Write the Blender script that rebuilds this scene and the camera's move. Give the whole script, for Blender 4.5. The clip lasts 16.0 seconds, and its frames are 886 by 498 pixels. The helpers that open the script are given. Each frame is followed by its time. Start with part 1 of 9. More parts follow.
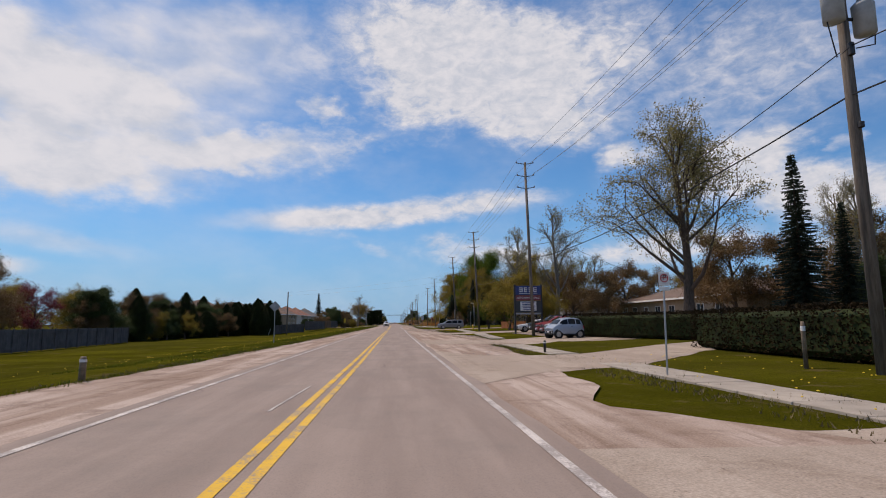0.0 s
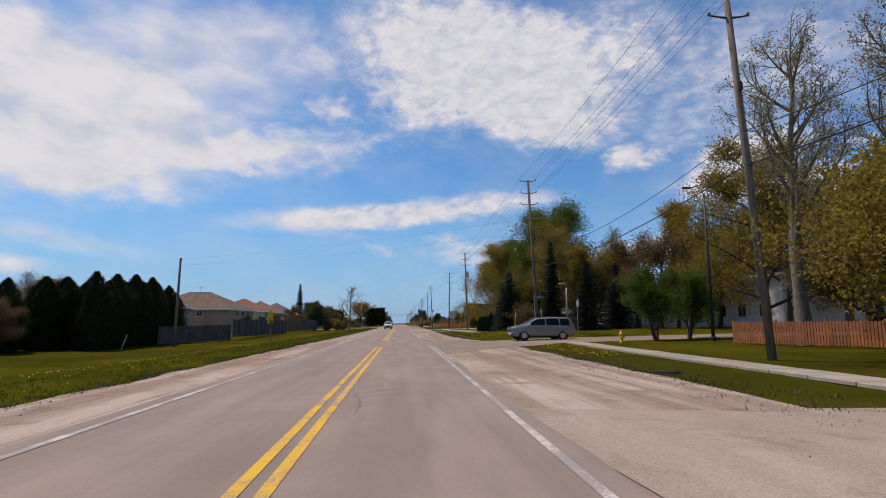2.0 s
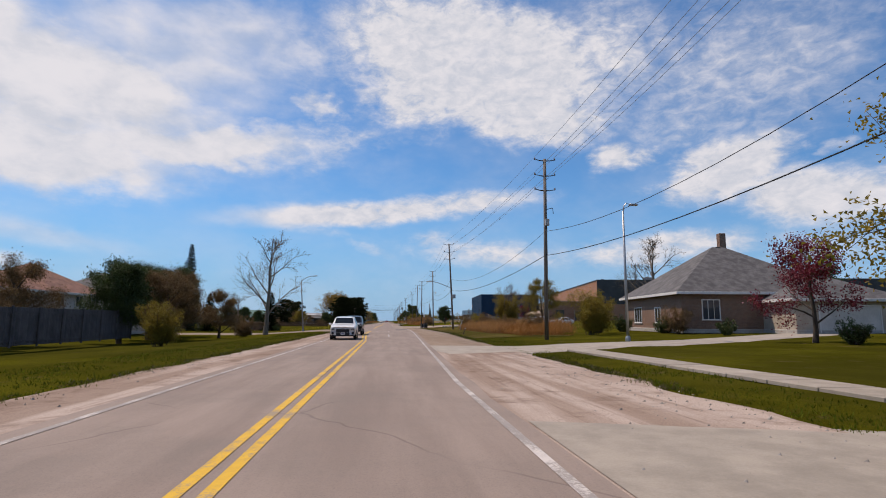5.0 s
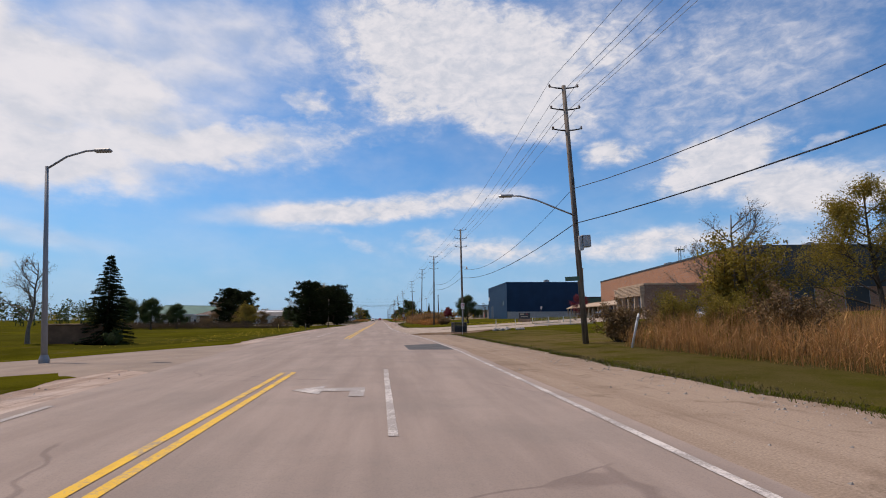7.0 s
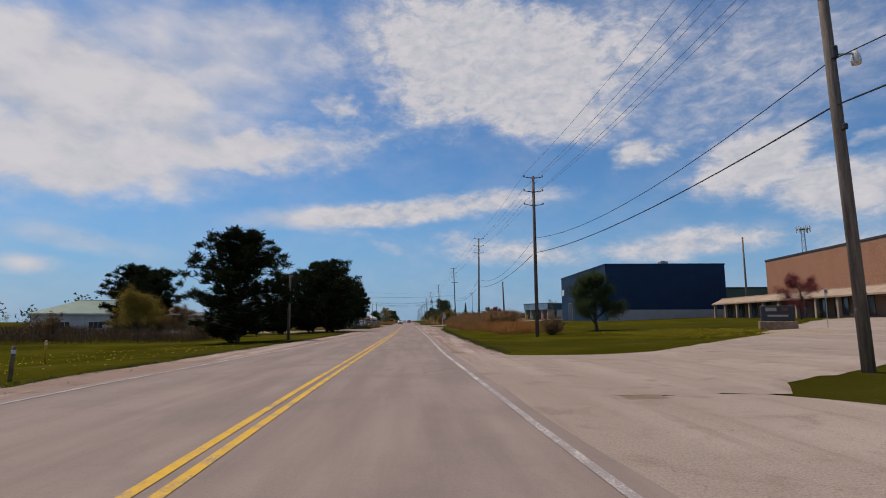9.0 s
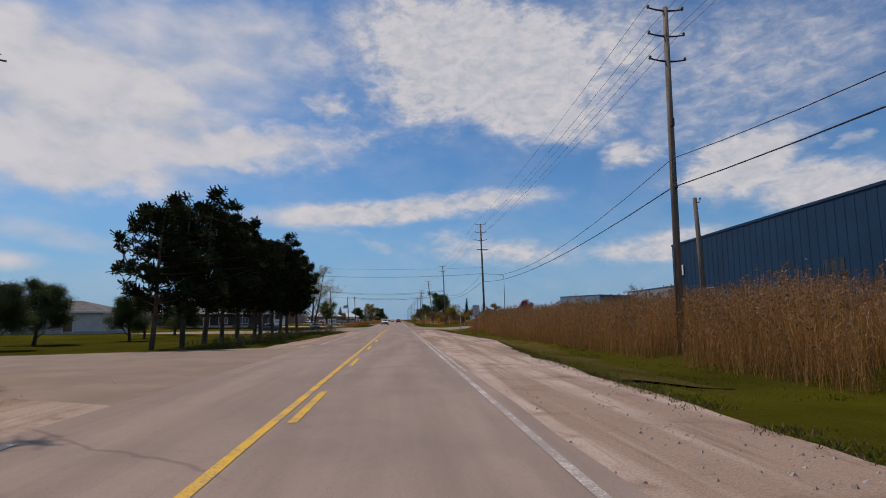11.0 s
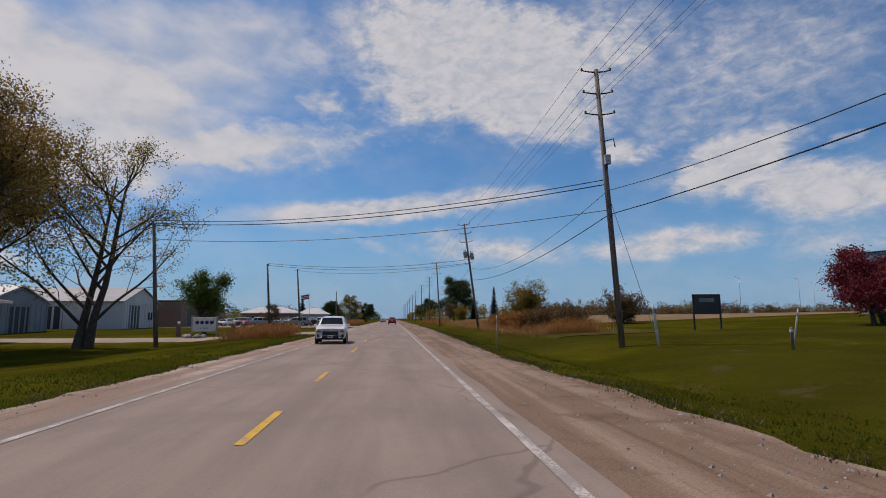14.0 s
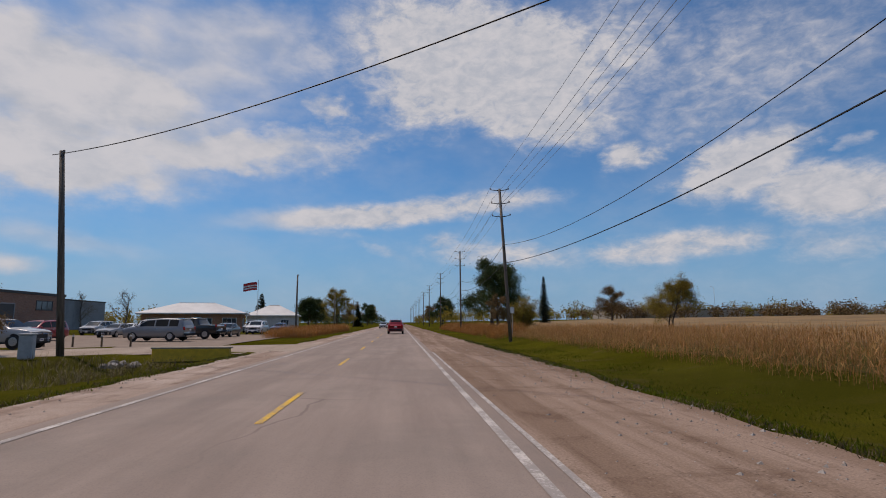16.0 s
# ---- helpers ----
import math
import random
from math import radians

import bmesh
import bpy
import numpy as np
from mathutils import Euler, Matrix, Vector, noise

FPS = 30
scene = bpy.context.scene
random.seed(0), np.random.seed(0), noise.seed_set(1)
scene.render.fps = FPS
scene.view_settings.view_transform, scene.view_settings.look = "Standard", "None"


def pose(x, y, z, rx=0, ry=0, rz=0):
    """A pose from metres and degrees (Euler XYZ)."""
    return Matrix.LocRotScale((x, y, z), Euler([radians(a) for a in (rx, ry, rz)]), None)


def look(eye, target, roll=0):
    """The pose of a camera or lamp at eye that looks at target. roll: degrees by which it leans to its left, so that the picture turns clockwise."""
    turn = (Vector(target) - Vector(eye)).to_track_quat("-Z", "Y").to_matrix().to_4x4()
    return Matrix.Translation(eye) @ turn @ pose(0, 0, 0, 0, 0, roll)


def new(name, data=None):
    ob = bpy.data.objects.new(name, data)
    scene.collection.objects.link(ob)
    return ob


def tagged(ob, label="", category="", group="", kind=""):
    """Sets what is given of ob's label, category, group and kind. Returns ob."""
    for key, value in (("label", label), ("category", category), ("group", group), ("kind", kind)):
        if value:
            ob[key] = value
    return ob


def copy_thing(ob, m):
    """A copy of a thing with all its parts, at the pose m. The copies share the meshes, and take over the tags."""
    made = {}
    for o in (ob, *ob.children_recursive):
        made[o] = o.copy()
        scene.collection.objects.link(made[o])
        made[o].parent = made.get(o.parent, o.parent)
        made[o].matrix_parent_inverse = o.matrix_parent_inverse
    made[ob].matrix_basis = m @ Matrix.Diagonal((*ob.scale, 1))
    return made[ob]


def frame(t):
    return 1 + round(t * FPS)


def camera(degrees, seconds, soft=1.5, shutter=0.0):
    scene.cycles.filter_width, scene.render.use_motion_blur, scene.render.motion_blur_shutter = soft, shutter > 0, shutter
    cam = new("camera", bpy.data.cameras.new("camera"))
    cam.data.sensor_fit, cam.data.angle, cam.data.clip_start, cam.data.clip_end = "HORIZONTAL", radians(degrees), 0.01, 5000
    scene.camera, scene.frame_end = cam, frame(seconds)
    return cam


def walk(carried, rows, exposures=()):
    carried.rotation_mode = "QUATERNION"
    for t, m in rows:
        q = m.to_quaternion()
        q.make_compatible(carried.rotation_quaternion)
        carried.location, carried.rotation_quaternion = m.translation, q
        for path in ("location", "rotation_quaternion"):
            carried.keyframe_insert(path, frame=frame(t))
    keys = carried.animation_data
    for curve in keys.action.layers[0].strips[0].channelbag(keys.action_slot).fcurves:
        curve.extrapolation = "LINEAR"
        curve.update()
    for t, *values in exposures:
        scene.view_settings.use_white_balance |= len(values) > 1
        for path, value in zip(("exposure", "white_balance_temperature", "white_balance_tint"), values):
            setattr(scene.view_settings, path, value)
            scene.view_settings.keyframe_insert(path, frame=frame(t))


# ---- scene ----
cam = camera(79.0, 16.0, soft=1.0, shutter=0.0)
EYE = 1.40  # dashboard height
DRIVE = [  # seconds, x, y, yaw, pitch, roll
    (0.0, -0.12, -0.00, -5.10, 7.77, 0.30),
    (0.5, -0.02, 16.65, -4.63, 7.59, 0.27),
    (1.0, 0.01, 32.56, -4.52, 7.82, 0.25),
    (1.5, -0.05, 48.42, -4.47, 7.83, 0.15),
    (2.0, -0.20, 64.11, -4.51, 7.86, -0.02),
    (2.5, -0.35, 80.10, -4.63, 7.96, -0.09),
    (3.0, -0.41, 95.83, -5.09, 7.67, -0.04),
    (3.5, -0.37, 111.89, -5.32, 7.61, 0.03),
    (4.0, -0.25, 127.86, -5.32, 7.65, -0.13),
    (4.5, -0.10, 142.99, -5.84, 7.89, -0.31),
    (5.0, -0.02, 157.43, -5.93, 7.64, -0.28),
    (5.5, 0.01, 172.14, -5.92, 7.52, -0.13),
    (6.0, 0.02, 186.89, -6.00, 7.47, 0.03),
    (6.5, 0.04, 201.63, -6.24, 7.43, 0.16),
    (7.0, 0.11, 216.37, -6.62, 7.35, 0.23),
    (7.5, 0.19, 230.50, -6.24, 7.16, 0.16),
    (8.0, 0.16, 245.33, -4.95, 7.07, 0.14),
    (8.5, 0.09, 260.62, -3.78, 7.46, 0.12),
    (9.0, 0.03, 276.40, -3.56, 7.57, 0.21),
    (9.5, -0.01, 292.80, -3.76, 7.45, 0.21),
    (10.0, -0.03, 309.39, -4.18, 7.52, 0.12),
    (10.5, -0.02, 326.23, -4.48, 7.53, 0.06),
    (11.0, -0.00, 343.34, -4.69, 7.48, 0.05),
    (11.5, 0.02, 360.72, -4.94, 7.40, 0.10),
    (12.0, 0.05, 378.43, -5.29, 7.49, 0.16),
    (12.5, 0.06, 396.46, -5.20, 7.41, 0.24),
    (13.0, 0.06, 414.16, -4.91, 7.35, 0.31),
    (13.5, 0.07, 431.56, -5.04, 7.25, 0.09),
    (14.0, 0.10, 448.66, -5.30, 7.36, 0.07),
    (14.5, 0.16, 465.32, -5.23, 7.43, 0.10),
    (15.0, 0.24, 482.03, -5.11, 7.47, 0.05),
    (15.5, 0.30, 498.35, -4.82, 7.70, 0.02),
    (16.0, 0.34, 514.59, -4.65, 7.75, 0.14)]
walk(cam, [(t, pose(x, y, EYE, 90 + pitch, roll, yaw)) for t, x, y, yaw, pitch, roll in DRIVE],
     exposures=[(0.0, -0.10, 6950, 19), (7.9, 0.0, 6950, 19), (8.4, -0.32, 6950, 19), (11.5, -0.40, 6950, 19), (16.0, -0.44, 6950, 19)])

# ---- sky and sun ----
BANKS = [(-31.2, 20.2, 14.5, 5.8, -5, 1.0), (-33.2, 14.4, 14.0, 3.4, 0, 1.0), (-20.2, 16.6, 14.5, 2.7, 6, 0.9), (-24, 24, 15, 6, 0, 0.62), (-8.7, 18.2, 10.6, 1.6, 6, 0.5),
         (-17.1, 27.1, 16.5, 4.5, 0, 0.55), (9.2, 26.7, 15.2, 5.9, -10, 1.15), (2.2, 23.5, 5.7, 3.9, 0, 0.8), (14.7, 21.5, 9.7, 3.1, -8, 0.9),
         (23.2, 26.6, 7.4, 5.6, 0, 0.6), (-7.6, 21.7, 2.9, 2.0, -20, 0.6), (-43.5, 14.6, 8.3, 7.9, 0, 0.9)]
WISPS = [(-3.8, 11.1, 13.8, 1.3, 4, 0.85), (7.8, 12.5, 9.8, 1.3, 4, 0.7), (-8.5, 9.6, 7.0, 0.8, -8, 0.35), (4.7, 8.5, 2.7, 1.3, 0, 0.5),
         (10.8, 7.1, 9.0, 1.6, -3, 0.6), (-31.5, 7.3, 7.1, 1.3, -8, 0.5), (-34.3, 4.9, 2.6, 1.0, 0, 0.6), (-1.9, 7.6, 3.6, 0.7, -20, 0.35)]
VEILS = [(24.5, 16.6, 3.3, 1.4, 0, 0.8), (34.2, 14.3, 5.6, 2.9, 15, 1.0), (41.4, 11.3, 6.7, 2.7, -8, 0.95), (42.9, 15.3, 1.5, 0.8, 0, 0.4),
         (28.3, 7.3, 9.2, 1.7, 4, 0.7), (36.0, 23.0, 14.0, 8.0, 0, 0.42), (41.4, 6.6, 5.9, 1.9, 0, 0.4), (31.5, 19.2, 8.0, 3.6, 0, 0.4)]
SUN_FROM = Vector((-0.40, 0.30, 0.87)).normalized()
SUN_EL = math.asin(SUN_FROM.z)
SUN_AZ = math.atan2(SUN_FROM.x, SUN_FROM.y)


class Nodes:
    """Short hand for building node trees."""
    def __init__(self, tree):
        self.t, self.n, self.l = tree, tree.nodes, tree.links

    def node(self, kind, operation=None, feature=None, data_type=None):
        nd = self.n.new(kind)
        if operation:
            nd.operation = operation
        if feature:
            nd.feature = feature
        if data_type:
            nd.data_type = data_type
        return nd

    def put(self, sock, v):
        if isinstance(v, bpy.types.NodeSocket):
            self.l.new(v, sock)
        else:
            sock.default_value = v

    def math(self, op, a, b=0.0, c=0.0, clamp=False):
        nd = self.n.new("ShaderNodeMath")
        nd.operation, nd.use_clamp = op, clamp
        for i, v in enumerate((a, b, c)):
            self.put(nd.inputs[i], v)
        return nd.outputs[0]

    def noise(self, vec, scale, detail=4.0, rough=0.55, dist=0.0):
        nd = self.n.new("ShaderNodeTexNoise")
        if vec is not None:
            self.put(nd.inputs["Vector"], vec)
        nd.inputs["Scale"].default_value, nd.inputs["Detail"].default_value = scale, detail
        nd.inputs["Roughness"].default_value, nd.inputs["Distortion"].default_value = rough, dist
        return nd.outputs["Fac"]

    def mix(self, fac, a, b, mode="MIX"):
        nd = self.n.new("ShaderNodeMix")
        nd.data_type, nd.blend_type = "RGBA", mode
        self.put(nd.inputs[0], fac)
        self.put(nd.inputs[6], a)
        self.put(nd.inputs[7], b)
        return nd.outputs[2]

    def ramp(self, fac, stops):
        nd = self.n.new("ShaderNodeValToRGB")
        el = nd.color_ramp.elements
        while len(el) < len(stops):
            el.new(0.5)
        for e, (p, c) in zip(el, stops):
            e.position, e.color = p, c if len(c) == 4 else (*c, 1)
        self.put(nd.inputs[0], fac)
        return nd.outputs[0]

    def smooth(self, v, lo, hi):
        nd = self.n.new("ShaderNodeMapRange")
        nd.interpolation_type = "SMOOTHSTEP"
        for i, x in enumerate((v, lo, hi, 0.0, 1.0)):
            self.put(nd.inputs[i], x)
        return nd.outputs[0]


def combine(N, x, y, z):
    nd = N.n.new("ShaderNodeCombineXYZ")
    for i, v in enumerate((x, y, z)):
        N.put(nd.inputs[i], v)
    return nd.outputs[0]


def build_world():
    world = bpy.data.worlds.new("sky")
    scene.world = world
    world.use_nodes = True
    N = Nodes(world.node_tree)
    N.n.clear()
    out, bg = N.node("ShaderNodeOutputWorld"), N.node("ShaderNodeBackground")
    sky = N.node("ShaderNodeTexSky")
    sky.sky_type, sky.sun_disc = "NISHITA", False
    sky.sun_elevation, sky.sun_rotation = SUN_EL, SUN_AZ
    sky.air_density, sky.dust_density, sky.ozone_density = 1.0, 0.6, 2.0
    co = N.node("ShaderNodeTexCoord").outputs["Generated"]
    sep = N.node("ShaderNodeSeparateXYZ")
    N.put(sep.inputs[0], co)
    az = N.math("MULTIPLY", N.math("ARCTAN2", sep.outputs[0], sep.outputs[1]), 57.2958)
    el = N.math("MULTIPLY", N.math("ARCSINE", sep.outputs[2]), 57.2958)
    flat = combine(N, N.math("MULTIPLY", az, 0.1), N.math("MULTIPLY", el, 0.18), 0.0)
    # ragged outlines: the coordinates are pushed about by noise
    w1 = N.math("SUBTRACT", N.noise(flat, 2.2, 5.0, 0.6), 0.5)
    shifted = N.node("ShaderNodeVectorMath", operation="ADD")
    N.put(shifted.inputs[0], flat)
    shifted.inputs[1].default_value = (7.3, 3.1, 0.0)
    w2 = N.math("SUBTRACT", N.noise(shifted.outputs[0], 2.2, 5.0, 0.6), 0.5)
    azw = N.math("MULTIPLY_ADD", w1, 9.0, az)
    elw = N.math("MULTIPLY_ADD", w2, 5.0, el)

    def field(blobs, a, e, power):
        total = None
        for ca, ce, ra, re, tilt, amount in blobs:
            c, s = math.cos(radians(tilt)), math.sin(radians(tilt))
            dx, dy = N.math("SUBTRACT", a, ca), N.math("SUBTRACT", e, ce)
            u = N.math("ADD", N.math("MULTIPLY", dx, c / ra), N.math("MULTIPLY", dy, s / ra))
            v = N.math("ADD", N.math("MULTIPLY", dx, -s / re), N.math("MULTIPLY", dy, c / re))
            d = N.math("ADD", N.math("MULTIPLY", u, u), N.math("MULTIPLY", v, v))
            g = N.math("MULTIPLY", N.math("EXPONENT", N.math("MULTIPLY", N.math("POWER", d, power), -0.9)), amount)
            total = g if total is None else N.math("MAXIMUM", total, g)
        return total

    banks = field(BANKS, azw, elw, 1.15)
    wisps = field(WISPS, N.math("MULTIPLY_ADD", w1, 3.0, az), N.math("MULTIPLY_ADD", w2, 1.5, el), 1.2)
    veils = field(VEILS, azw, N.math("MULTIPLY_ADD", w2, 2.2, el), 1.3)
    dens = N.math("MAXIMUM", N.math("MAXIMUM", banks, wisps), veils)
    # the sky goes on with broken cloud overhead and behind
    beyond = N.math("MULTIPLY", N.smooth(N.noise(co, 2.6, 5.0), 0.5, 0.68),
                    N.math("MAXIMUM", N.smooth(el, 33.0, 40.0), N.smooth(N.math("ABSOLUTE", az), 48.0, 60.0)))
    dens = N.math("MAXIMUM", dens, N.math("MULTIPLY", beyond, 0.85))
    puff = N.noise(flat, 4.2, 5.0, 0.55, 0.5)
    fine = N.noise(flat, 11.0, 6.0, 0.62, 0.8)
    mottle = N.math("ADD", N.math("MULTIPLY", puff, 0.70), N.math("MULTIPLY", fine, 0.30))
    # the western bank is smooth and soft, the eastern one curdled
    soft = N.noise(flat, 1.7, 3.0, 0.45, 0.3)
    curd = N.math("MULTIPLY_ADD", mottle, 1.7, 0.12)
    calm = N.math("MULTIPLY_ADD", soft, 0.75, 0.55)
    east = N.smooth(az, -16.0, -2.0)
    grain = N.math("ADD", N.math("MULTIPLY", curd, east), N.math("MULTIPLY", calm, N.math("SUBTRACT", 1.0, east)))
    body = N.math("MULTIPLY", dens, grain)
    alpha = N.math("MULTIPLY", N.smooth(body, 0.12, 0.78), 0.94)
    thin = N.math("MULTIPLY", N.smooth(N.noise(flat, 1.3, 4.0), 0.3, 0.75), 0.16)
    haze = N.math("MULTIPLY", N.smooth(el, 9.0, -1.0), 0.10)
    alpha = N.math("MINIMUM", N.math("ADD", N.math("ADD", alpha, thin), haze), 0.97)
    lit = N.mix(N.smooth(N.math("ADD", N.math("MULTIPLY", mottle, N.math("MULTIPLY_ADD", east, 0.6, 0.4)), N.math("MULTIPLY", N.math("SUBTRACT", 1.0, east), N.math("MULTIPLY", soft, 0.7))), 0.32, 0.68), (6.1, 6.95, 7.9, 1), (8.35, 8.8, 9.25, 1))
    tint = N.mix(1.0, sky.outputs[0], (0.54, 1.07, 1.44, 1), "MULTIPLY")
    tint = N.mix(N.math("MULTIPLY", N.smooth(el, 16.0, -1.0), 0.75), tint, (2.45, 5.05, 8.5, 1))
    N.put(bg.inputs[0], N.mix(alpha, tint, lit))
    bg.inputs[1].default_value = 0.09
    N.l.new(bg.outputs[0], out.inputs[0])


build_world()
sun = new("sun", bpy.data.lights.new("sun", "SUN"))
sun.data.energy, sun.data.angle, sun.data.color = 3.85, radians(1.1), (1.0, 0.88, 0.725)
sun.matrix_world = look(SUN_FROM * 100, (0, 0, 0))


# ---- materials ----
MATS = {}


def material(name, base, rough=0.8, metal=0.0, vary=0.18, scale=3.0, fine=40.0, bump=0.15, tint=None, each=0.0, spec=0.4, coat=0.0, stain=0.0, stretch=(1, 1, 1), transl=0.0):
    """A surface with grain and stains at two scales. each: how much single pieces differ."""
    m = bpy.data.materials.new(name)
    m.use_nodes = True
    N = Nodes(m.node_tree)
    p = N.n["Principled BSDF"]
    geo = N.node("ShaderNodeNewGeometry")
    mp = N.node("ShaderNodeMapping")
    N.put(mp.inputs["Vector"], N.node("ShaderNodeTexCoord").outputs["Object"] if each >= 0 and stretch != (1, 1, 1) else geo.outputs["Position"])
    mp.inputs["Scale"].default_value = stretch
    pos = mp.outputs[0]
    big, small = N.noise(pos, scale, 5.0, 0.6), N.noise(pos, fine, 3.0, 0.6)
    b = Vector(base)
    t2 = Vector(tint) if tint else b * (1 - vary * 1.6)
    c = N.mix(N.smooth(big, 0.3, 0.7), (*(b * (1 + vary * 0.4)), 1), (*t2, 1))
    c = N.mix(N.math("MULTIPLY", N.smooth(small, 0.35, 0.7), vary), c, (*(b * 0.45), 1))
    if stain:
        c = N.mix(N.math("MULTIPLY", N.smooth(N.noise(pos, scale * 0.27, 6.0, 0.7), 0.52, 0.66), stain), c, (*(b * 0.5), 1))
    if each > 0:
        r = N.node("ShaderNodeObjectInfo").outputs["Random"]
        isl = geo.outputs["Random Per Island"]
        hsv = N.node("ShaderNodeHueSaturation")
        N.put(hsv.inputs["Color"], c)
        N.put(hsv.inputs["Value"], N.math("MULTIPLY_ADD", N.math("FRACT", N.math("ADD", r, isl)), each * 2, 1 - each))
        N.put(hsv.inputs["Hue"], N.math("MULTIPLY_ADD", isl, each * 0.06, 0.5 - each * 0.03))
        c = hsv.outputs[0]
    N.put(p.inputs["Base Color"], c)
    N.put(p.inputs["Roughness"], N.math("MULTIPLY_ADD", small, 0.2, rough - 0.1, clamp=True))
    p.inputs["Metallic"].default_value = metal
    p.inputs["Specular IOR Level"].default_value = spec
    p.inputs["Coat Weight"].default_value = coat
    if bump:
        bp = N.node("ShaderNodeBump")
        bp.inputs["Strength"].default_value, bp.inputs["Distance"].default_value = bump, 0.02
        N.put(bp.inputs["Height"], small)
        N.put(p.inputs["Normal"], bp.outputs[0])
    if transl:
        tr, ms = N.node("ShaderNodeBsdfTranslucent"), N.node("ShaderNodeMixShader")
        N.put(tr.inputs[0], c)
        ms.inputs[0].default_value = transl
        N.l.new(p.outputs[0], ms.inputs[1])
        N.l.new(tr.outputs[0], ms.inputs[2])
        N.l.new(ms.outputs[0], N.n["Material Output"].inputs[0])
    MATS[name] = m
    return m


def road_material():
    """Worn grey asphalt: aggregate, paler wheel tracks, cracks sealed and open, patches of dust."""
    m = bpy.data.materials.new("asphalt")
    m.use_nodes = True
    N = Nodes(m.node_tree)
    p = N.n["Principled BSDF"]
    pos = N.node("ShaderNodeNewGeometry").outputs["Position"]
    sep = N.node("ShaderNodeSeparateXYZ")
    N.put(sep.inputs[0], pos)
    stretched = N.node("ShaderNodeMapping")
    N.put(stretched.inputs[0], pos)
    stretched.inputs["Scale"].default_value = (1.0, 0.09, 1.0)
    streak = N.noise(stretched.outputs[0], 1.3, 5.0, 0.6)
    grain, blotch = N.noise(pos, 55.0, 3.0, 0.7), N.noise(pos, 0.45, 6.0, 0.65)
    c = N.mix(N.smooth(streak, 0.3, 0.72), (0.240, 0.190, 0.162, 1), (0.318, 0.254, 0.216, 1))
    c = N.mix(N.math("MULTIPLY", N.smooth(blotch, 0.42, 0.7), 0.5), c, (0.204, 0.172, 0.150, 1))
    c = N.mix(N.math("MULTIPLY", N.smooth(grain, 0.45, 0.75), 0.35), c, (0.12, 0.11, 0.105, 1))
    # cracks: thin borders of large uneven cells, broken up
    vor = N.node("ShaderNodeTexVoronoi", feature="DISTANCE_TO_EDGE")
    bent = N.node("ShaderNodeMix", data_type="VECTOR")
    nv = N.node("ShaderNodeTexNoise")
    N.put(nv.inputs["Vector"], pos)
    nv.inputs["Scale"].default_value = 0.8
    bent.inputs[0].default_value = 0.35
    N.put(bent.inputs[4], pos)
    N.put(bent.inputs[5], nv.outputs["Color"])
    N.put(vor.inputs["Vector"], bent.outputs[1])
    vor.inputs["Scale"].default_value = 0.22
    crack = N.math("MULTIPLY", N.smooth(vor.outputs["Distance"], 0.0045, 0.001), N.smooth(N.noise(pos, 0.21, 2.0), 0.52, 0.6))
    c = N.mix(N.math("MULTIPLY", crack, 0.32), c, (0.07, 0.047, 0.045, 1))
    N.put(p.inputs["Base Color"], c)
    N.put(p.inputs["Roughness"], N.math("MULTIPLY_ADD", grain, 0.2, 0.72))
    p.inputs["Specular IOR Level"].default_value = 0.12
    bp = N.node("ShaderNodeBump")
    bp.inputs["Strength"].default_value, bp.inputs["Distance"].default_value = 0.35, 0.01
    N.put(bp.inputs["Height"], N.math("SUBTRACT", grain, crack))
    N.put(p.inputs["Normal"], bp.outputs[0])
    MATS["asphalt"] = m


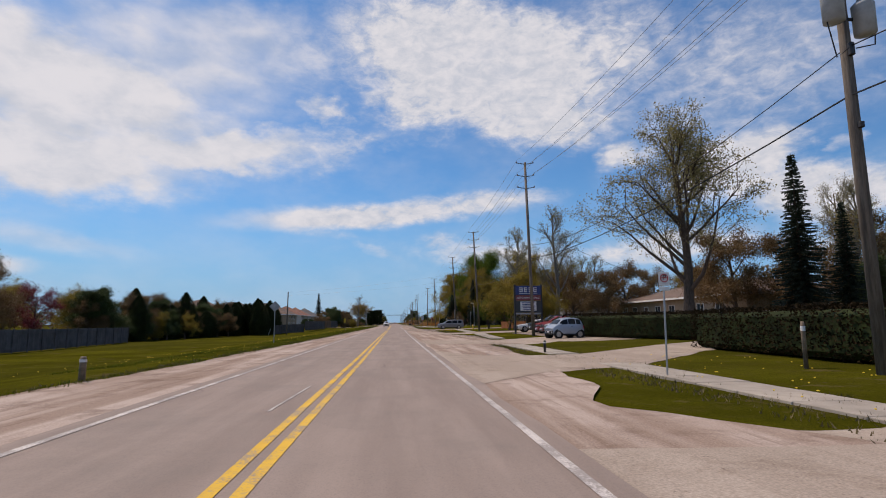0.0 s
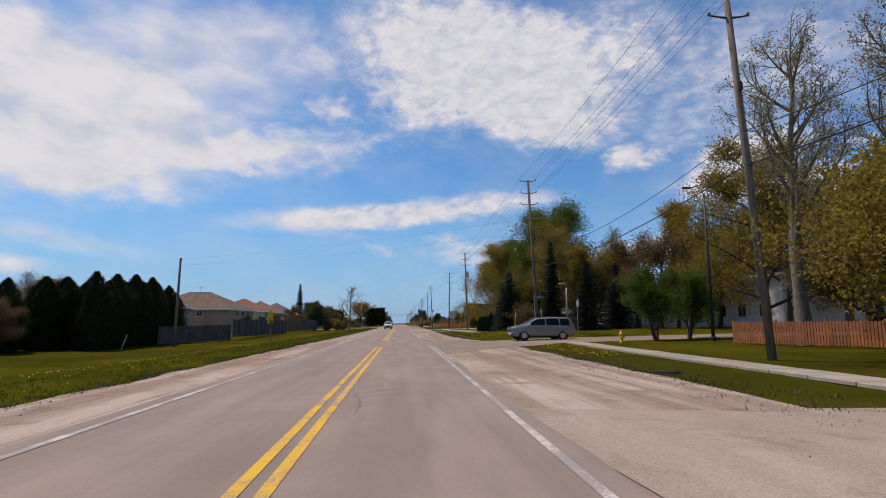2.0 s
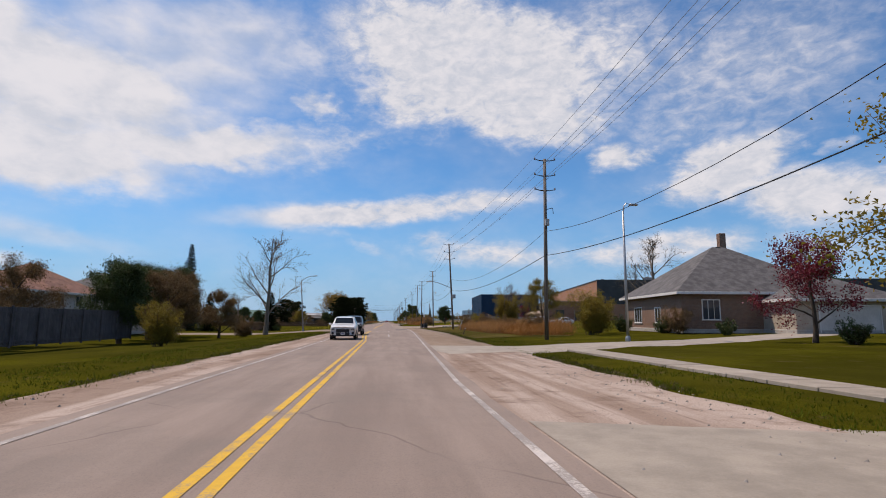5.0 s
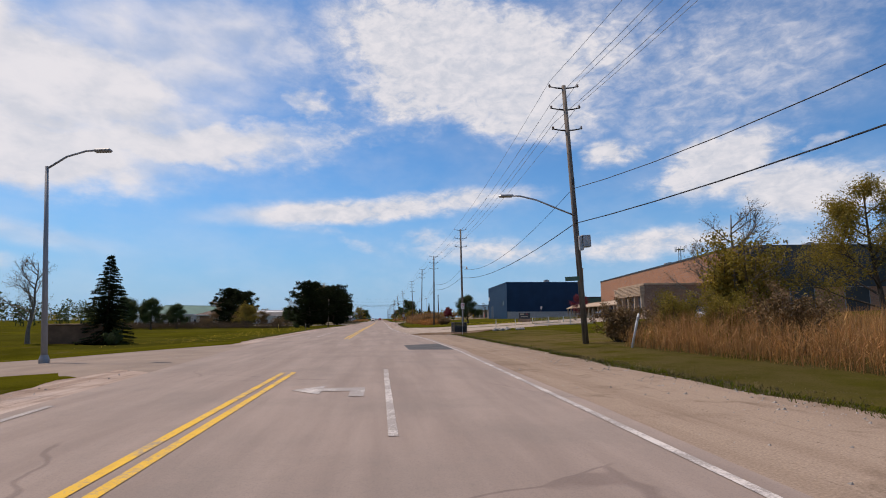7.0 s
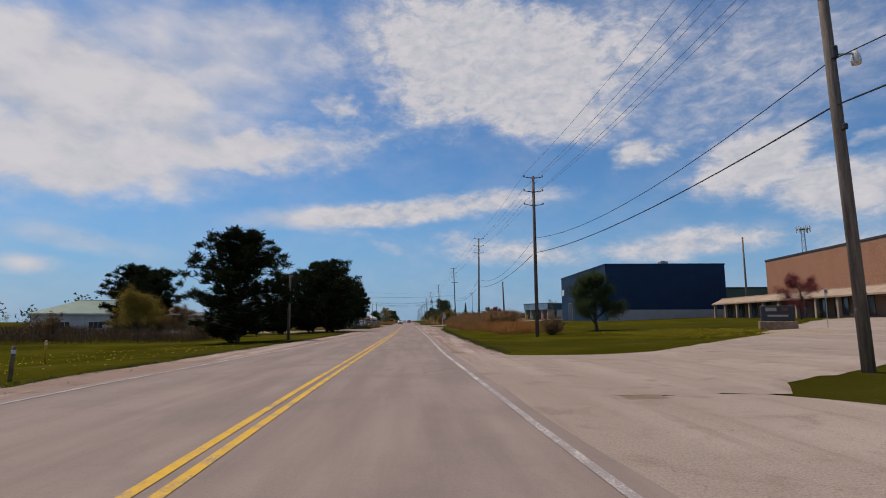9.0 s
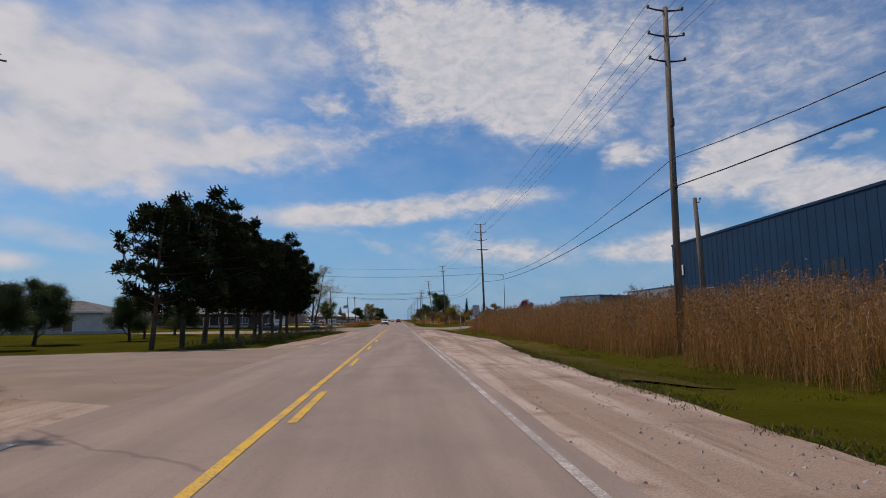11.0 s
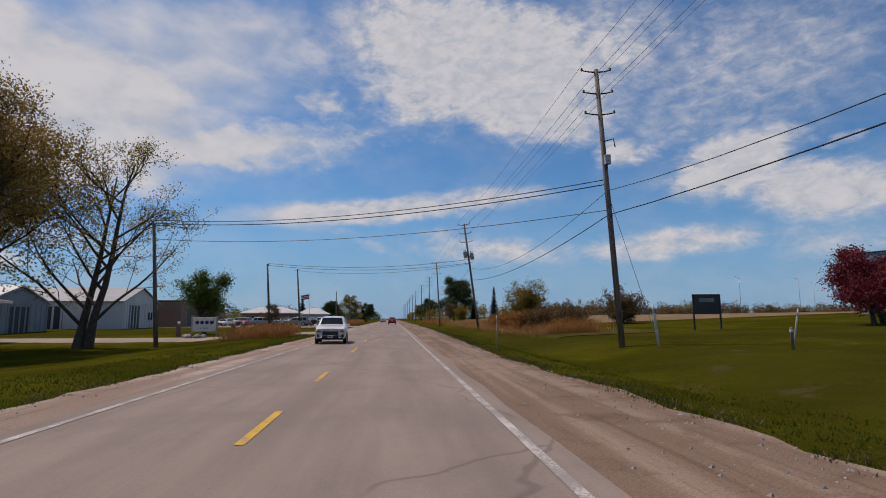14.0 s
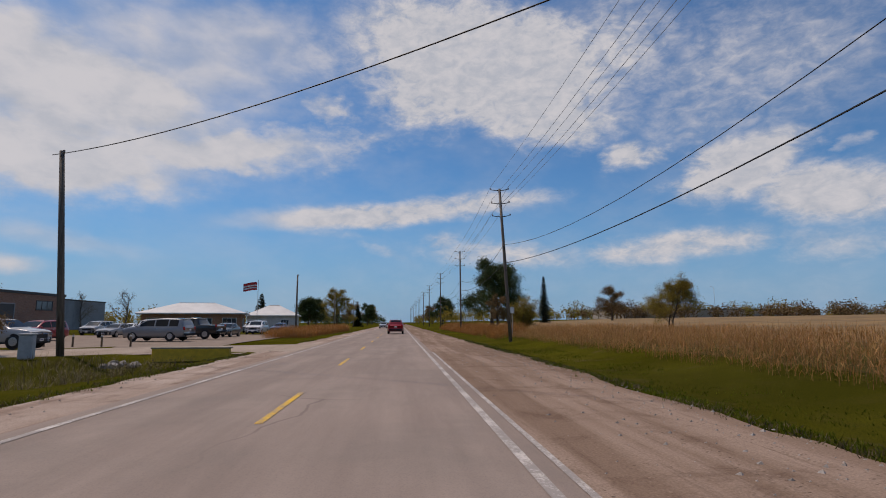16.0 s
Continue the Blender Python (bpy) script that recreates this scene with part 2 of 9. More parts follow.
def gravel_material(name, pale, dark, dust, scale=1.0, tracks=0.8):
    """Fine crushed stone under dust: long soft wheel tracks, worn patches, and scattered pebbles of their own tone."""
    m = bpy.data.materials.new(name)
    m.use_nodes = True
    N = Nodes(m.node_tree)
    p = N.n["Principled BSDF"]
    pos = N.node("ShaderNodeNewGeometry").outputs["Position"]
    ruts = N.node("ShaderNodeMapping")
    N.put(ruts.inputs[0], pos)
    ruts.inputs["Scale"].default_value = (1.0, 0.045, 1.0)
    track = N.noise(ruts.outputs[0], 1.25 * scale, 4.0, 0.5, 0.15)
    blotch, patch, fine = N.noise(pos, 0.16, 5.0, 0.6), N.noise(pos, 0.9, 6.0, 0.68, 0.4), N.noise(pos, 38.0, 3.0, 0.6)
    vor = N.node("ShaderNodeTexVoronoi")
    N.put(vor.inputs["Vector"], pos)
    vor.inputs["Scale"].default_value = 24.0
    tone = N.node("ShaderNodeSeparateColor")
    N.put(tone.inputs[0], vor.outputs["Color"])
    c = N.mix(N.math("MULTIPLY", N.smooth(track, 0.60, 0.42), tracks), (*pale, 1), (*dust, 1))
    thin = N.noise(ruts.outputs[0], 5.5 * scale, 4.0, 0.6, 0.2)
    c = N.mix(N.math("MULTIPLY", N.smooth(thin, 0.54, 0.70), 0.6 * tracks), c, (*dark, 1))
    c = N.mix(N.math("MULTIPLY", N.smooth(blotch, 0.44, 0.64), 0.6), c, (*dust, 1))
    c = N.mix(N.math("MULTIPLY", N.smooth(patch, 0.50, 0.70), 0.62), c, (*dark, 1))
    # pebbles lie in drifts
    drift = N.smooth(N.noise(ruts.outputs[0], 2.3, 5.0, 0.7), 0.50, 0.64)
    pebble = N.math("MULTIPLY", N.math("MULTIPLY", N.smooth(tone.outputs[0], 0.62, 0.72), N.smooth(vor.outputs["Distance"], 0.50, 0.30)), drift)
    c = N.mix(N.math("MULTIPLY", pebble, 0.8), c, N.mix(tone.outputs[1], (*(Vector(dark) * 0.5), 1), (*(Vector(pale) * 1.12), 1)))
    hsv = N.node("ShaderNodeHueSaturation")
    N.put(hsv.inputs["Color"], c)
    N.put(hsv.inputs["Value"], N.math("MULTIPLY_ADD", fine, 1.1, 0.45))
    N.put(p.inputs["Base Color"], hsv.outputs[0])
    p.inputs["Roughness"].default_value = 0.94
    p.inputs["Specular IOR Level"].default_value = 0.02
    bp = N.node("ShaderNodeBump")
    bp.inputs["Strength"].default_value, bp.inputs["Distance"].default_value = 0.5, 0.02
    N.put(bp.inputs["Height"], N.math("ADD", N.math("MULTIPLY_ADD", patch, 0.9, fine), N.math("MULTIPLY", pebble, 0.7)))
    N.put(p.inputs["Normal"], bp.outputs[0])
    MATS[name] = m


def ground_material(name="turf", dry=0.0):
    """Lawn and rough verge: greens, straw, bare soil. dry: how far it has turned to straw and dust."""
    m = bpy.data.materials.new(name)
    m.use_nodes = True
    N = Nodes(m.node_tree)
    p = N.n["Principled BSDF"]
    pos = N.node("ShaderNodeNewGeometry").outputs["Position"]
    a, b, f = N.noise(pos, 0.16, 6.0, 0.62), N.noise(pos, 1.4, 5.0, 0.65), N.noise(pos, 30.0, 3.0, 0.7)
    c = N.mix(N.smooth(a, 0.36, 0.66), (0.052, 0.050, 0.004, 1), (0.100, 0.093, 0.008, 1))
    c = N.mix(N.math("MULTIPLY", N.smooth(b, 0.46, 0.72), 0.55), c, (0.082, 0.066, 0.016, 1))
    if dry:
        c = N.mix(N.math("MULTIPLY", N.smooth(N.noise(pos, 0.45, 6.0, 0.68), 0.30, 0.62), dry), c, (0.150, 0.108, 0.052, 1))
    c = N.mix(N.math("MULTIPLY", N.smooth(f, 0.42, 0.66), 0.7), c, (0.030, 0.032, 0.006, 1) if dry else (0.022, 0.030, 0.003, 1))
    c = N.mix(N.math("MULTIPLY", N.smooth(N.noise(pos, 0.5, 5.0, 0.7), 0.58, 0.70), 0.65), c, (0.125, 0.092, 0.048, 1))
    c = N.mix(N.math("MULTIPLY", N.smooth(N.noise(pos, 0.035, 3.0, 0.5), 0.42, 0.6), 0.5), c, (0.044, 0.043, 0.009, 1))
    N.put(p.inputs["Base Color"], c)
    p.inputs["Roughness"].default_value = 0.95
    p.inputs["Specular IOR Level"].default_value = 0.0
    bp = N.node("ShaderNodeBump")
    bp.inputs["Strength"].default_value, bp.inputs["Distance"].default_value = 0.8, 0.06
    N.put(bp.inputs["Height"], N.math("ADD", f, b))
    N.put(p.inputs["Normal"], bp.outputs[0])
    MATS[name] = m


def glass_material(name, base, rough=0.05, spec=0.8):
    m = bpy.data.materials.new(name)
    m.use_nodes = True
    p = m.node_tree.nodes["Principled BSDF"]
    p.inputs["Base Color"].default_value = (*base, 1)
    p.inputs["Roughness"].default_value, p.inputs["Specular IOR Level"].default_value = rough, spec
    MATS[name] = m


def wall_material(name, base, mortar, bw, bh, vary=0.25):
    """Brickwork for far walls, with recessed joints in its relief."""
    m = bpy.data.materials.new(name)
    m.use_nodes = True
    N = Nodes(m.node_tree)
    p = N.n["Principled BSDF"]
    tc = N.node("ShaderNodeTexCoord").outputs["Object"]
    sep = N.node("ShaderNodeSeparateXYZ")
    N.put(sep.inputs[0], tc)
    uv = combine(N, N.math("ADD", sep.outputs[0], sep.outputs[1]), sep.outputs[2], 0.0)
    br = N.node("ShaderNodeTexBrick")
    N.put(br.inputs["Vector"], uv)
    b = Vector(base)
    br.inputs["Color1"].default_value, br.inputs["Color2"].default_value = (*(b * (1 + vary)), 1), (*(b * (1 - vary)), 1)
    br.inputs["Mortar"].default_value = (*mortar, 1)
    br.inputs["Scale"].default_value = 1.0
    br.inputs["Brick Width"].default_value, br.inputs["Row Height"].default_value = bw, bh
    br.inputs["Mortar Size"].default_value = bh * 0.09
    st = N.noise(tc, 0.5, 5.0)
    c = N.mix(N.math("MULTIPLY", N.smooth(st, 0.4, 0.75), 0.3), br.outputs[0], (*(b * 0.6), 1))
    N.put(p.inputs["Base Color"], c)
    p.inputs["Roughness"].default_value = 0.88
    bp = N.node("ShaderNodeBump")
    bp.inputs["Strength"].default_value, bp.inputs["Distance"].default_value = 0.4, 0.01
    bp.invert = True
    N.put(bp.inputs["Height"], br.outputs["Fac"])
    N.put(p.inputs["Normal"], bp.outputs[0])
    MATS[name] = m


def worn_paint(name, base, keep):
    """Road paint rubbed away to the asphalt in patches and flecks."""
    m = bpy.data.materials.new(name)
    m.use_nodes = True
    N = Nodes(m.node_tree)
    p = N.n["Principled BSDF"]
    pos = N.node("ShaderNodeNewGeometry").outputs["Position"]
    wear, fleck, dirt = N.noise(pos, 1.1, 6.0, 0.7), N.noise(pos, 34.0, 3.0, 0.7), N.noise(pos, 6.0, 4.0, 0.6)
    c = N.mix(N.math("MULTIPLY", N.smooth(dirt, 0.4, 0.75), 0.35), (*base, 1), (base[0] * 0.6, base[1] * 0.58, base[2] * 0.6 + 0.03, 1))
    rub = N.smooth(N.math("ADD", N.math("MULTIPLY", wear, 0.6), N.math("MULTIPLY", fleck, 0.4)), keep - 0.06, keep + 0.06)
    N.put(p.inputs["Base Color"], N.mix(N.math("MULTIPLY", rub, 0.85), c, (0.24, 0.215, 0.198, 1)))
    p.inputs["Roughness"].default_value, p.inputs["Specular IOR Level"].default_value = 0.8, 0.3
    MATS[name] = m


road_material()
gravel_material("gravel", (0.430, 0.352, 0.302), (0.150, 0.100, 0.075), (0.255, 0.186, 0.145))
gravel_material("gravel_tan", (0.300, 0.232, 0.178), (0.150, 0.108, 0.078), (0.235, 0.176, 0.132), 1.0, 0.6)
gravel_material("bare_soil", (0.190, 0.135, 0.094), (0.070, 0.044, 0.028), (0.120, 0.078, 0.050), 0.8)
gravel_material("gravel_brown", (0.300, 0.222, 0.174), (0.120, 0.077, 0.055), (0.190, 0.130, 0.094))
gravel_material("drive_gravel", (0.375, 0.315, 0.262), (0.215, 0.166, 0.130), (0.300, 0.245, 0.200), 0.5, 0.6)
ground_material()
ground_material("turf_dry", 0.85)
material("side_asphalt", (0.272, 0.218, 0.178), 0.88, spec=0.06, vary=0.11, scale=0.5, fine=50, bump=0.3, stain=0.12)
material("patch_asphalt", (0.075, 0.072, 0.072), 0.85, vary=0.2, scale=1.2, fine=60, bump=0.3)
material("concrete", (0.36, 0.315, 0.26), 0.85, vary=0.14, scale=1.5, fine=35, bump=0.2, each=0.08, stain=0.25)
worn_paint("yellow_paint", (0.66, 0.40, 0.035), 0.535)
worn_paint("white_paint", (0.58, 0.54, 0.50), 0.465)
material("pole_wood", (0.20, 0.165, 0.135), 0.85, vary=0.35, scale=2.0, fine=14, bump=0.5, stretch=(6, 6, 0.5), each=0.18)
material("weathered_wood", (0.25, 0.19, 0.13), 0.85, vary=0.35, scale=3, fine=25, bump=0.4, each=0.2)
material("galvanised", (0.42, 0.43, 0.44), 0.45, metal=0.7, vary=0.12, scale=3, fine=30, bump=0.05)
material("dark_steel", (0.045, 0.045, 0.047), 0.5, metal=0.4, vary=0.2, scale=4)
material("black_cable", (0.012, 0.012, 0.013), 0.6, vary=0.1, bump=0)
material("bare_wire", (0.16, 0.165, 0.175), 0.5, metal=0.5, vary=0.1, bump=0)
material("porcelain", (0.20, 0.16, 0.14), 0.3, vary=0.1, bump=0)
material("transformer_grey", (0.40, 0.42, 0.43), 0.5, vary=0.12, scale=4, bump=0.05)
material("white_plastic", (0.72, 0.72, 0.70), 0.5, vary=0.08, scale=3, bump=0.03)
material("yellow_plastic", (0.68, 0.42, 0.03), 0.5, vary=0.12, scale=5, bump=0.03)
material("sign_black", (0.02, 0.02, 0.022), 0.5, vary=0.1, bump=0)
material("sign_red", (0.52, 0.03, 0.03), 0.5, vary=0.1, bump=0)
material("sign_blue", (0.03, 0.05, 0.17), 0.5, vary=0.15, bump=0)
material("sign_maroon", (0.22, 0.05, 0.06), 0.5, vary=0.15, bump=0)
material("sign_grey", (0.34, 0.34, 0.35), 0.5, vary=0.15, bump=0)
material("bark", (0.105, 0.078, 0.058), 0.9, vary=0.4, scale=3, fine=14, bump=0.7, stretch=(5, 5, 1))
material("pale_bark", (0.22, 0.19, 0.155), 0.9, vary=0.35, scale=3, fine=14, bump=0.6, stretch=(5, 5, 1))
material("leaf_spring", (0.30, 0.262, 0.108), 0.65, vary=0.2, scale=0.8, each=0.30, bump=0, transl=0.45, spec=0.2)
material("leaf_olive", (0.295, 0.222, 0.038), 0.65, vary=0.2, scale=0.8, each=0.30, bump=0, transl=0.45, spec=0.2)
material("leaf_green", (0.095, 0.150, 0.016), 0.6, vary=0.2, scale=0.8, each=0.30, bump=0, transl=0.45, spec=0.2)
material("leaf_dark", (0.055, 0.085, 0.018), 0.65, vary=0.25, scale=0.8, each=0.35, bump=0, transl=0.25)
material("leaf_gold", (0.36, 0.24, 0.065), 0.7, vary=0.2, scale=0.8, each=0.30, bump=0, transl=0.45, spec=0.2)
material("leaf_brown", (0.195, 0.118, 0.046), 0.75, vary=0.2, scale=0.8, each=0.35, bump=0, transl=0.2)
material("leaf_red", (0.205, 0.022, 0.035), 0.6, vary=0.2, scale=0.8, each=0.35, bump=0, transl=0.3)
material("needle_blue", (0.046, 0.058, 0.040), 0.8, spec=0.08, vary=0.2, scale=1.0, each=0.35, bump=0, transl=0.1)
material("needle_dark", (0.024, 0.032, 0.012), 0.85, spec=0.04, vary=0.25, scale=1.0, each=0.35, bump=0, transl=0.1)
material("cedar_green", (0.024, 0.034, 0.010), 0.8, vary=0.25, scale=1.0, each=0.3, bump=0, transl=0.08, spec=0.15)
material("hedge_green", (0.022, 0.0135, 0.004), 0.85, vary=0.25, scale=1.0, each=0.3, bump=0, transl=0.05, spec=0.1)
material("reed_gold", (0.45, 0.240, 0.085), 0.8, vary=0.2, scale=0.5, each=0.35, bump=0, transl=0.35)
material("reed_rust", (0.43, 0.195, 0.050), 0.8, vary=0.2, scale=0.5, each=0.35, bump=0, transl=0.25)
material("reed_plume", (0.27, 0.16, 0.08), 0.85, vary=0.2, scale=0.5, each=0.3, bump=0, transl=0.3)
material("scrub_brown", (0.10, 0.062, 0.032), 0.9, vary=0.25, scale=0.5, each=0.35, bump=0, transl=0.1)
material("field_straw", (0.25, 0.155, 0.055), 0.9, vary=0.3, scale=0.25, fine=6, bump=0.4)
material("grass_blade", (0.105, 0.125, 0.010), 0.8, vary=0.25, scale=0.4, each=0.3, bump=0, transl=0.45, spec=0.1)
material("straw_blade", (0.16, 0.125, 0.055), 0.8, vary=0.25, scale=0.4, each=0.35, bump=0, transl=0.2)
material("dandelion", (0.75, 0.52, 0.02), 0.7, vary=0.1, bump=0)
material("rubber", (0.018, 0.018, 0.019), 0.8, vary=0.2, bump=0.1)
material("alloy", (0.48, 0.48, 0.49), 0.3, metal=0.8, vary=0.05, bump=0)
material("chrome", (0.7, 0.7, 0.71), 0.12, metal=1.0, vary=0.02, bump=0)
glass_material("car_glass", (0.010, 0.011, 0.012), 0.12, 0.22)
glass_material("house_glass", (0.05, 0.06, 0.07))
glass_material("headlight_glass", (0.13, 0.135, 0.14), 0.08)
glass_material("lamp_glass", (0.62, 0.62, 0.60), 0.1)
material("tail_red", (0.35, 0.01, 0.012), 0.2, vary=0.05, bump=0, coat=0.5)
for nm, col in (("white", (0.74, 0.74, 0.73)), ("silver", (0.36, 0.37, 0.38)), ("grey", (0.22, 0.225, 0.235)), ("black", (0.012, 0.012, 0.014)),
                ("red", (0.30, 0.015, 0.02)), ("blue", (0.03, 0.05, 0.12)), ("pale_blue", (0.30, 0.35, 0.42))):
    material("paint_" + nm, col, 0.32, metal=0.15 if nm in ("silver", "grey", "pale_blue") else 0.0, vary=0.05, scale=1, bump=0, coat=0.7)
material("shingle_brown", (0.17, 0.115, 0.085), 0.9, vary=0.3, scale=1.5, fine=9, bump=0.6, each=0.1)
material("shingle_grey", (0.13, 0.125, 0.125), 0.9, vary=0.3, scale=1.5, fine=9, bump=0.6, each=0.1)
material("shingle_red", (0.23, 0.11, 0.075), 0.9, vary=0.3, scale=1.5, fine=9, bump=0.6, each=0.1)
material("siding_white", (0.60, 0.58, 0.55), 0.7, vary=0.1, scale=1, fine=8, bump=0.1)
material("siding_beige", (0.42, 0.36, 0.29), 0.75, vary=0.12, scale=1, fine=8, bump=0.15)
material("stucco_tan", (0.40, 0.30, 0.21), 0.85, vary=0.12, scale=1, fine=30, bump=0.2, stain=0.2)
material("trim_white", (0.70, 0.69, 0.66), 0.6, vary=0.06, scale=2, bump=0.03)
wall_material("brick_orange", (0.38, 0.17, 0.085), (0.30, 0.24, 0.2), 0.21, 0.075)
wall_material("brick_brown", (0.21, 0.115, 0.075), (0.28, 0.24, 0.2), 0.21, 0.075)
# near-black brick: the shade of open carport bays is put into its colour
wall_material("brick_carport_shade", (0.045, 0.032, 0.027), (0.06, 0.05, 0.045), 0.21, 0.075)
wall_material("block_grey", (0.42, 0.40, 0.37), (0.32, 0.30, 0.28), 0.4, 0.2, 0.08)
material("stone_tan", (0.33, 0.215, 0.14), 0.9, vary=0.25, scale=4, fine=30, bump=0.5, each=0.25)
material("mortar", (0.20, 0.165, 0.135), 0.95, vary=0.2, scale=4, fine=30, bump=0.4)
material("metal_blue", (0.009, 0.040, 0.092), 0.6, metal=0.0, spec=0.2, vary=0.1, scale=0.3, fine=3, bump=0.05)
material("metal_teal", (0.02, 0.085, 0.12), 0.45, metal=0.1, vary=0.12, scale=0.3, fine=3, bump=0.05)
material("metal_paleblue", (0.20, 0.33, 0.42), 0.5, metal=0.1, vary=0.1, scale=0.3, fine=3, bump=0.05)
material("metal_dark", (0.05, 0.055, 0.058), 0.55, metal=0.1, vary=0.15, scale=0.5, bump=0.05)
material("metal_green", (0.09, 0.18, 0.13), 0.5, metal=0.1, vary=0.12, scale=0.4, bump=0.05)
material("metal_white", (0.58, 0.58, 0.57), 0.5, metal=0.1, vary=0.08, scale=0.4, bump=0.05)
material("metal_grey", (0.26, 0.28, 0.30), 0.55, metal=0.1, vary=0.12, scale=0.4, bump=0.05)
material("fence_grey", (0.10, 0.094, 0.098), 0.85, vary=0.2, scale=1.2, fine=20, bump=0.3, each=0.15)
material("fence_brown", (0.21, 0.12, 0.07), 0.85, vary=0.25, scale=1.2, fine=20, bump=0.3, each=0.15)
material("fence_orange", (0.42, 0.15, 0.055), 0.75, vary=0.2, scale=1.2, fine=20, bump=0.3, each=0.12)
material("boulder", (0.36, 0.33, 0.30), 0.9, vary=0.3, scale=2, fine=12, bump=0.6, each=0.15)

# ---- mesh tools ----
class Shape:
    """Vertices and faces gathered before they become one mesh."""
    def __init__(self):
        self.v, self.f = [], []

    def face(self, pts):
        n = len(self.v)
        self.v += [tuple(p) for p in pts]
        self.f.append(tuple(range(n, n + len(pts))))
        return self

    def box(self, c, s, b=0.0, rz=0.0, top=(1.0, 1.0)):
        """A box round c of size s, with chamfered edges b, turned rz degrees; top: how its upper end tapers."""
        hx, hy, hz = s[0] / 2, s[1] / 2, s[2] / 2
        ca, sa = math.cos(radians(rz)), math.sin(radians(rz))
        b = min(b, hx * 0.9, hy * 0.9, hz * 0.9)
        n = len(self.v)

        def add(x, y, z):
            if z > 0:
                x, y = x * top[0], y * top[1]
            self.v.append((c[0] + x * ca - y * sa, c[1] + x * sa + y * ca, c[2] + z))
        if b <= 0:
            for z in (-hz, hz):
                for x, y in ((-hx, -hy), (hx, -hy), (hx, hy), (-hx, hy)):
                    add(x, y, z)
            for q in ((3, 2, 1, 0), (4, 5, 6, 7), (0, 1, 5, 4), (1, 2, 6, 5), (2, 3, 7, 6), (3, 0, 4, 7)):
                self.f.append(tuple(n + i for i in q))
            return self
        ids = {}
        for sx in (-1, 1):
            for sy in (-1, 1):
                for sz in (-1, 1):
                    for k, (dx, dy, dz) in enumerate(((0, b, b), (b, 0, b), (b, b, 0))):
                        ids[sx, sy, sz, k] = len(self.v)
                        add(sx * (hx - dx), sy * (hy - dy), sz * (hz - dz))
        F = self.f
        for s1 in (-1, 1):
            def q(*ks, flip=False):
                t = [ids[k] for k in ks]
                F.append(tuple(t[::-1] if flip else t))
            q((s1, -1, -1, 0), (s1, 1, -1, 0), (s1, 1, 1, 0), (s1, -1, 1, 0), flip=s1 < 0)
            q((-1, s1, -1, 1), (1, s1, -1, 1), (1, s1, 1, 1), (-1, s1, 1, 1), flip=s1 > 0)
            q((-1, -1, s1, 2), (1, -1, s1, 2), (1, 1, s1, 2), (-1, 1, s1, 2), flip=s1 < 0)
            for s2 in (-1, 1):
                q((s1, s2, -1, 0), (s1, s2, 1, 0), (s1, s2, 1, 1), (s1, s2, -1, 1), flip=s1 * s2 < 0)
                q((s1, -1, s2, 0), (s1, 1, s2, 0), (s1, 1, s2, 2), (s1, -1, s2, 2), flip=s1 * s2 > 0)
                q((-1, s1, s2, 1), (1, s1, s2, 1), (1, s1, s2, 2), (-1, s1, s2, 2), flip=s1 * s2 < 0)
                for s3 in (-1, 1):
                    q((s1, s2, s3, 0), (s1, s2, s3, 1), (s1, s2, s3, 2), flip=s1 * s2 * s3 < 0)
        return self

    def tube(self, pts, radii, n=6, cap=True):
        """A tapering tube through pts."""
        pts = [Vector(p) for p in pts]
        if not isinstance(radii, (list, tuple)):
            radii = [radii] * len(pts)
        start, up = len(self.v), None
        for i, p in enumerate(pts):
            d = (pts[min(i + 1, len(pts) - 1)] - pts[max(i - 1, 0)]).normalized()
            if up is None or abs(d.dot(up)) > 0.98:
                up = Vector((0, 0, 1)) if abs(d.z) < 0.9 else Vector((1, 0, 0))
            a = d.cross(up).normalized()
            e = a.cross(d)
            for k in range(n):
                w = 2 * math.pi * k / n
                self.v.append(tuple(p + (a * math.cos(w) + e * math.sin(w)) * radii[i]))
        for i in range(len(pts) - 1):
            for k in range(n):
                a, b2 = start + i * n + k, start + i * n + (k + 1) % n
                self.f.append((a, b2, b2 + n, a + n))
        if cap and n > 2:
            self.f.append(tuple(start + k for k in range(n))[::-1])
            self.f.append(tuple(start + (len(pts) - 1) * n + k for k in range(n)))
        return self

    def lathe(self, c, profile, n=16, axis="z"):
        """A turned body: profile of (radius, height) round an axis through c."""
        start = len(self.v)
        for r, h in profile:
            for k in range(n):
                w = 2 * math.pi * k / n
                x, y = r * math.cos(w), r * math.sin(w)
                p = (x, y, h) if axis == "z" else ((h, x, y) if axis == "x" else (y, h, x))
                self.v.append((c[0] + p[0], c[1] + p[1], c[2] + p[2]))
        for i in range(len(profile) - 1):
            for k in range(n):
                a, b2 = start + i * n + k, start + i * n + (k + 1) % n
                self.f.append((a, b2, b2 + n, a + n))
        self.f.append(tuple(start + k for k in range(n))[::-1])
        self.f.append(tuple(start + (len(profile) - 1) * n + k for k in range(n)))
        return self

    def prism(self, outline, depth, place):
        """An outline of (u, w) given thickness along v; place maps (u, v, w) into the world."""
        n, k = len(self.v), len(outline)
        for v in (0.0, depth):
            self.v += [tuple(place(u, v, w)) for u, w in outline]
        self.f += [tuple(range(n, n + k)), tuple(range(n + 2 * k - 1, n + k - 1, -1))]
        for i in range(k):
            j = (i + 1) % k
            self.f.append((n + j, n + i, n + k + i, n + k + j))
        return self

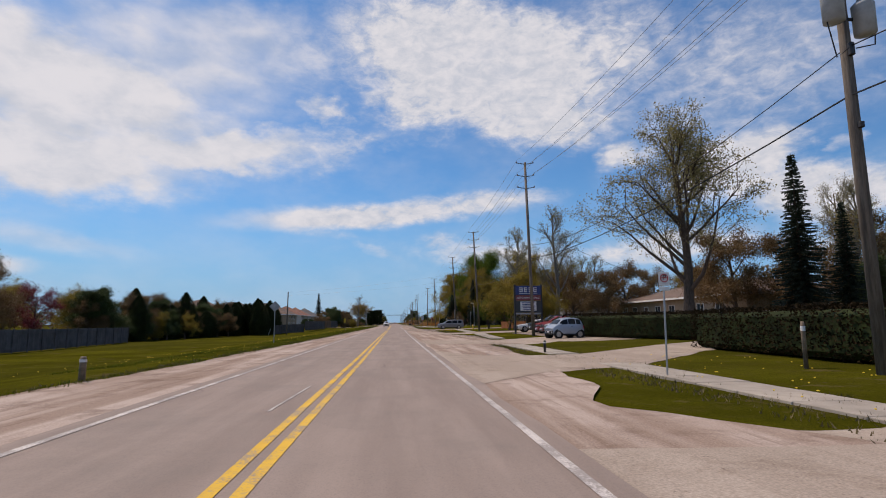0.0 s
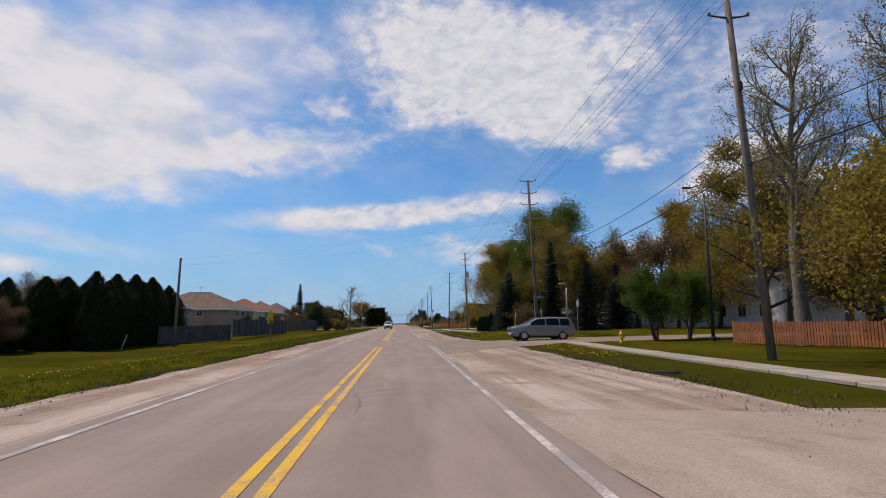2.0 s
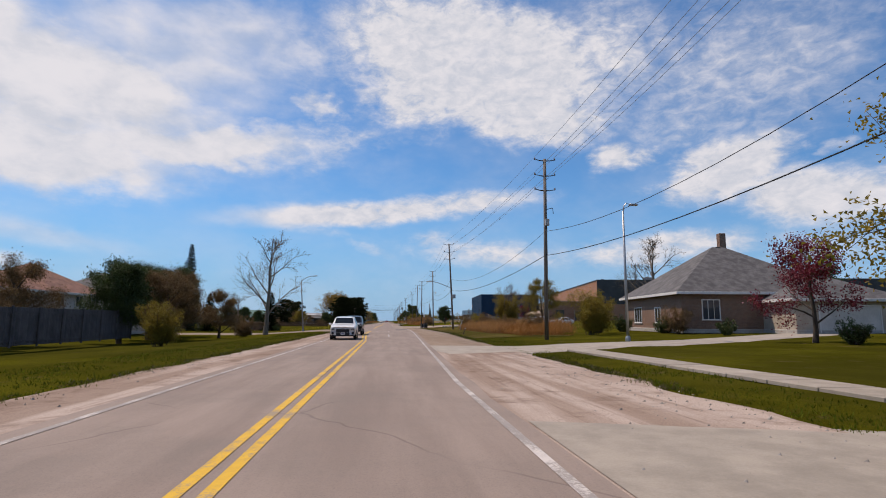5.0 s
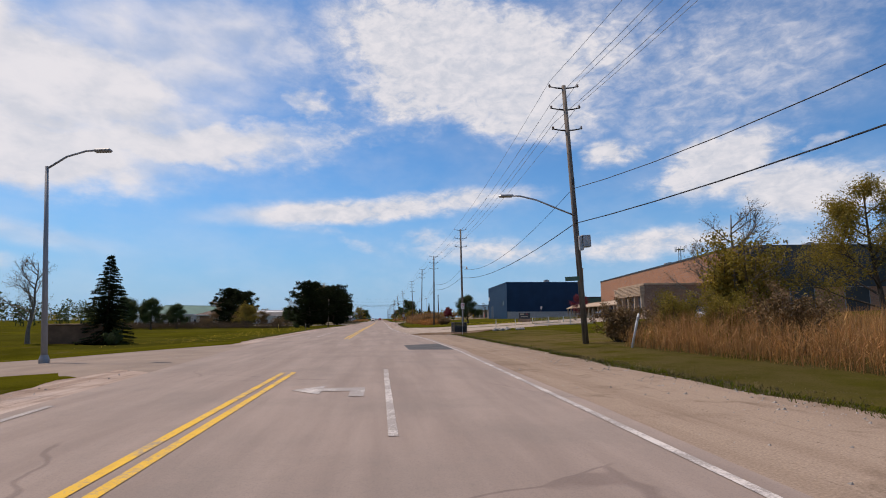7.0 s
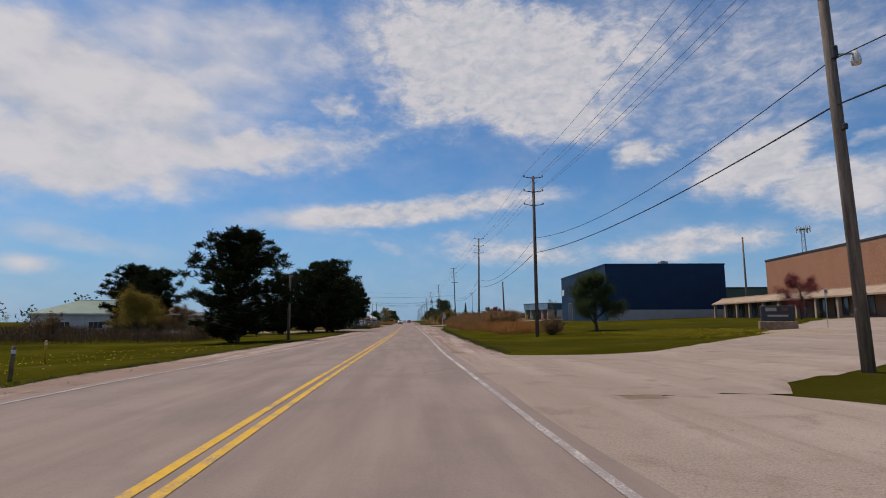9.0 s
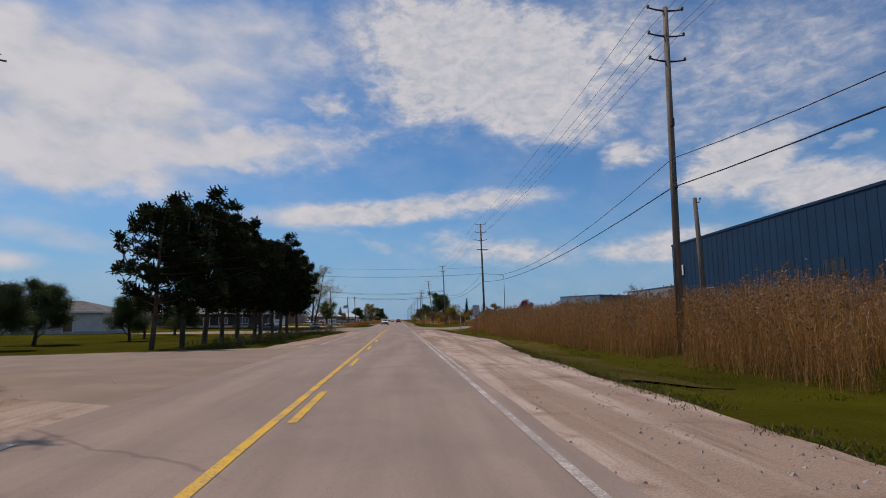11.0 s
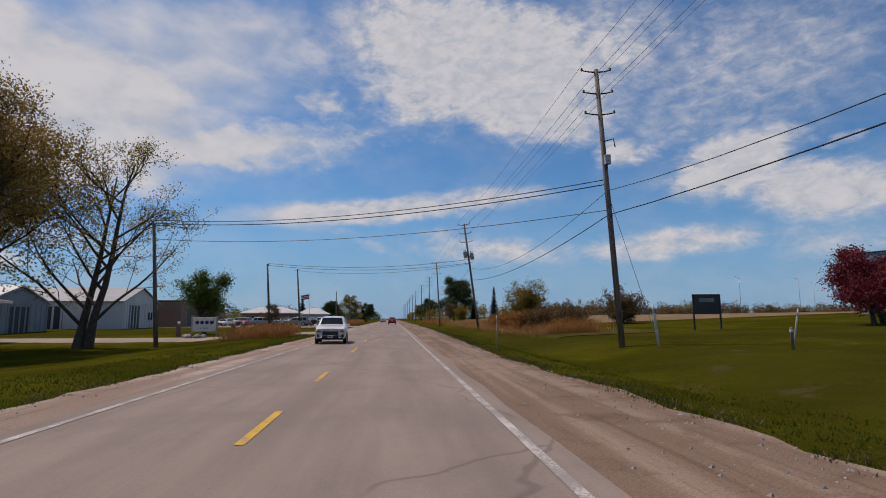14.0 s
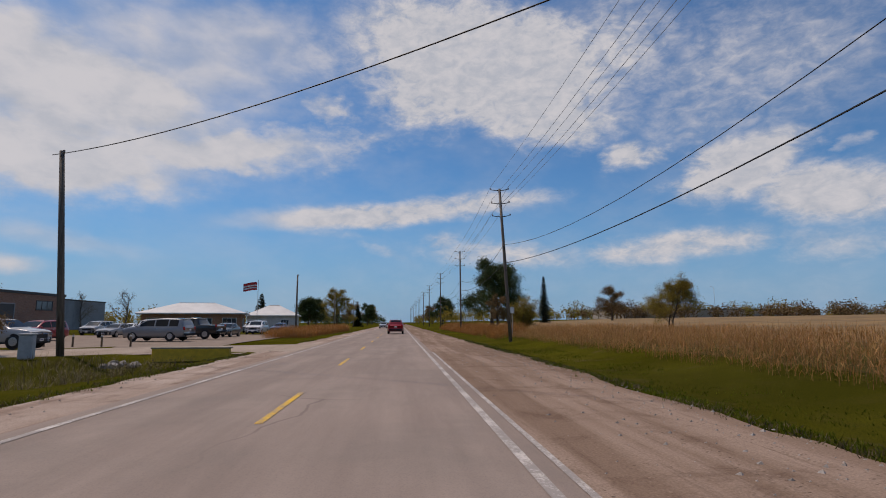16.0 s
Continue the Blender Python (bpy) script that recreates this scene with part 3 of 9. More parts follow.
    def mesh(self, name, mat, smooth=False):
        me = bpy.data.meshes.new(name)
        me.from_pydata(self.v, [], self.f)
        me.materials.append(MATS[mat] if isinstance(mat, str) else mat)
        if smooth:
            me.polygons.foreach_set("use_smooth", [True] * len(me.polygons))
        me.update()
        return me


def part(name, shape, mat, parent=None, label="", smooth=False):
    """One mesh object, under a thing or under a part."""
    ob = new(name, shape.mesh(name, mat, smooth))
    if parent is not None:
        ob.parent = parent
    if label:
        ob["label"] = label
    return ob


def piece(name, mesh, parent, loc=(0, 0, 0), rz=0.0):
    ob = new(name, mesh)
    ob.parent = parent
    ob.location, ob.rotation_euler = loc, (0, 0, radians(rz))
    return ob


def thing(name, x, y, z, rz=0.0, label="", category="", group="", kind=""):
    ob = new(name)
    ob.empty_display_size = 0.2
    ob.matrix_basis = pose(x, y, z, 0, 0, rz)
    return tagged(ob, label, category, group, kind)


def solo(name, shape, mat, label, category, kind="", group="", smooth=False, at=None):
    ob = part(name, shape, mat, None, "", smooth)
    if at is not None:
        ob.matrix_basis = at
    return tagged(ob, label, category, group, kind)


def lerp(x, xs, ys):
    return float(np.interp(x, xs, ys))


def step(a, b, x):
    t = min(max((x - a) / (b - a), 0.0), 1.0)
    return t * t * (3 - 2 * t)


def height(x, y):
    """The lie of the land: flat along the road, falling to the west, rising to the east."""
    if x < 0:
        deep = lerp(y, (-50, 60, 125, 165, 225, 300, 360, 420, 440, 466, 490, 505, 540), (-0.7, -1.1, -1.1, -0.35, -0.6, -0.4, -0.25, -0.35, -0.6, -1.05, -0.8, -0.5, -0.1))
        z = deep * step(-7.5, -20.0, x)
        z -= 0.55 * step(-7.0, -9.0, x) * (1 - step(-11.0, -14.5, x)) * step(527.0, 531.0, y) * (1 - step(540.9, 541.1, y))
    else:
        z = 0.10 * step(7.5, 11.0, x) + lerp(y, (0, 100, 150, 230, 280, 600), (0.020, 0.022, 0.012, 0.02, 0.036, 0.036)) * max(0.0, min(x, 75.0) - 10.0)
        z += 0.45 * step(8.0, 13.0, x) * step(110.5, 113.5, y) * (1 - step(127, 139, y))
        ditch = lerp(y, (415, 440, 452, 470, 520, 600), (0.25, 0.0, 0.35, 0.5, 0.45, 0.3)) if y > 352 else 0.0
        z -= ditch * step(5.2, 8.0, x) * (1 - step(8.5, 13.0, x))
    return z


def rumple(x, y, s=1.0):
    return 0.05 * s * noise.noise(Vector((x * 0.35, y * 0.35, 0.0))) + 0.02 * s * noise.noise(Vector((x * 1.7, y * 1.7, 3.0)))


# ---- how the road runs ----
def centre_x(y):
    return lerp(y, (5, 20, 60, 112, 150, 195, 215, 288, 335, 460), (-1.50, -1.43, -1.43, -1.40, -1.55, -1.55, -2.28, -2.08, -1.55, -1.58))


def right_x(y):
    return lerp(y, (0, 30, 70, 85, 170, 222, 240, 252, 265, 282, 300, 320), (1.60, 1.50, 1.50, 1.60, 1.62, 3.2, 3.5, 3.3, 2.5, 1.75, 1.5, 1.62))


def left_x(y):
    return lerp(y, (195, 222, 255, 288, 335), (-4.3, -4.9, -7.2, -6.9, -4.3))


def grass_left(y):
    return lerp(y, (0, 40, 120, 220, 255, 290, 330, 365, 395, 410, 450, 520), (-8.0, -7.0, -6.4, -6.6, -8.6, -8.8, -7.0, -7.0, -6.2, -5.6, -5.9, -6.3))


def grass_right(y):
    return lerp(y, (5, 9, 14, 20, 35, 44, 56, 61, 105, 112, 125, 150, 170, 200, 222, 260, 300, 340, 365, 380, 400, 415, 445, 470, 500, 530),
                (6.0, 3.6, 4.6, 5.3, 6.0, 7.7, 8.3, 6.6, 7.0, 5.6, 5.3, 5.6, 6.0, 6.4, 7.2, 6.5, 3.9, 4.4, 5.2, 6.6, 5.7, 5.5, 4.9, 4.1, 4.9, 5.4))

# ---- ground, road, shoulders, paint ----
Y0, Y1 = -40.0, 1500.0


def build_ground():
    xs = [-3500, -1500, -700, -350, -200, -130, -95] + [-75 + 3 * i for i in range(18)] + [-22 + i for i in range(18)]
    xs += [-4.6, 1.9] + [3 + i for i in range(24)] + [28 + 3 * i for i in range(18)] + [90, 120, 180, 350, 700, 1500, 3500]
    ys = [-600, -250, -120, -60] + [-40 + 2 * i for i in range(330)] + [630 + 20 * i for i in range(30)] + [1300, 1700, 2500, 4500]
    s = Shape()
    for y in ys:
        for x in xs:
            near = 1.0 if -4.7 < x < 2.0 else 0.0
            z = height(x, y) + rumple(x, y) * (0.2 if abs(x) < 6 else 1.0) - 0.05 - (0.12 if near else 0.0)
            if abs(x) > 300 or y > 1200:
                z = height(max(-100.0, min(x, 100.0)), 600) * 0.5 - 0.3
            s.v.append((x, y, z))
    w = len(xs)
    for j in range(len(ys) - 1):
        for i in range(w - 1):
            a = j * w + i
            s.f.append((a, a + 1, a + 1 + w, a + w))
    solo("ground", s, "turf", "mown and rough green grass verge with straw and dandelions", "grass", "structure", smooth=True)


def band(lo, hi, y0, y1, z, dy=2.0, across=1, jitter=0.0, side=0, on_land=False):
    """A strip of surface between two lines lo(y) and hi(y); jitter makes the edge on that side ragged."""
    s, n = Shape(), max(1, int(math.ceil((y1 - y0) / dy)))
    for j in range(n + 1):
        y = y0 + (y1 - y0) * j / n
        a, b = lo(y), hi(y)
        if jitter:
            k = jitter * (noise.noise(Vector((y * 0.45, 7.7, side))) + 0.6 * noise.noise(Vector((y * 1.9, 2.2, side))))
            a, b = (a + k, b) if side < 0 else (a, b + k)
        for i in range(across + 1):
            x = a + (b - a) * i / across
            sunk = 0.09 if on_land and i in (0, across) else 0.0
            s.v.append((x, y, z - sunk + (height(x, y) if on_land else 0.0)))
    for j in range(n):
        for i in range(across):
            q = j * (across + 1) + i
            s.f.append((q, q + 1, q + across + 2, q + across + 1))
    return s


def lane(pts, z, widths, sub=1.5, across=6):
    """A side road or drive along pts, draped over the land."""
    P = [Vector((*p, 0)) for p in pts]
    line, wid = [], []
    for i in range(len(P) - 1):
        n = max(1, int((P[i + 1] - P[i]).length / sub))
        for k in range(n):
            t = k / n
            line.append(P[i].lerp(P[i + 1], t))
            wid.append(widths[i] + (widths[i + 1] - widths[i]) * t)
    line.append(P[-1])
    wid.append(widths[-1])
    s = Shape()
    for i, p in enumerate(line):
        d = (line[min(i + 1, len(line) - 1)] - line[max(i - 1, 0)]).normalized()
        nrm = Vector((-d.y, d.x, 0))
        for k in range(across + 1):
            u = (k / across - 0.5) * wid[i]
            if k in (0, across):
                u += 0.18 * noise.noise(Vector((p.x * 0.8, p.y * 0.8, k)))
            q = p + nrm * u
            s.v.append((q.x, q.y, height(q.x, q.y) + z - (0.075 if k in (0, across) else 0.0)))
    for i in range(len(line) - 1):
        for k in range(across):
            a = i * (across + 1) + k
            s.f.append((a, a + across + 1, a + across + 2, a + 1))
    return s


build_ground()
solo("road", band(lambda y: left_x(y) - 0.35, lambda y: right_x(y) + 0.32, Y0, Y1, 0.012, 2.5, 1, 0.10, 1), "asphalt",
     "worn pale grey asphalt road with cracks and streaks", "road", "structure")
for nm, y0, y1, mat, lab in (("shoulder_east", Y0, 188, "gravel", "pale pinkish grey gravel shoulder with ruts and dust"), ("shoulder_middle", 188, 296, "gravel_tan", "smooth tan gravel shoulder"),
                             ("shoulder_reeds", 296, 418.5, "gravel", "pale pinkish gravel shoulder with ruts beside the reeds")):
    solo(nm, band(lambda y: right_x(y) - 0.1, grass_right, y0, y1, -0.004, 0.7, 3, 0.30, 1), mat, lab, "shoulder", "structure")
solo("shoulder_north", band(lambda y: right_x(y) - 0.1, grass_right, 418.5, Y1, -0.004, 0.7, 3, 0.30, 1), "gravel_brown",
     "brown stony gravel shoulder with ruts", "shoulder", "structure")
solo("shoulder_west", band(grass_left, lambda y: left_x(y) + 0.1, Y0, Y1, -0.004, 0.7, 2, 0.30, -1), "gravel",
     "narrow pale gravel shoulder beside the road", "shoulder", "structure")

def verge_edge(y):
    """How far the dry strip of the east verge reaches from the shoulder."""
    return grass_right(y) + 2.6 + 1.6 * noise.noise(Vector((y * 0.11, 1.0, 2.0))) + 0.7 * noise.noise(Vector((y * 0.6, 4.0, 2.0)))


for nm, y0, y1, wide in (("verge_bank", 203, 268, 8.0), ("verge_ditch", 356, 412, 0.6), ("verge_corner", 417, 427, 2.0), ("verge_lawn", 116, 158, -0.9), ("verge_field", 486, 640, 14.0)):
    solo(nm, band(lambda y, k=wide: grass_right(y) - 0.06 + (6.2 if k > 12 else 0.0), lambda y, k=wide: verge_edge(y) + k, y0, y1, -0.012, 0.5, 8, 0.25, 1, True), "turf_dry",
         "worn straw-coloured grass strip along the shoulder", "verge", "structure")

# side roads, drives and lots: (name, surface, points, widths, label)
LANES = [
    ("apron", "drive_gravel", [(1.9, 1.5), (5, 2.0), (9, 2.6), (30, 3)], [13, 11, 9.5, 9], "dusty grey apron beside the road"),
    ("driveway", "drive_gravel", [(1.9, 39), (7, 39), (11, 40), (14, 42)], [11, 10, 9, 9], "wide dusty gravel entrance to the car lot"),
    ("car_lot", "side_asphalt", [(13.0, 50), (36, 50)], [30, 30], "grey asphalt lot with parked cars"),
    ("driveway", "drive_gravel", [(1.9, 69), (9, 69.5), (14, 70), (40, 72)], [12, 7, 6.5, 6], "pale driveway past the lawn"),
    ("driveway", "concrete", [(2.0, 162), (7, 162), (12, 163), (28, 168)], [9, 5, 4.2, 4.2], "pale concrete driveway across the lawn"),
    ("driveway", "concrete", [(2.0, 185), (8, 186), (20, 190), (36, 200)], [12, 6, 4.5, 5], "pale driveway to a double garage"),
    ("side_street_west", "side_asphalt", [(-4.6, 240), (-9, 239.5), (-14, 239), (-70, 240)], [28, 17, 10, 8], "grey side street with worn corners"),
    ("yard", "drive_gravel", [(26, 306), (48, 322), (64, 334)], [12, 22, 26], "pale concrete yard before the warehouse"),
    ("yard_west", "side_asphalt", [(-4.6, 362), (-9, 362), (-40, 364)], [26, 20, 16], "wide pale asphalt yard entrance"),
    ("driveway_west", "side_asphalt", [(-13.5, 440), (-16, 447), (-20, 454), (-28, 459), (-36, 461)], [5, 4.2, 4.2, 5, 5], "pale curved driveway to the low house"),
    ("forecourt", "side_asphalt", [(28, 466), (60, 480)], [16, 22], "grey forecourt before the wash bays"),
    ("driveway_west", "drive_gravel", [(-4.6, 505), (-8, 505), (-20, 503), (-60, 502)], [17, 10, 8, 8], "pale gravel entrance to the works"),
    ("driveway_west", "drive_gravel", [(-4.6, 546.5), (-9, 546.5), (-22, 545)], [13, 9, 8], "pale gravel entrance to the lot"),
    ("car_lot", "side_asphalt", [(-11, 569), (-60, 569)], [41, 41], "grey asphalt lot crowded with parked cars"),
]
for i, (nm, surf, pts, wid, lab) in enumerate(LANES):
    solo(nm, lane(pts, 0.008 - 0.0012 * (i % 3), wid), surf, lab, nm.replace("_", " ").replace(" west", "").replace(" east", "").replace(" north", ""), "structure")


def strip(near, far, z, n=84, across=8):
    """A surface between two edge lines, draped over the land."""
    def sample(pts):
        P = [Vector((*p, 0)) for p in pts]
        d = [0.0]
        for a, b in zip(P, P[1:]):
            d.append(d[-1] + (b - a).length)
        return [(lerp(d[-1] * k / n, d, [p.x for p in P]), lerp(d[-1] * k / n, d, [p.y for p in P])) for k in range(n + 1)]
    s = Shape()
    for i, (a, b) in enumerate(zip(sample(near), sample(far))):
        for k in range(across + 1):
            t = (0.0, 0.05, 0.15, 0.3, 0.5, 0.7, 0.85, 0.95, 1.0)[k]
            x, y = a[0] + (b[0] - a[0]) * t, a[1] + (b[1] - a[1]) * t
            if k in (0, across) and i > 2:
                wob = 0.30 * noise.noise(Vector((x * 0.8, y * 0.8, k))) + 0.22 * noise.noise(Vector((x * 2.3, y * 2.3, k))) + 0.14 * noise.noise(Vector((x * 6.1, y * 6.1, k)))
                x, y = x + wob * 0.5, y + wob
            s.v.append((x, y, height(x, y) + z - (0.05 if k in (0, across) and (x > grass_right(y) - 0.1 or x < grass_left(y) + 0.1) else 0.0)))
    for i in range(n):
        for k in range(across):
            q = i * (across + 1) + k
            s.f.append((q, q + across + 1, q + across + 2, q + 1))
    return s


solo("side_street_east", strip([(1.9, 264.5), (4.2, 268), (8, 271.5), (11.3, 275), (19.5, 281.7), (45, 300), (80, 308)],
                               [(1.7, 286.7), (5.5, 286.9), (7.3, 286.6), (8.2, 285.0), (12, 286.9), (20, 292), (45, 309.8), (80, 320)], 0.003),
     "drive_gravel", "pale dusty side street with curved corners", "side street", "structure")
solo("yard_entrance", strip([(1.6, 286.4), (5.5, 286.6), (7.6, 286.9), (8.6, 288.3), (12.4, 290.2), (27, 301), (44, 316)],
                            [(1.5, 299.5), (5, 298.6), (10.4, 299), (27, 313), (42.8, 327.7)], 0.002, 70),
     "drive_gravel", "pale dusty yard entrance beside the side street", "driveway", "structure")
solo("forecourt_west", strip([(-4.2, 404), (-5.2, 407), (-5.6, 409.2), (-6.4, 411.5), (-8.2, 413.4), (-10.5, 414.5), (-34, 415)],
                             [(-4.2, 453), (-5.6, 446.5), (-7.5, 442), (-10.5, 440.3), (-13, 440.5), (-16, 442), (-34, 442)], 0.003),
     "side_asphalt", "wide pale asphalt mouth of a drive", "driveway", "structure")
solo("driveway", strip([(1.5, 12.0), (3.5, 14.4), (5.2, 16), (8.3, 17.8), (12.9, 21.8), (15.8, 25), (30, 33)],
                       [(1.5, 28), (3.4, 23.5), (5, 22.8), (8.1, 23.6), (11, 25.5), (13.4, 27.6), (28, 37)], 0.003),
     "drive_gravel", "sandy pale driveway between clipped hedges", "driveway", "structure")
solo("side_street_south", strip([(1.5, 87.5), (2.5, 90.4), (5.8, 95.4), (7.5, 98.2), (12, 101), (24, 102.5), (70, 107)],
                                [(1.5, 113.5), (2.1, 111.6), (2.9, 109.2), (4.1, 107.9), (6.4, 107.9), (8.6, 109), (12, 109.6), (24, 110.5), (70, 115)], 0.004),
     "side_asphalt", "pale asphalt side street with worn corners", "side street", "structure")
solo("side_street_north", strip([(1.6, 416.5), (1.9, 419), (3.1, 421.7), (5, 424.5), (7.2, 426.2), (24, 439.2), (60, 460)],
                                [(1.6, 453), (3.1, 448), (4.5, 446), (6.9, 443.9), (11.6, 444.3), (30, 452), (60, 471)], 0.003),
     "side_asphalt", "pale asphalt side street curving between grass banks", "side street", "structure")


solo("soil_corner", strip([(3.2, 262.5), (6.2, 263.4), (9.0, 268.0), (12.6, 274.6)], [(2.8, 265.0), (4.2, 268.2), (6.4, 271.0), (11.7, 275.3)], 0.010, 60), "bare_soil",
     "dark bare soil at the worn corner of the side street", "soil", "structure")


# painted lines, worn
def stripe(fx, w, y0, y1):
    s, y = Shape(), y0
    while y < y1 - 0.01:
        e = min(y + 3.0, y1)
        k = 0.012 * noise.noise(Vector((y * 0.7, w, 1.0)))
        s.face([(fx(y) - w / 2 + k, y, 0.019), (fx(y) + w / 2 + k, y, 0.019), (fx(e) + w / 2, e, 0.019), (fx(e) - w / 2, e, 0.019)])
        y = e
    return s


def merge(*shapes):
    out = Shape()
    for s in shapes:
        n = len(out.v)
        out.v += s.v
        out.f += [tuple(i + n for i in f) for f in s.f]
    return out


def paint(name, mat, label, *shapes):
    solo(name, merge(*shapes), mat, label, "road marking", "structure")


for off in (-0.13, 0.13):
    fx = lambda y, o=off: centre_x(y) + o
    runs = [stripe(fx, 0.13, -30, 96), stripe(fx, 0.13, 107.5, 231), stripe(fx, 0.13, 254.3, 340)]
    if off < 0:
        runs += [stripe(fx, 0.13, 340, 422)]
    else:
        runs += [stripe(fx, 0.13, y, y + 3.2) for y in range(342, 417, 9)] + [stripe(fx, 0.13, 418, 422)]
    paint("centre_line", "yellow_paint", "worn yellow double centre line", *runs)
paint("broken_centre_line", "yellow_paint", "worn broken yellow centre line", *[stripe(centre_x, 0.12, 424.9 + 6.02 * k, 427.1 + 6.02 * k) for k in range(7)], *[stripe(centre_x, 0.11, 471.7 + 10.15 * k, 475.0 + 10.15 * k) for k in range(80)])
paint("edge_line_east", "white_paint", "worn white edge line", stripe(right_x, 0.12, -30, 98), stripe(right_x, 0.12, 116, 263), stripe(right_x, 0.12, 265, 268),
      stripe(right_x, 0.12, 272, 418), stripe(right_x, 0.12, 443, 1300))
paint("edge_line_east_second", "white_paint", "faded second white edge line", stripe(lambda y: right_x(y) + 0.19, 0.09, 84, 97), stripe(lambda y: right_x(y) + 0.19, 0.09, 118, 140),
      stripe(lambda y: right_x(y) + 0.2, 0.09, 358, 408), stripe(lambda y: right_x(y) + 0.3, 0.08, 490, 540))
paint("edge_line_west", "white_paint", "worn white edge line", stripe(left_x, 0.12, -30, 226), stripe(left_x, 0.12, 256, 350), stripe(left_x, 0.12, 374, 410), stripe(left_x, 0.12, 432, 1300))
paint("lane_line", "white_paint", "short white lane dashes", stripe(lambda y: 0.28, 0.12, 223, 231.5), stripe(lambda y: 0.2, 0.12, 205, 214), stripe(lambda y: -4.7, 0.1, 259, 276))
paint("gutter_dash", "white_paint", "faded white dashes on the lane", stripe(lambda y: -2.1 + .04 * (y - 9), 0.05, 9.0, 12.4))


def turn_arrow(x, y, sx, sy):
    s = Shape()
    for pts in ([(0, 0), (0.28, 0), (0.28, 1.25), (0, 1.25)], [(0, 0.75), (0, 1.25), (-0.55, 1.25), (-0.55, 0.75)], [(-0.55, 0.35), (-0.55, 1.65), (-1.15, 1.0)]):
        s.face([(x + sx * u, y + sy * v, 0.019) for u, v in pts])
    return s


paint("turn_arrow", "white_paint", "white painted left turn arrow", turn_arrow(-0.45, 226.4, 1, 1))
paint("turn_arrow", "white_paint", "white painted turn arrow", turn_arrow(-5.2, 257.6, 0.5, -0.6), )
solo("asphalt_patch", Shape().face([(1.4, 240.8, 0.0165), (3.45, 240.6, 0.0165), (3.42, 246.4, 0.0165), (1.36, 245.0, 0.0165)]), "patch_asphalt",
     "dark square asphalt repair in the lane", "road patch", "structure")

# sidewalk in slabs
def walk_x(y):
    return lerp(y, (-10, 36, 46, 58, 66, 92, 100, 150, 160, 186), (7.5, 7.3, 8.6, 9.4, 10.2, 11.1, 11.6, 10.6, 9.7, 9.3))


def slabs(y0, y1, label):
    base = thing("pavement", walk_x(y0), y0, 0.0, 0, label, "pavement", "", "structure")
    me = Shape().box((0, 0, 0), (1.35, 1.47, 0.10), 0.012).mesh("slab", "concrete")
    y = y0
    while y < y1:
        x = walk_x(y + 0.75)
        ang = -math.degrees(math.atan2(walk_x(y + 1.5) - walk_x(y), 1.5))
        ob = piece("slab", me, base, (x - walk_x(y0), y + 0.75 - y0, height(x, y) - 0.04 + random.uniform(-0.006, 0.006)), ang)
        y += 1.5


slabs(-12, 17.2, "pale concrete slab sidewalk beside the verge")
slabs(23.6, 33.8, "pale concrete slab sidewalk before the hedge")
slabs(45.5, 65, "pale concrete slab sidewalk past the car lot")
slabs(74, 100.5, "pale concrete slab sidewalk along the lawn")
slabs(141, 159, "pale concrete slab sidewalk before the brick house")
slabs(165, 183, "pale concrete slab sidewalk between driveways")

# ---- utility poles and wires along the east side ----
# x, y, height, lean to the west (degrees), extras
POLES = [(11.6, -24, 14.5, 0, ""), (11.6, 12.2, 13.6, 0.3, "T"), (12.45, 48.4, 16.3, 1.4, ""), (12.8, 82.3, 15.4, 2.8, ""), (13.0, 115.3, 15.0, 2.7, "D"), (12.37, 164.9, 14.7, 1.8, "B"),
         (11.75, 196.6, 13.8, -0.5, "b"), (10.5, 243.0, 13.8, 3.0, "LX"), (11.3, 289.2, 13.6, 1.1, "l"), (10.4, 319.9, 13.4, 0.1, ""), (11.4, 364.5, 15.0, -0.5, ""),
         (12.5, 421.2, 15.4, 2.0, "D"), (11.5, 474.9, 14.6, 3.1, "b"), (11.35, 519.4, 14.2, 7.4, "2"), (9.85, 560.4, 13.4, 3.2, ""), (10.6, 604, 13.4, 0.4, ""), (10.8, 650, 13.8, 0.5, ""),
         (10.6, 698, 14, 0.2, ""), (10.7, 742, 14, 0.5, ""), (10.5, 790, 14, 0, ""), (10.6, 840, 14, 0.4, ""), (10.5, 890, 14, 0, ""), (10.6, 945, 14, 0, ""), (10.6, 1000, 14, 0, "")]
ARM_DROP = (0.15, 1.35, 2.5)
ARM_OUT = 0.78
tops = []


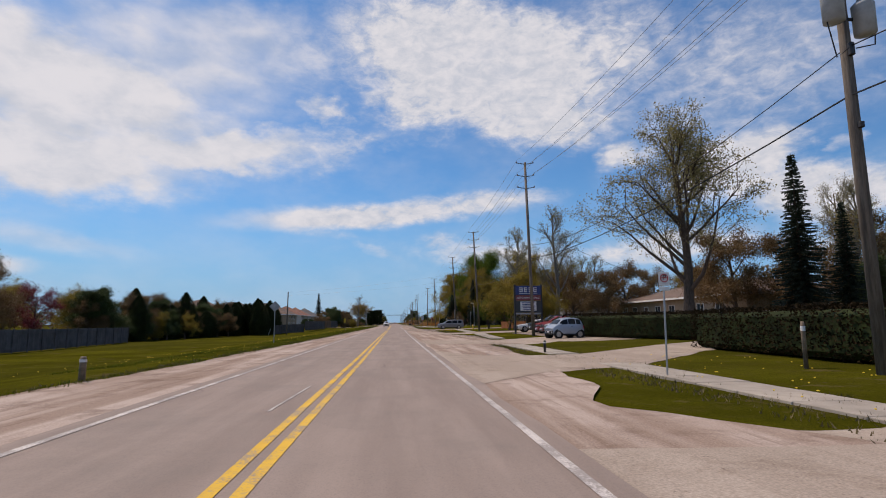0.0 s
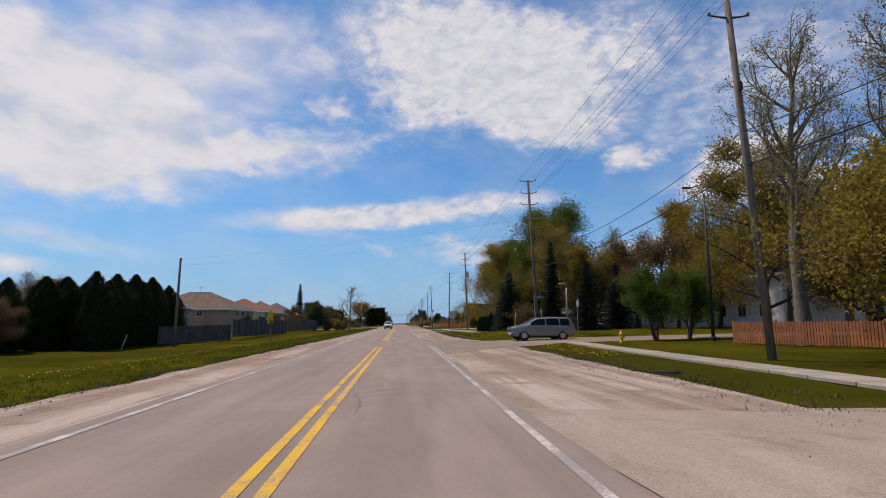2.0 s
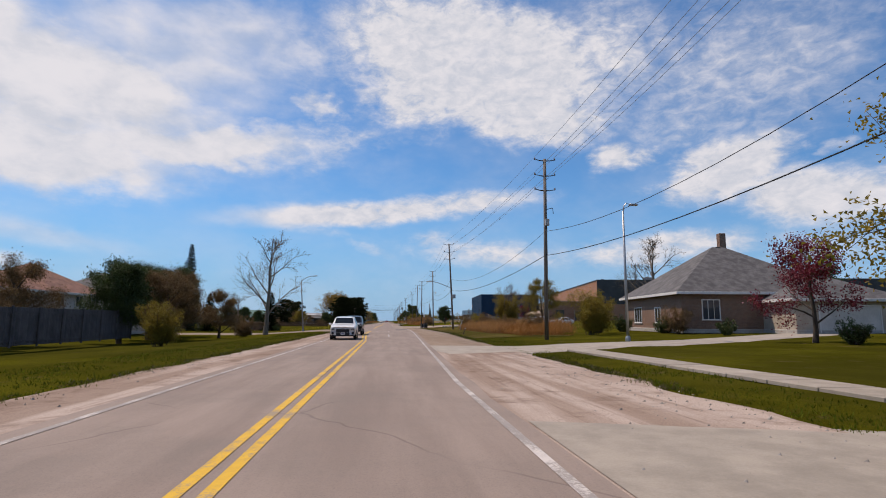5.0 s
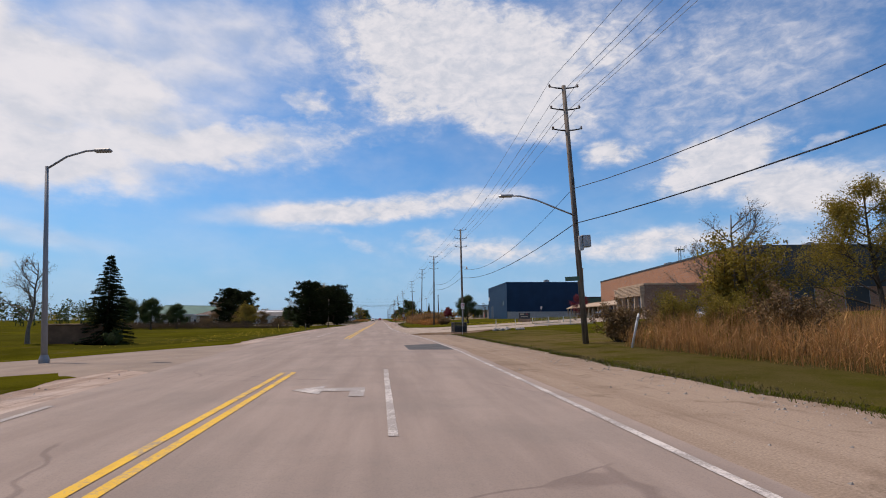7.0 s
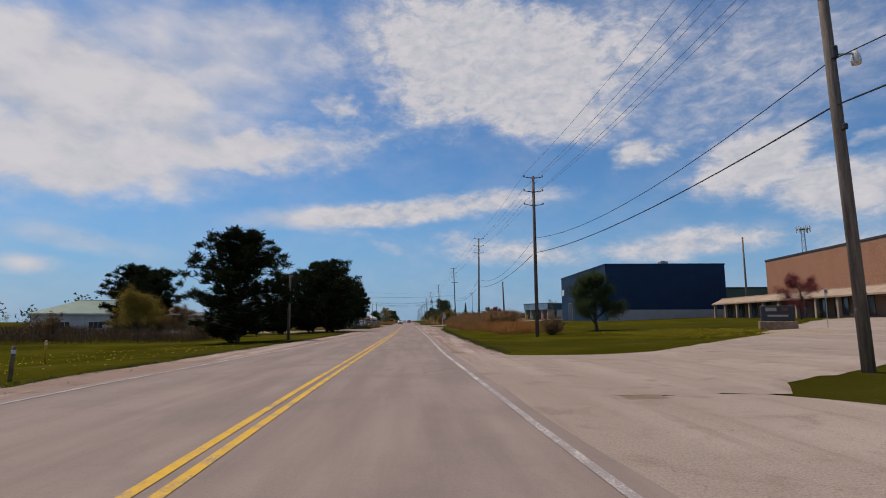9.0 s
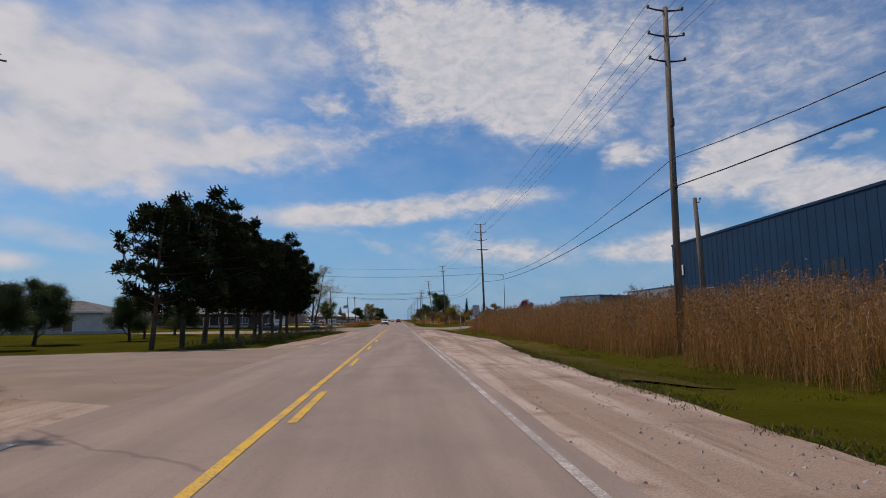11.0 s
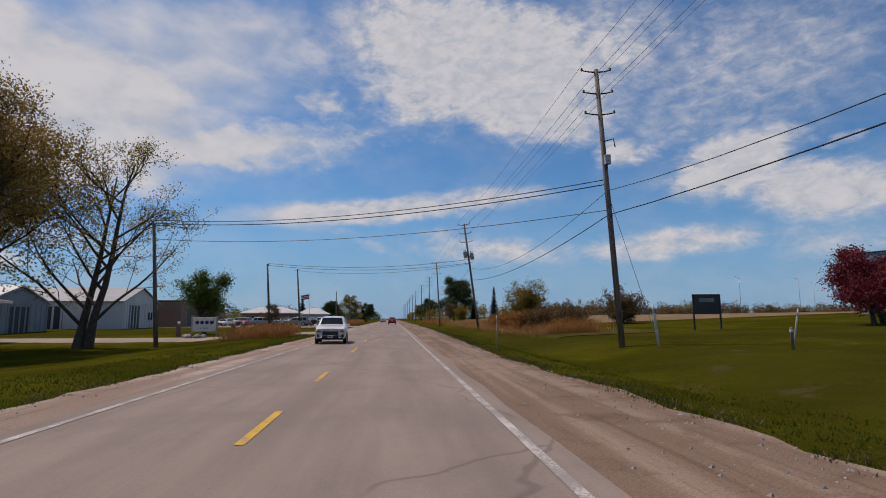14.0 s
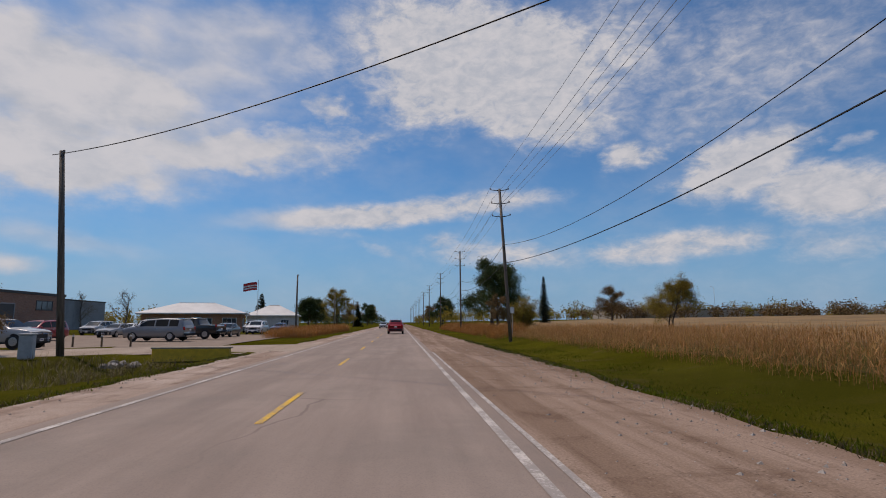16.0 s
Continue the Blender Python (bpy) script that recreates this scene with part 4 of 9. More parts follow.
def utility_pole(x, y, h, lean, extras):
    z = height(x, y)
    ob = thing("utility_pole", x, y, z - 0.1, 0, "tall weathered wooden utility pole with three pairs of insulator arms", "utility pole", "poles along the road")
    ob.rotation_euler = (0, radians(-lean), 0)
    s = Shape().tube([(0, 0, 0), (0, 0, h * 0.5), (0, 0, h)], [0.155, 0.138, 0.108], 10)
    part("pole", s, "pole_wood", ob, smooth=True)
    for d in ARM_DROP:
        for sx in (-1, 1):
            a = part("insulator_arm", Shape().tube([(0.1 * sx, 0, h - d), (ARM_OUT * 0.55 * sx, 0, h - d + 0.03), (ARM_OUT * sx, 0, h - d + 0.10)], [0.045, 0.035, 0.03], 6), "dark_steel", ob)
            part("insulator", Shape().lathe((ARM_OUT * sx, 0, h - d + 0.06), [(0.03, 0), (0.075, 0.05), (0.04, 0.08), (0.07, 0.12), (0.03, 0.18)], 8), "porcelain", a)
    part("bracket", Shape().box((0, -0.16, h - 5.3), (0.14, 0.12, 0.35), 0.02), "dark_steel", ob)
    part("cable_clamp", Shape().box((0, -0.19, h * 0.46), (0.12, 0.12, 0.16), 0.02), "dark_steel", ob)
    if "T" in extras or "2" in extras or "B" in extras:
        spots = [(-0.42, -0.2, h - 4.6), (0.42, -0.2, h - 4.9)] if "B" not in extras else [(0.33, -0.1, h - 4.6)]
        for k, (tx, ty, tz) in enumerate(spots):
            t = part("transformer", Shape().lathe((tx, ty, tz), [(0.05, -0.03), (0.25, 0), (0.26, 0.75), (0.27, 0.78), (0.2, 0.86), (0.05, 0.88)], 14), "transformer_grey", ob, "grey pole transformer can", True)
            for a in (-0.1, 0.1):
                part("bushing", Shape().lathe((tx + a, ty, tz + 0.84), [(0.04, 0), (0.06, 0.06), (0.035, 0.1), (0.055, 0.15), (0.03, 0.28)], 8), "porcelain", t)
            part("transformer_bracket", Shape().box((tx * 0.5, ty * 0.5, tz + 0.45), (abs(tx), 0.06, 0.08), 0.01), "dark_steel", ob)
        part("drop_loop", Shape().tube([(-0.4, -0.2, h - 3.7), (-0.62, -0.2, h - 4.6), (-0.5, -0.25, h - 5.6), (-0.1, -0.2, h - 5.3)], 0.018, 5), "black_cable", ob)
        part("drop_loop", Shape().tube([(0.4, -0.2, h - 4.0), (0.75, -0.2, h - 4.4), (0.6, -0.25, h - 5.2), (0.1, -0.2, h - 5.3)], 0.018, 5), "black_cable", ob)
    if "b" in extras:
        part("switch_arm", Shape().tube([(0, -0.1, h - 4.0), (0.55, -0.1, h - 3.85), (0.6, -0.1, h - 4.3)], 0.03, 6), "dark_steel", ob)
        part("control_box", Shape().box((0.06, -0.24, h - 5.0), (0.3, 0.24, 0.5), 0.02), "transformer_grey", ob)
    if "D" in extras:
        part("dead_end_arm", Shape().box((0.1, -0.16, h - 3.9), (1.7, 0.11, 0.14), 0.015, 18), "weathered_wood", ob)
        for k in range(3):
            part("insulator_string", Shape().tube([(0.5 + 0.28 * k, -0.1, h - 3.85), (0.62 + 0.28 * k, 0.35, h - 3.9)], 0.05, 6), "porcelain", ob)
        part("sign_board", Shape().box((0.02, -0.21, 3.3), (0.28, 0.03, 0.45), 0.008), "weathered_wood", ob)
        part("riser_pipe", Shape().tube([(-0.2, -0.05, 0), (-0.2, -0.05, 3.6)], 0.045, 8), "galvanised", ob)
    if "L" in extras:
        arm = part("lamp_arm", Shape().tube([(-0.1, -0.12, 6.7), (-0.9, -0.12, 7.05), (-2.0, -0.12, 7.55), (-2.9, -0.12, 7.8), (-3.3, -0.12, 7.82)], 0.045, 8), "galvanised", ob, "curved street lamp arm", True)
        part("lamp_head", Shape().box((-3.62, -0.12, 7.82), (0.75, 0.3, 0.14), 0.06), "galvanised", arm, "flat cobra-head lamp")
    if "l" in extras:
        arm = part("lamp_arm", Shape().tube([(0.1, 0, 8.3), (0.65, 0, 8.35)], 0.03, 6), "galvanised", ob)
        part("lamp_head", Shape().lathe((0.72, 0, 8.05), [(0.11, 0), (0.13, 0.12), (0.1, 0.25), (0.05, 0.4)], 10), "lamp_glass", arm, "small glass yard lamp", True)
    if "X" in extras:
        part("switch_box", Shape().box((0.36, -0.18, 5.3), (0.5, 0.4, 0.62), 0.03), "transformer_grey", ob, "grey metal switch box")
        part("switch_box", Shape().box((0.1, -0.28, 5.2), (0.22, 0.2, 0.75), 0.03), "transformer_grey", ob)
        part("street_name_sign", Shape().box((-0.5, -0.2, 3.4), (0.75, 0.02, 0.22), 0.004), "metal_green", ob, "green street name blade")
    sl = math.sin(radians(lean))
    tops.append((x - sl * h, y, z + h, sl))


for row in POLES:
    utility_pole(*row)


def cable(points, sag, r, n=4, seg=12):
    s, pts = Shape(), []
    for a, b in zip(points, points[1:]):
        a, b = Vector(a), Vector(b)
        for k in range(seg):
            t = k / seg
            p = a.lerp(b, t)
            p.z -= sag * 4 * t * (1 - t) * ((a - b).length / 45.0)
            pts.append(p)
    pts.append(Vector(points[-1]))
    return s.tube(pts, r, n)


def at_pole(i, dx, drop):
    x, y, z, sl = tops[i]
    return (x + dx + sl * drop, y, z - drop)


idx = range(len(tops))
for d in ARM_DROP:
    for sx in (-1, 1):
        if d == ARM_DROP[2] and sx > 0:
            continue
        solo("power_line", cable([at_pole(i, ARM_OUT * sx, d - 0.22) for i in idx], 0.5, 0.013, 3), "bare_wire", "thin bare overhead power line strung between poles", "power line", group="wires along the road")
solo("neutral_cable", cable([at_pole(i, 0, tops[i][2] - height(tops[i][0], tops[i][1]) - (8.3 if i < 4 else 8.05 if i < 13 else 8.4)) for i in idx], 1.5, 0.017, 4), "black_cable", "black twisted overhead cable strung between poles", "cable", group="wires along the road")
solo("telephone_cable", cable([at_pole(i, -0.05, tops[i][2] - height(tops[i][0], tops[i][1]) - (7.0 if i < 4 else 6.2 if i < 8 else 6.8)) for i in idx], 0.9, 0.024, 5), "black_cable",
     "thick black telephone cable strung between poles", "cable", group="wires along the road")
# ---- trees and shrubs ----
rng = random.Random(11)


def rand_dir(d, spread):
    """A direction that leans from d by about spread degrees."""
    d = Vector(d).normalized()
    side = d.orthogonal().normalized()
    side.rotate(Matrix.Rotation(rng.uniform(0, 2 * math.pi), 3, d))
    a = radians(spread)
    return (d * math.cos(a) + side * math.sin(a)).normalized()


def leaf(s, p, size, flat=0.0, droop=None):
    n = Vector((rng.gauss(0, 1), rng.gauss(0, 1), rng.gauss(0, 1) + flat)).normalized() if droop is None else droop
    u = n.orthogonal().normalized()
    u.rotate(Matrix.Rotation(rng.uniform(0, 6.283), 3, n))
    v = n.cross(u)
    a, b = size * rng.uniform(0.8, 1.4), size * rng.uniform(0.5, 0.9)
    p = Vector(p)
    k = len(s.v)
    s.v += [tuple(p - u * a * 0.5 - v * b * 0.5), tuple(p + v * b * 0.5), tuple(p + u * a * 0.5 - v * b * 0.3)]
    s.f.append((k, k + 1, k + 2))


def limb(s, p, d, length, r, sides, lift=0.0, wobble=14, seg=4):
    """A bending, tapering branch; returns points along it and its end direction."""
    pts, rad = [Vector(p)], [r]
    for i in range(seg):
        d = (rand_dir(d, wobble * rng.random()) + Vector((0, 0, lift))).normalized()
        pts.append(pts[-1] + d * length / seg)
        rad.append(r * (1 - 0.8 * (i + 1) / seg) + 0.004)
    s.tube(pts, rad, sides, cap=False)
    return pts, d


def broadleaf(ob, H, trunk_r, fork, limbs, angle, spread, leaves, size, leaf_mat, bark, stems=1, cloud=0.45, subs=6, twigs=5, lift=0.10):
    """A broad-leaved tree: trunk, forking limbs, twigs and loose leaves round them."""
    wood, crown = Shape(), Shape()
    tips = []
    for st in range(stems):
        base = Vector((0, 0, -0.15)) if stems == 1 else Vector((rng.uniform(-0.5, 0.5), rng.uniform(-0.5, 0.5), -0.15))
        d0 = rand_dir((0, 0, 1), 2 if stems == 1 else rng.uniform(6, 16))
        tr = trunk_r if stems == 1 else trunk_r * 0.62
        main = [base]
        for k in range(6):
            main.append(main[-1] + (rand_dir(d0, 5) * H * 0.86 / 6))
        wood.tube(main, [tr * (1.25 if k == 0 else 1) * (1 - 0.9 * k / 6) + 0.01 for k in range(7)], 9, cap=False)
        for i in range(limbs):
            t = fork + (0.94 - fork) * (i + 0.3 * rng.random()) / limbs
            j = min(5, int(t * 6))
            p = main[j].lerp(main[j + 1], t * 6 - j)
            reach = spread * (1.0 - 0.62 * max(0.0, (t - fork) / (1 - fork))) * rng.uniform(0.75, 1.1)
            d = rand_dir((0, 0, 1), angle * rng.uniform(0.7, 1.2))
            pts, d1 = limb(wood, p, d, reach, tr * 0.42 * (1 - t * 0.6) + 0.015, 6, lift)
            for q in range(subs):
                u = 0.25 + 0.75 * (q + rng.random()) / subs
                m = min(3, int(u * 4))
                sp = pts[m].lerp(pts[m + 1], u * 4 - m)
                p2, d2 = limb(wood, sp, rand_dir(d1, rng.uniform(25, 55)), reach * rng.uniform(0.3, 0.5), 0.028 * H / 16, 4, lift * 0.6, 16, 3)
                for w in range(twigs):
                    tp = p2[1 + w % 3].lerp(p2[min(3, 2 + w % 3)], rng.random())
                    p3, d3 = limb(wood, tp, rand_dir(d2, rng.uniform(15, 60)), reach * rng.uniform(0.12, 0.24), 0.012 * H / 16, 3, 0.05, 18, 2)
                    tips.append(p3[-1])
                    tips.append(p3[-2])
    for i in range(leaves):
        p = tips[i % len(tips)] + Vector((rng.gauss(0, cloud), rng.gauss(0, cloud), rng.gauss(0, cloud * 0.8)))
        leaf(crown, p, size)
    part("trunk", wood, bark, ob, smooth=True)
    part("crown", crown, leaf_mat, ob)


def spruce(ob, H, R, mat, ragged=0.2, skirt=0.05):
    """A spruce or fir: whorls of boughs that droop and turn up at the tip, clad in hanging sprays."""
    wood, crown = Shape(), Shape()
    wood.tube([(0, 0, -0.1), (0, 0, H * 0.5), (0, 0, H * 0.985)], [R * 0.065, R * 0.04, 0.012], 8, cap=False)
    z, turn = H * skirt, 0.0
    while z < H * 0.985:
        t = z / H
        whorl = R * (1 - t) ** 0.82 * (1 + ragged * 0.9 * noise.noise(Vector((z * 0.9, H, R)))) + 0.05
        turn += 1.1
        n = max(4, int(11 * (1 - t) + 4))
        for k in range(n):
            a = turn + 2 * math.pi * k / n + rng.uniform(-0.3, 0.3)
            reach = whorl * rng.uniform(1 - ragged * 1.6, 1.12)
            dx, dy = math.cos(a), math.sin(a)
            side = Vector((-dy, dx, 0))
            fall = 0.42 * (1 - t) + 0.05
            zz = z + rng.uniform(-0.12, 0.12)
            m = max(3, int(reach / 0.17))
            for j in range(m):
                u = (j + 0.5) / m
                p = Vector((dx * reach * u, dy * reach * u, zz - reach * fall * u * (1.25 - 0.6 * u)))
                w = min(0.34, 0.12 + reach * 0.22) * (1.1 - 0.75 * u)
                for sgn in (-1, 1):
                    tip = p + side * (w * sgn * rng.uniform(0.7, 1.2)) + Vector((dx * 0.16, dy * 0.16, -0.10 * rng.uniform(0.2, 1.4)))
                    c = len(crown.v)
                    back = Vector((dx, dy, 0)) * 0.09
                    crown.v += [tuple(p - back), tuple(tip - Vector((0, 0, 0.05))), tuple(tip + back * 0.6), tuple(p + back)]
                    crown.f.append((c, c + 1, c + 2, c + 3))
                if u > 0.25 and w > 0.1:
                    c = len(crown.v)
                    drop = p + Vector((dx * 0.05, dy * 0.05, -rng.uniform(0.12, 0.30)))
                    crown.v += [tuple(p - side * 0.09), tuple(drop), tuple(p + side * 0.09)]
                    crown.f.append((c, c + 1, c + 2))
            c = len(crown.v)
            e = Vector((dx * reach, dy * reach, zz - reach * fall * 0.65))
            crown.v += [tuple(e - side * 0.06), tuple(e + side * 0.06), tuple(e + Vector((dx * 0.22, dy * 0.22, 0.08)))]
            crown.f.append((c, c + 1, c + 2))
        z += 0.13 + 0.17 * (1 - t)
    for k in range(26):
        a, h = k * 2.4, H * (0.965 + 0.035 * k / 26)
        c = len(crown.v)
        crown.v += [(0, 0, h - 0.05), (0.13 * math.cos(a) * (1.1 - k / 26), 0.13 * math.sin(a) * (1.1 - k / 26), h), (0, 0, h + 0.10)]
        crown.f.append((c, c + 1, c + 2))
    part("trunk", wood, "bark", ob)
    part("crown", crown, mat, ob)


def pine(ob, H, R, bare=0.22, seed_lean=0.0, dense=1.0):
    """A dark old pine: tall bare stem, flat irregular boughs with tufts of needles."""
    wood, crown = Shape(), Shape()
    pts = [Vector((seed_lean * (k / 6) ** 2, 0.15 * math.sin(k), H * k / 6 - 0.1)) for k in range(7)]
    wood.tube(pts, [0.17 * (1 - 0.85 * k / 6) + 0.02 for k in range(7)], 9, cap=False)
    tips = []
    n = int(H * 3.4 * dense)
    for i in range(n):
        t = bare + (0.98 - bare) * i / n
        z = H * t
        j = min(5, int(t * 6))
        p = pts[j].lerp(pts[j + 1], t * 6 - j)
        shape = ((1 - abs(t - 0.45) * 1.1) if t > 0.45 else 0.75 + 0.5 * (t - bare)) if bare > 0.1 else math.sqrt(max(0.04, 1 - ((t - 0.42) / 0.6) ** 2))
        reach = R * max(0.18, shape) * rng.uniform(0.45, 1.12)
        a = rng.uniform(0, 6.283)
        b, d = limb(wood, p, (math.cos(a), math.sin(a), 0.12), reach, 0.05 * (1 - t) + 0.015, 4, 0.06, 10, 3)
        for q in b[1:]:
            tips += [q] * 2
        tips += [b[-1]] * 2
    for i, tp in enumerate(tips):
        c = tp + Vector((rng.gauss(0, 0.22), rng.gauss(0, 0.22), rng.gauss(0.05, 0.12)))
        for k in range(22):
            d = Vector((rng.gauss(0, 1), rng.gauss(0, 1), rng.gauss(0.35, 0.6))).normalized()
            side = d.orthogonal().normalized() * 0.026
            L = rng.uniform(0.22, 0.5)
            m = len(crown.v)
            e = c + Vector((rng.gauss(0, 0.12), rng.gauss(0, 0.12), rng.gauss(0, 0.07)))
            crown.v += [tuple(e - side), tuple(e + side), tuple(e + d * L + side * 1.6), tuple(e + d * L - side * 1.6)]
            crown.f.append((m, m + 1, m + 2, m + 3))
    part("trunk", wood, "bark", ob)
    part("crown", crown, "needle_dark", ob)


def column(ob, H, R, mat, n=2200, point=1.5):
    """A clipped cedar: upright sprays close over a tapering body."""
    crown, core = Shape(), Shape()
    core.tube([(0, 0, 0), (0, 0, H * 0.35), (0, 0, H * 0.75), (0, 0, H * 0.95)], [R * 0.55, R * 0.72, R * 0.4, 0.04], 9)
    for i in range(n):
        t = rng.random() ** 1.25
        r = R * (0.72 + 0.3 * math.sin(min(1.0, t * 2.6) * 1.57)) * (1 - t ** (2.4 / point)) ** 0.8 * rng.uniform(0.7, 1.08)
        a = rng.uniform(0, 6.283)
        p = Vector((math.cos(a) * r, math.sin(a) * r, H * t))
        up = Vector((math.cos(a) * 0.35, math.sin(a) * 0.35, 1)).normalized()
        side = Vector((-math.sin(a), math.cos(a), 0)) * rng.uniform(0.04, 0.09)
        L = rng.uniform(0.16, 0.42)
        k = len(crown.v)
        crown.v += [tuple(p - side), tuple(p + side), tuple(p + up * L + side * 0.3), tuple(p + up * L - side * 0.3)]
        crown.f.append((k, k + 1, k + 2, k + 3))
    part("stem", core, "cedar_green", ob)
    part("crown", crown, mat, ob)


def shrub(ob, R, H, mat, leaves=1500, size=0.16, stems=14, bark="bark", open_=50):
    wood, crown, tips = Shape(), Shape(), []
    for i in range(stems):
        pts, d = limb(wood, (rng.uniform(-0.25, 0.25) * R, rng.uniform(-0.25, 0.25) * R, -0.05), rand_dir((0, 0, 1), rng.uniform(3, open_)), H * rng.uniform(0.55, 1.0), 0.03, 4, 0.03, 14, 4)
        for q in range(5):
            p2, d2 = limb(wood, pts[1 + q % 4], rand_dir(d, 45), H * rng.uniform(0.12, 0.28), 0.012, 3, 0.05, 16, 2)
            tips += p2[1:]
    for i in range(leaves):
        p = tips[i % len(tips)] + Vector((rng.gauss(0, 0.09 * R), rng.gauss(0, 0.09 * R), rng.gauss(0, 0.05 * H)))
        p.z = max(0.06, p.z)
        leaf(crown, p, size)
    part("stem", wood, bark, ob)
    part("crown", crown, mat, ob)


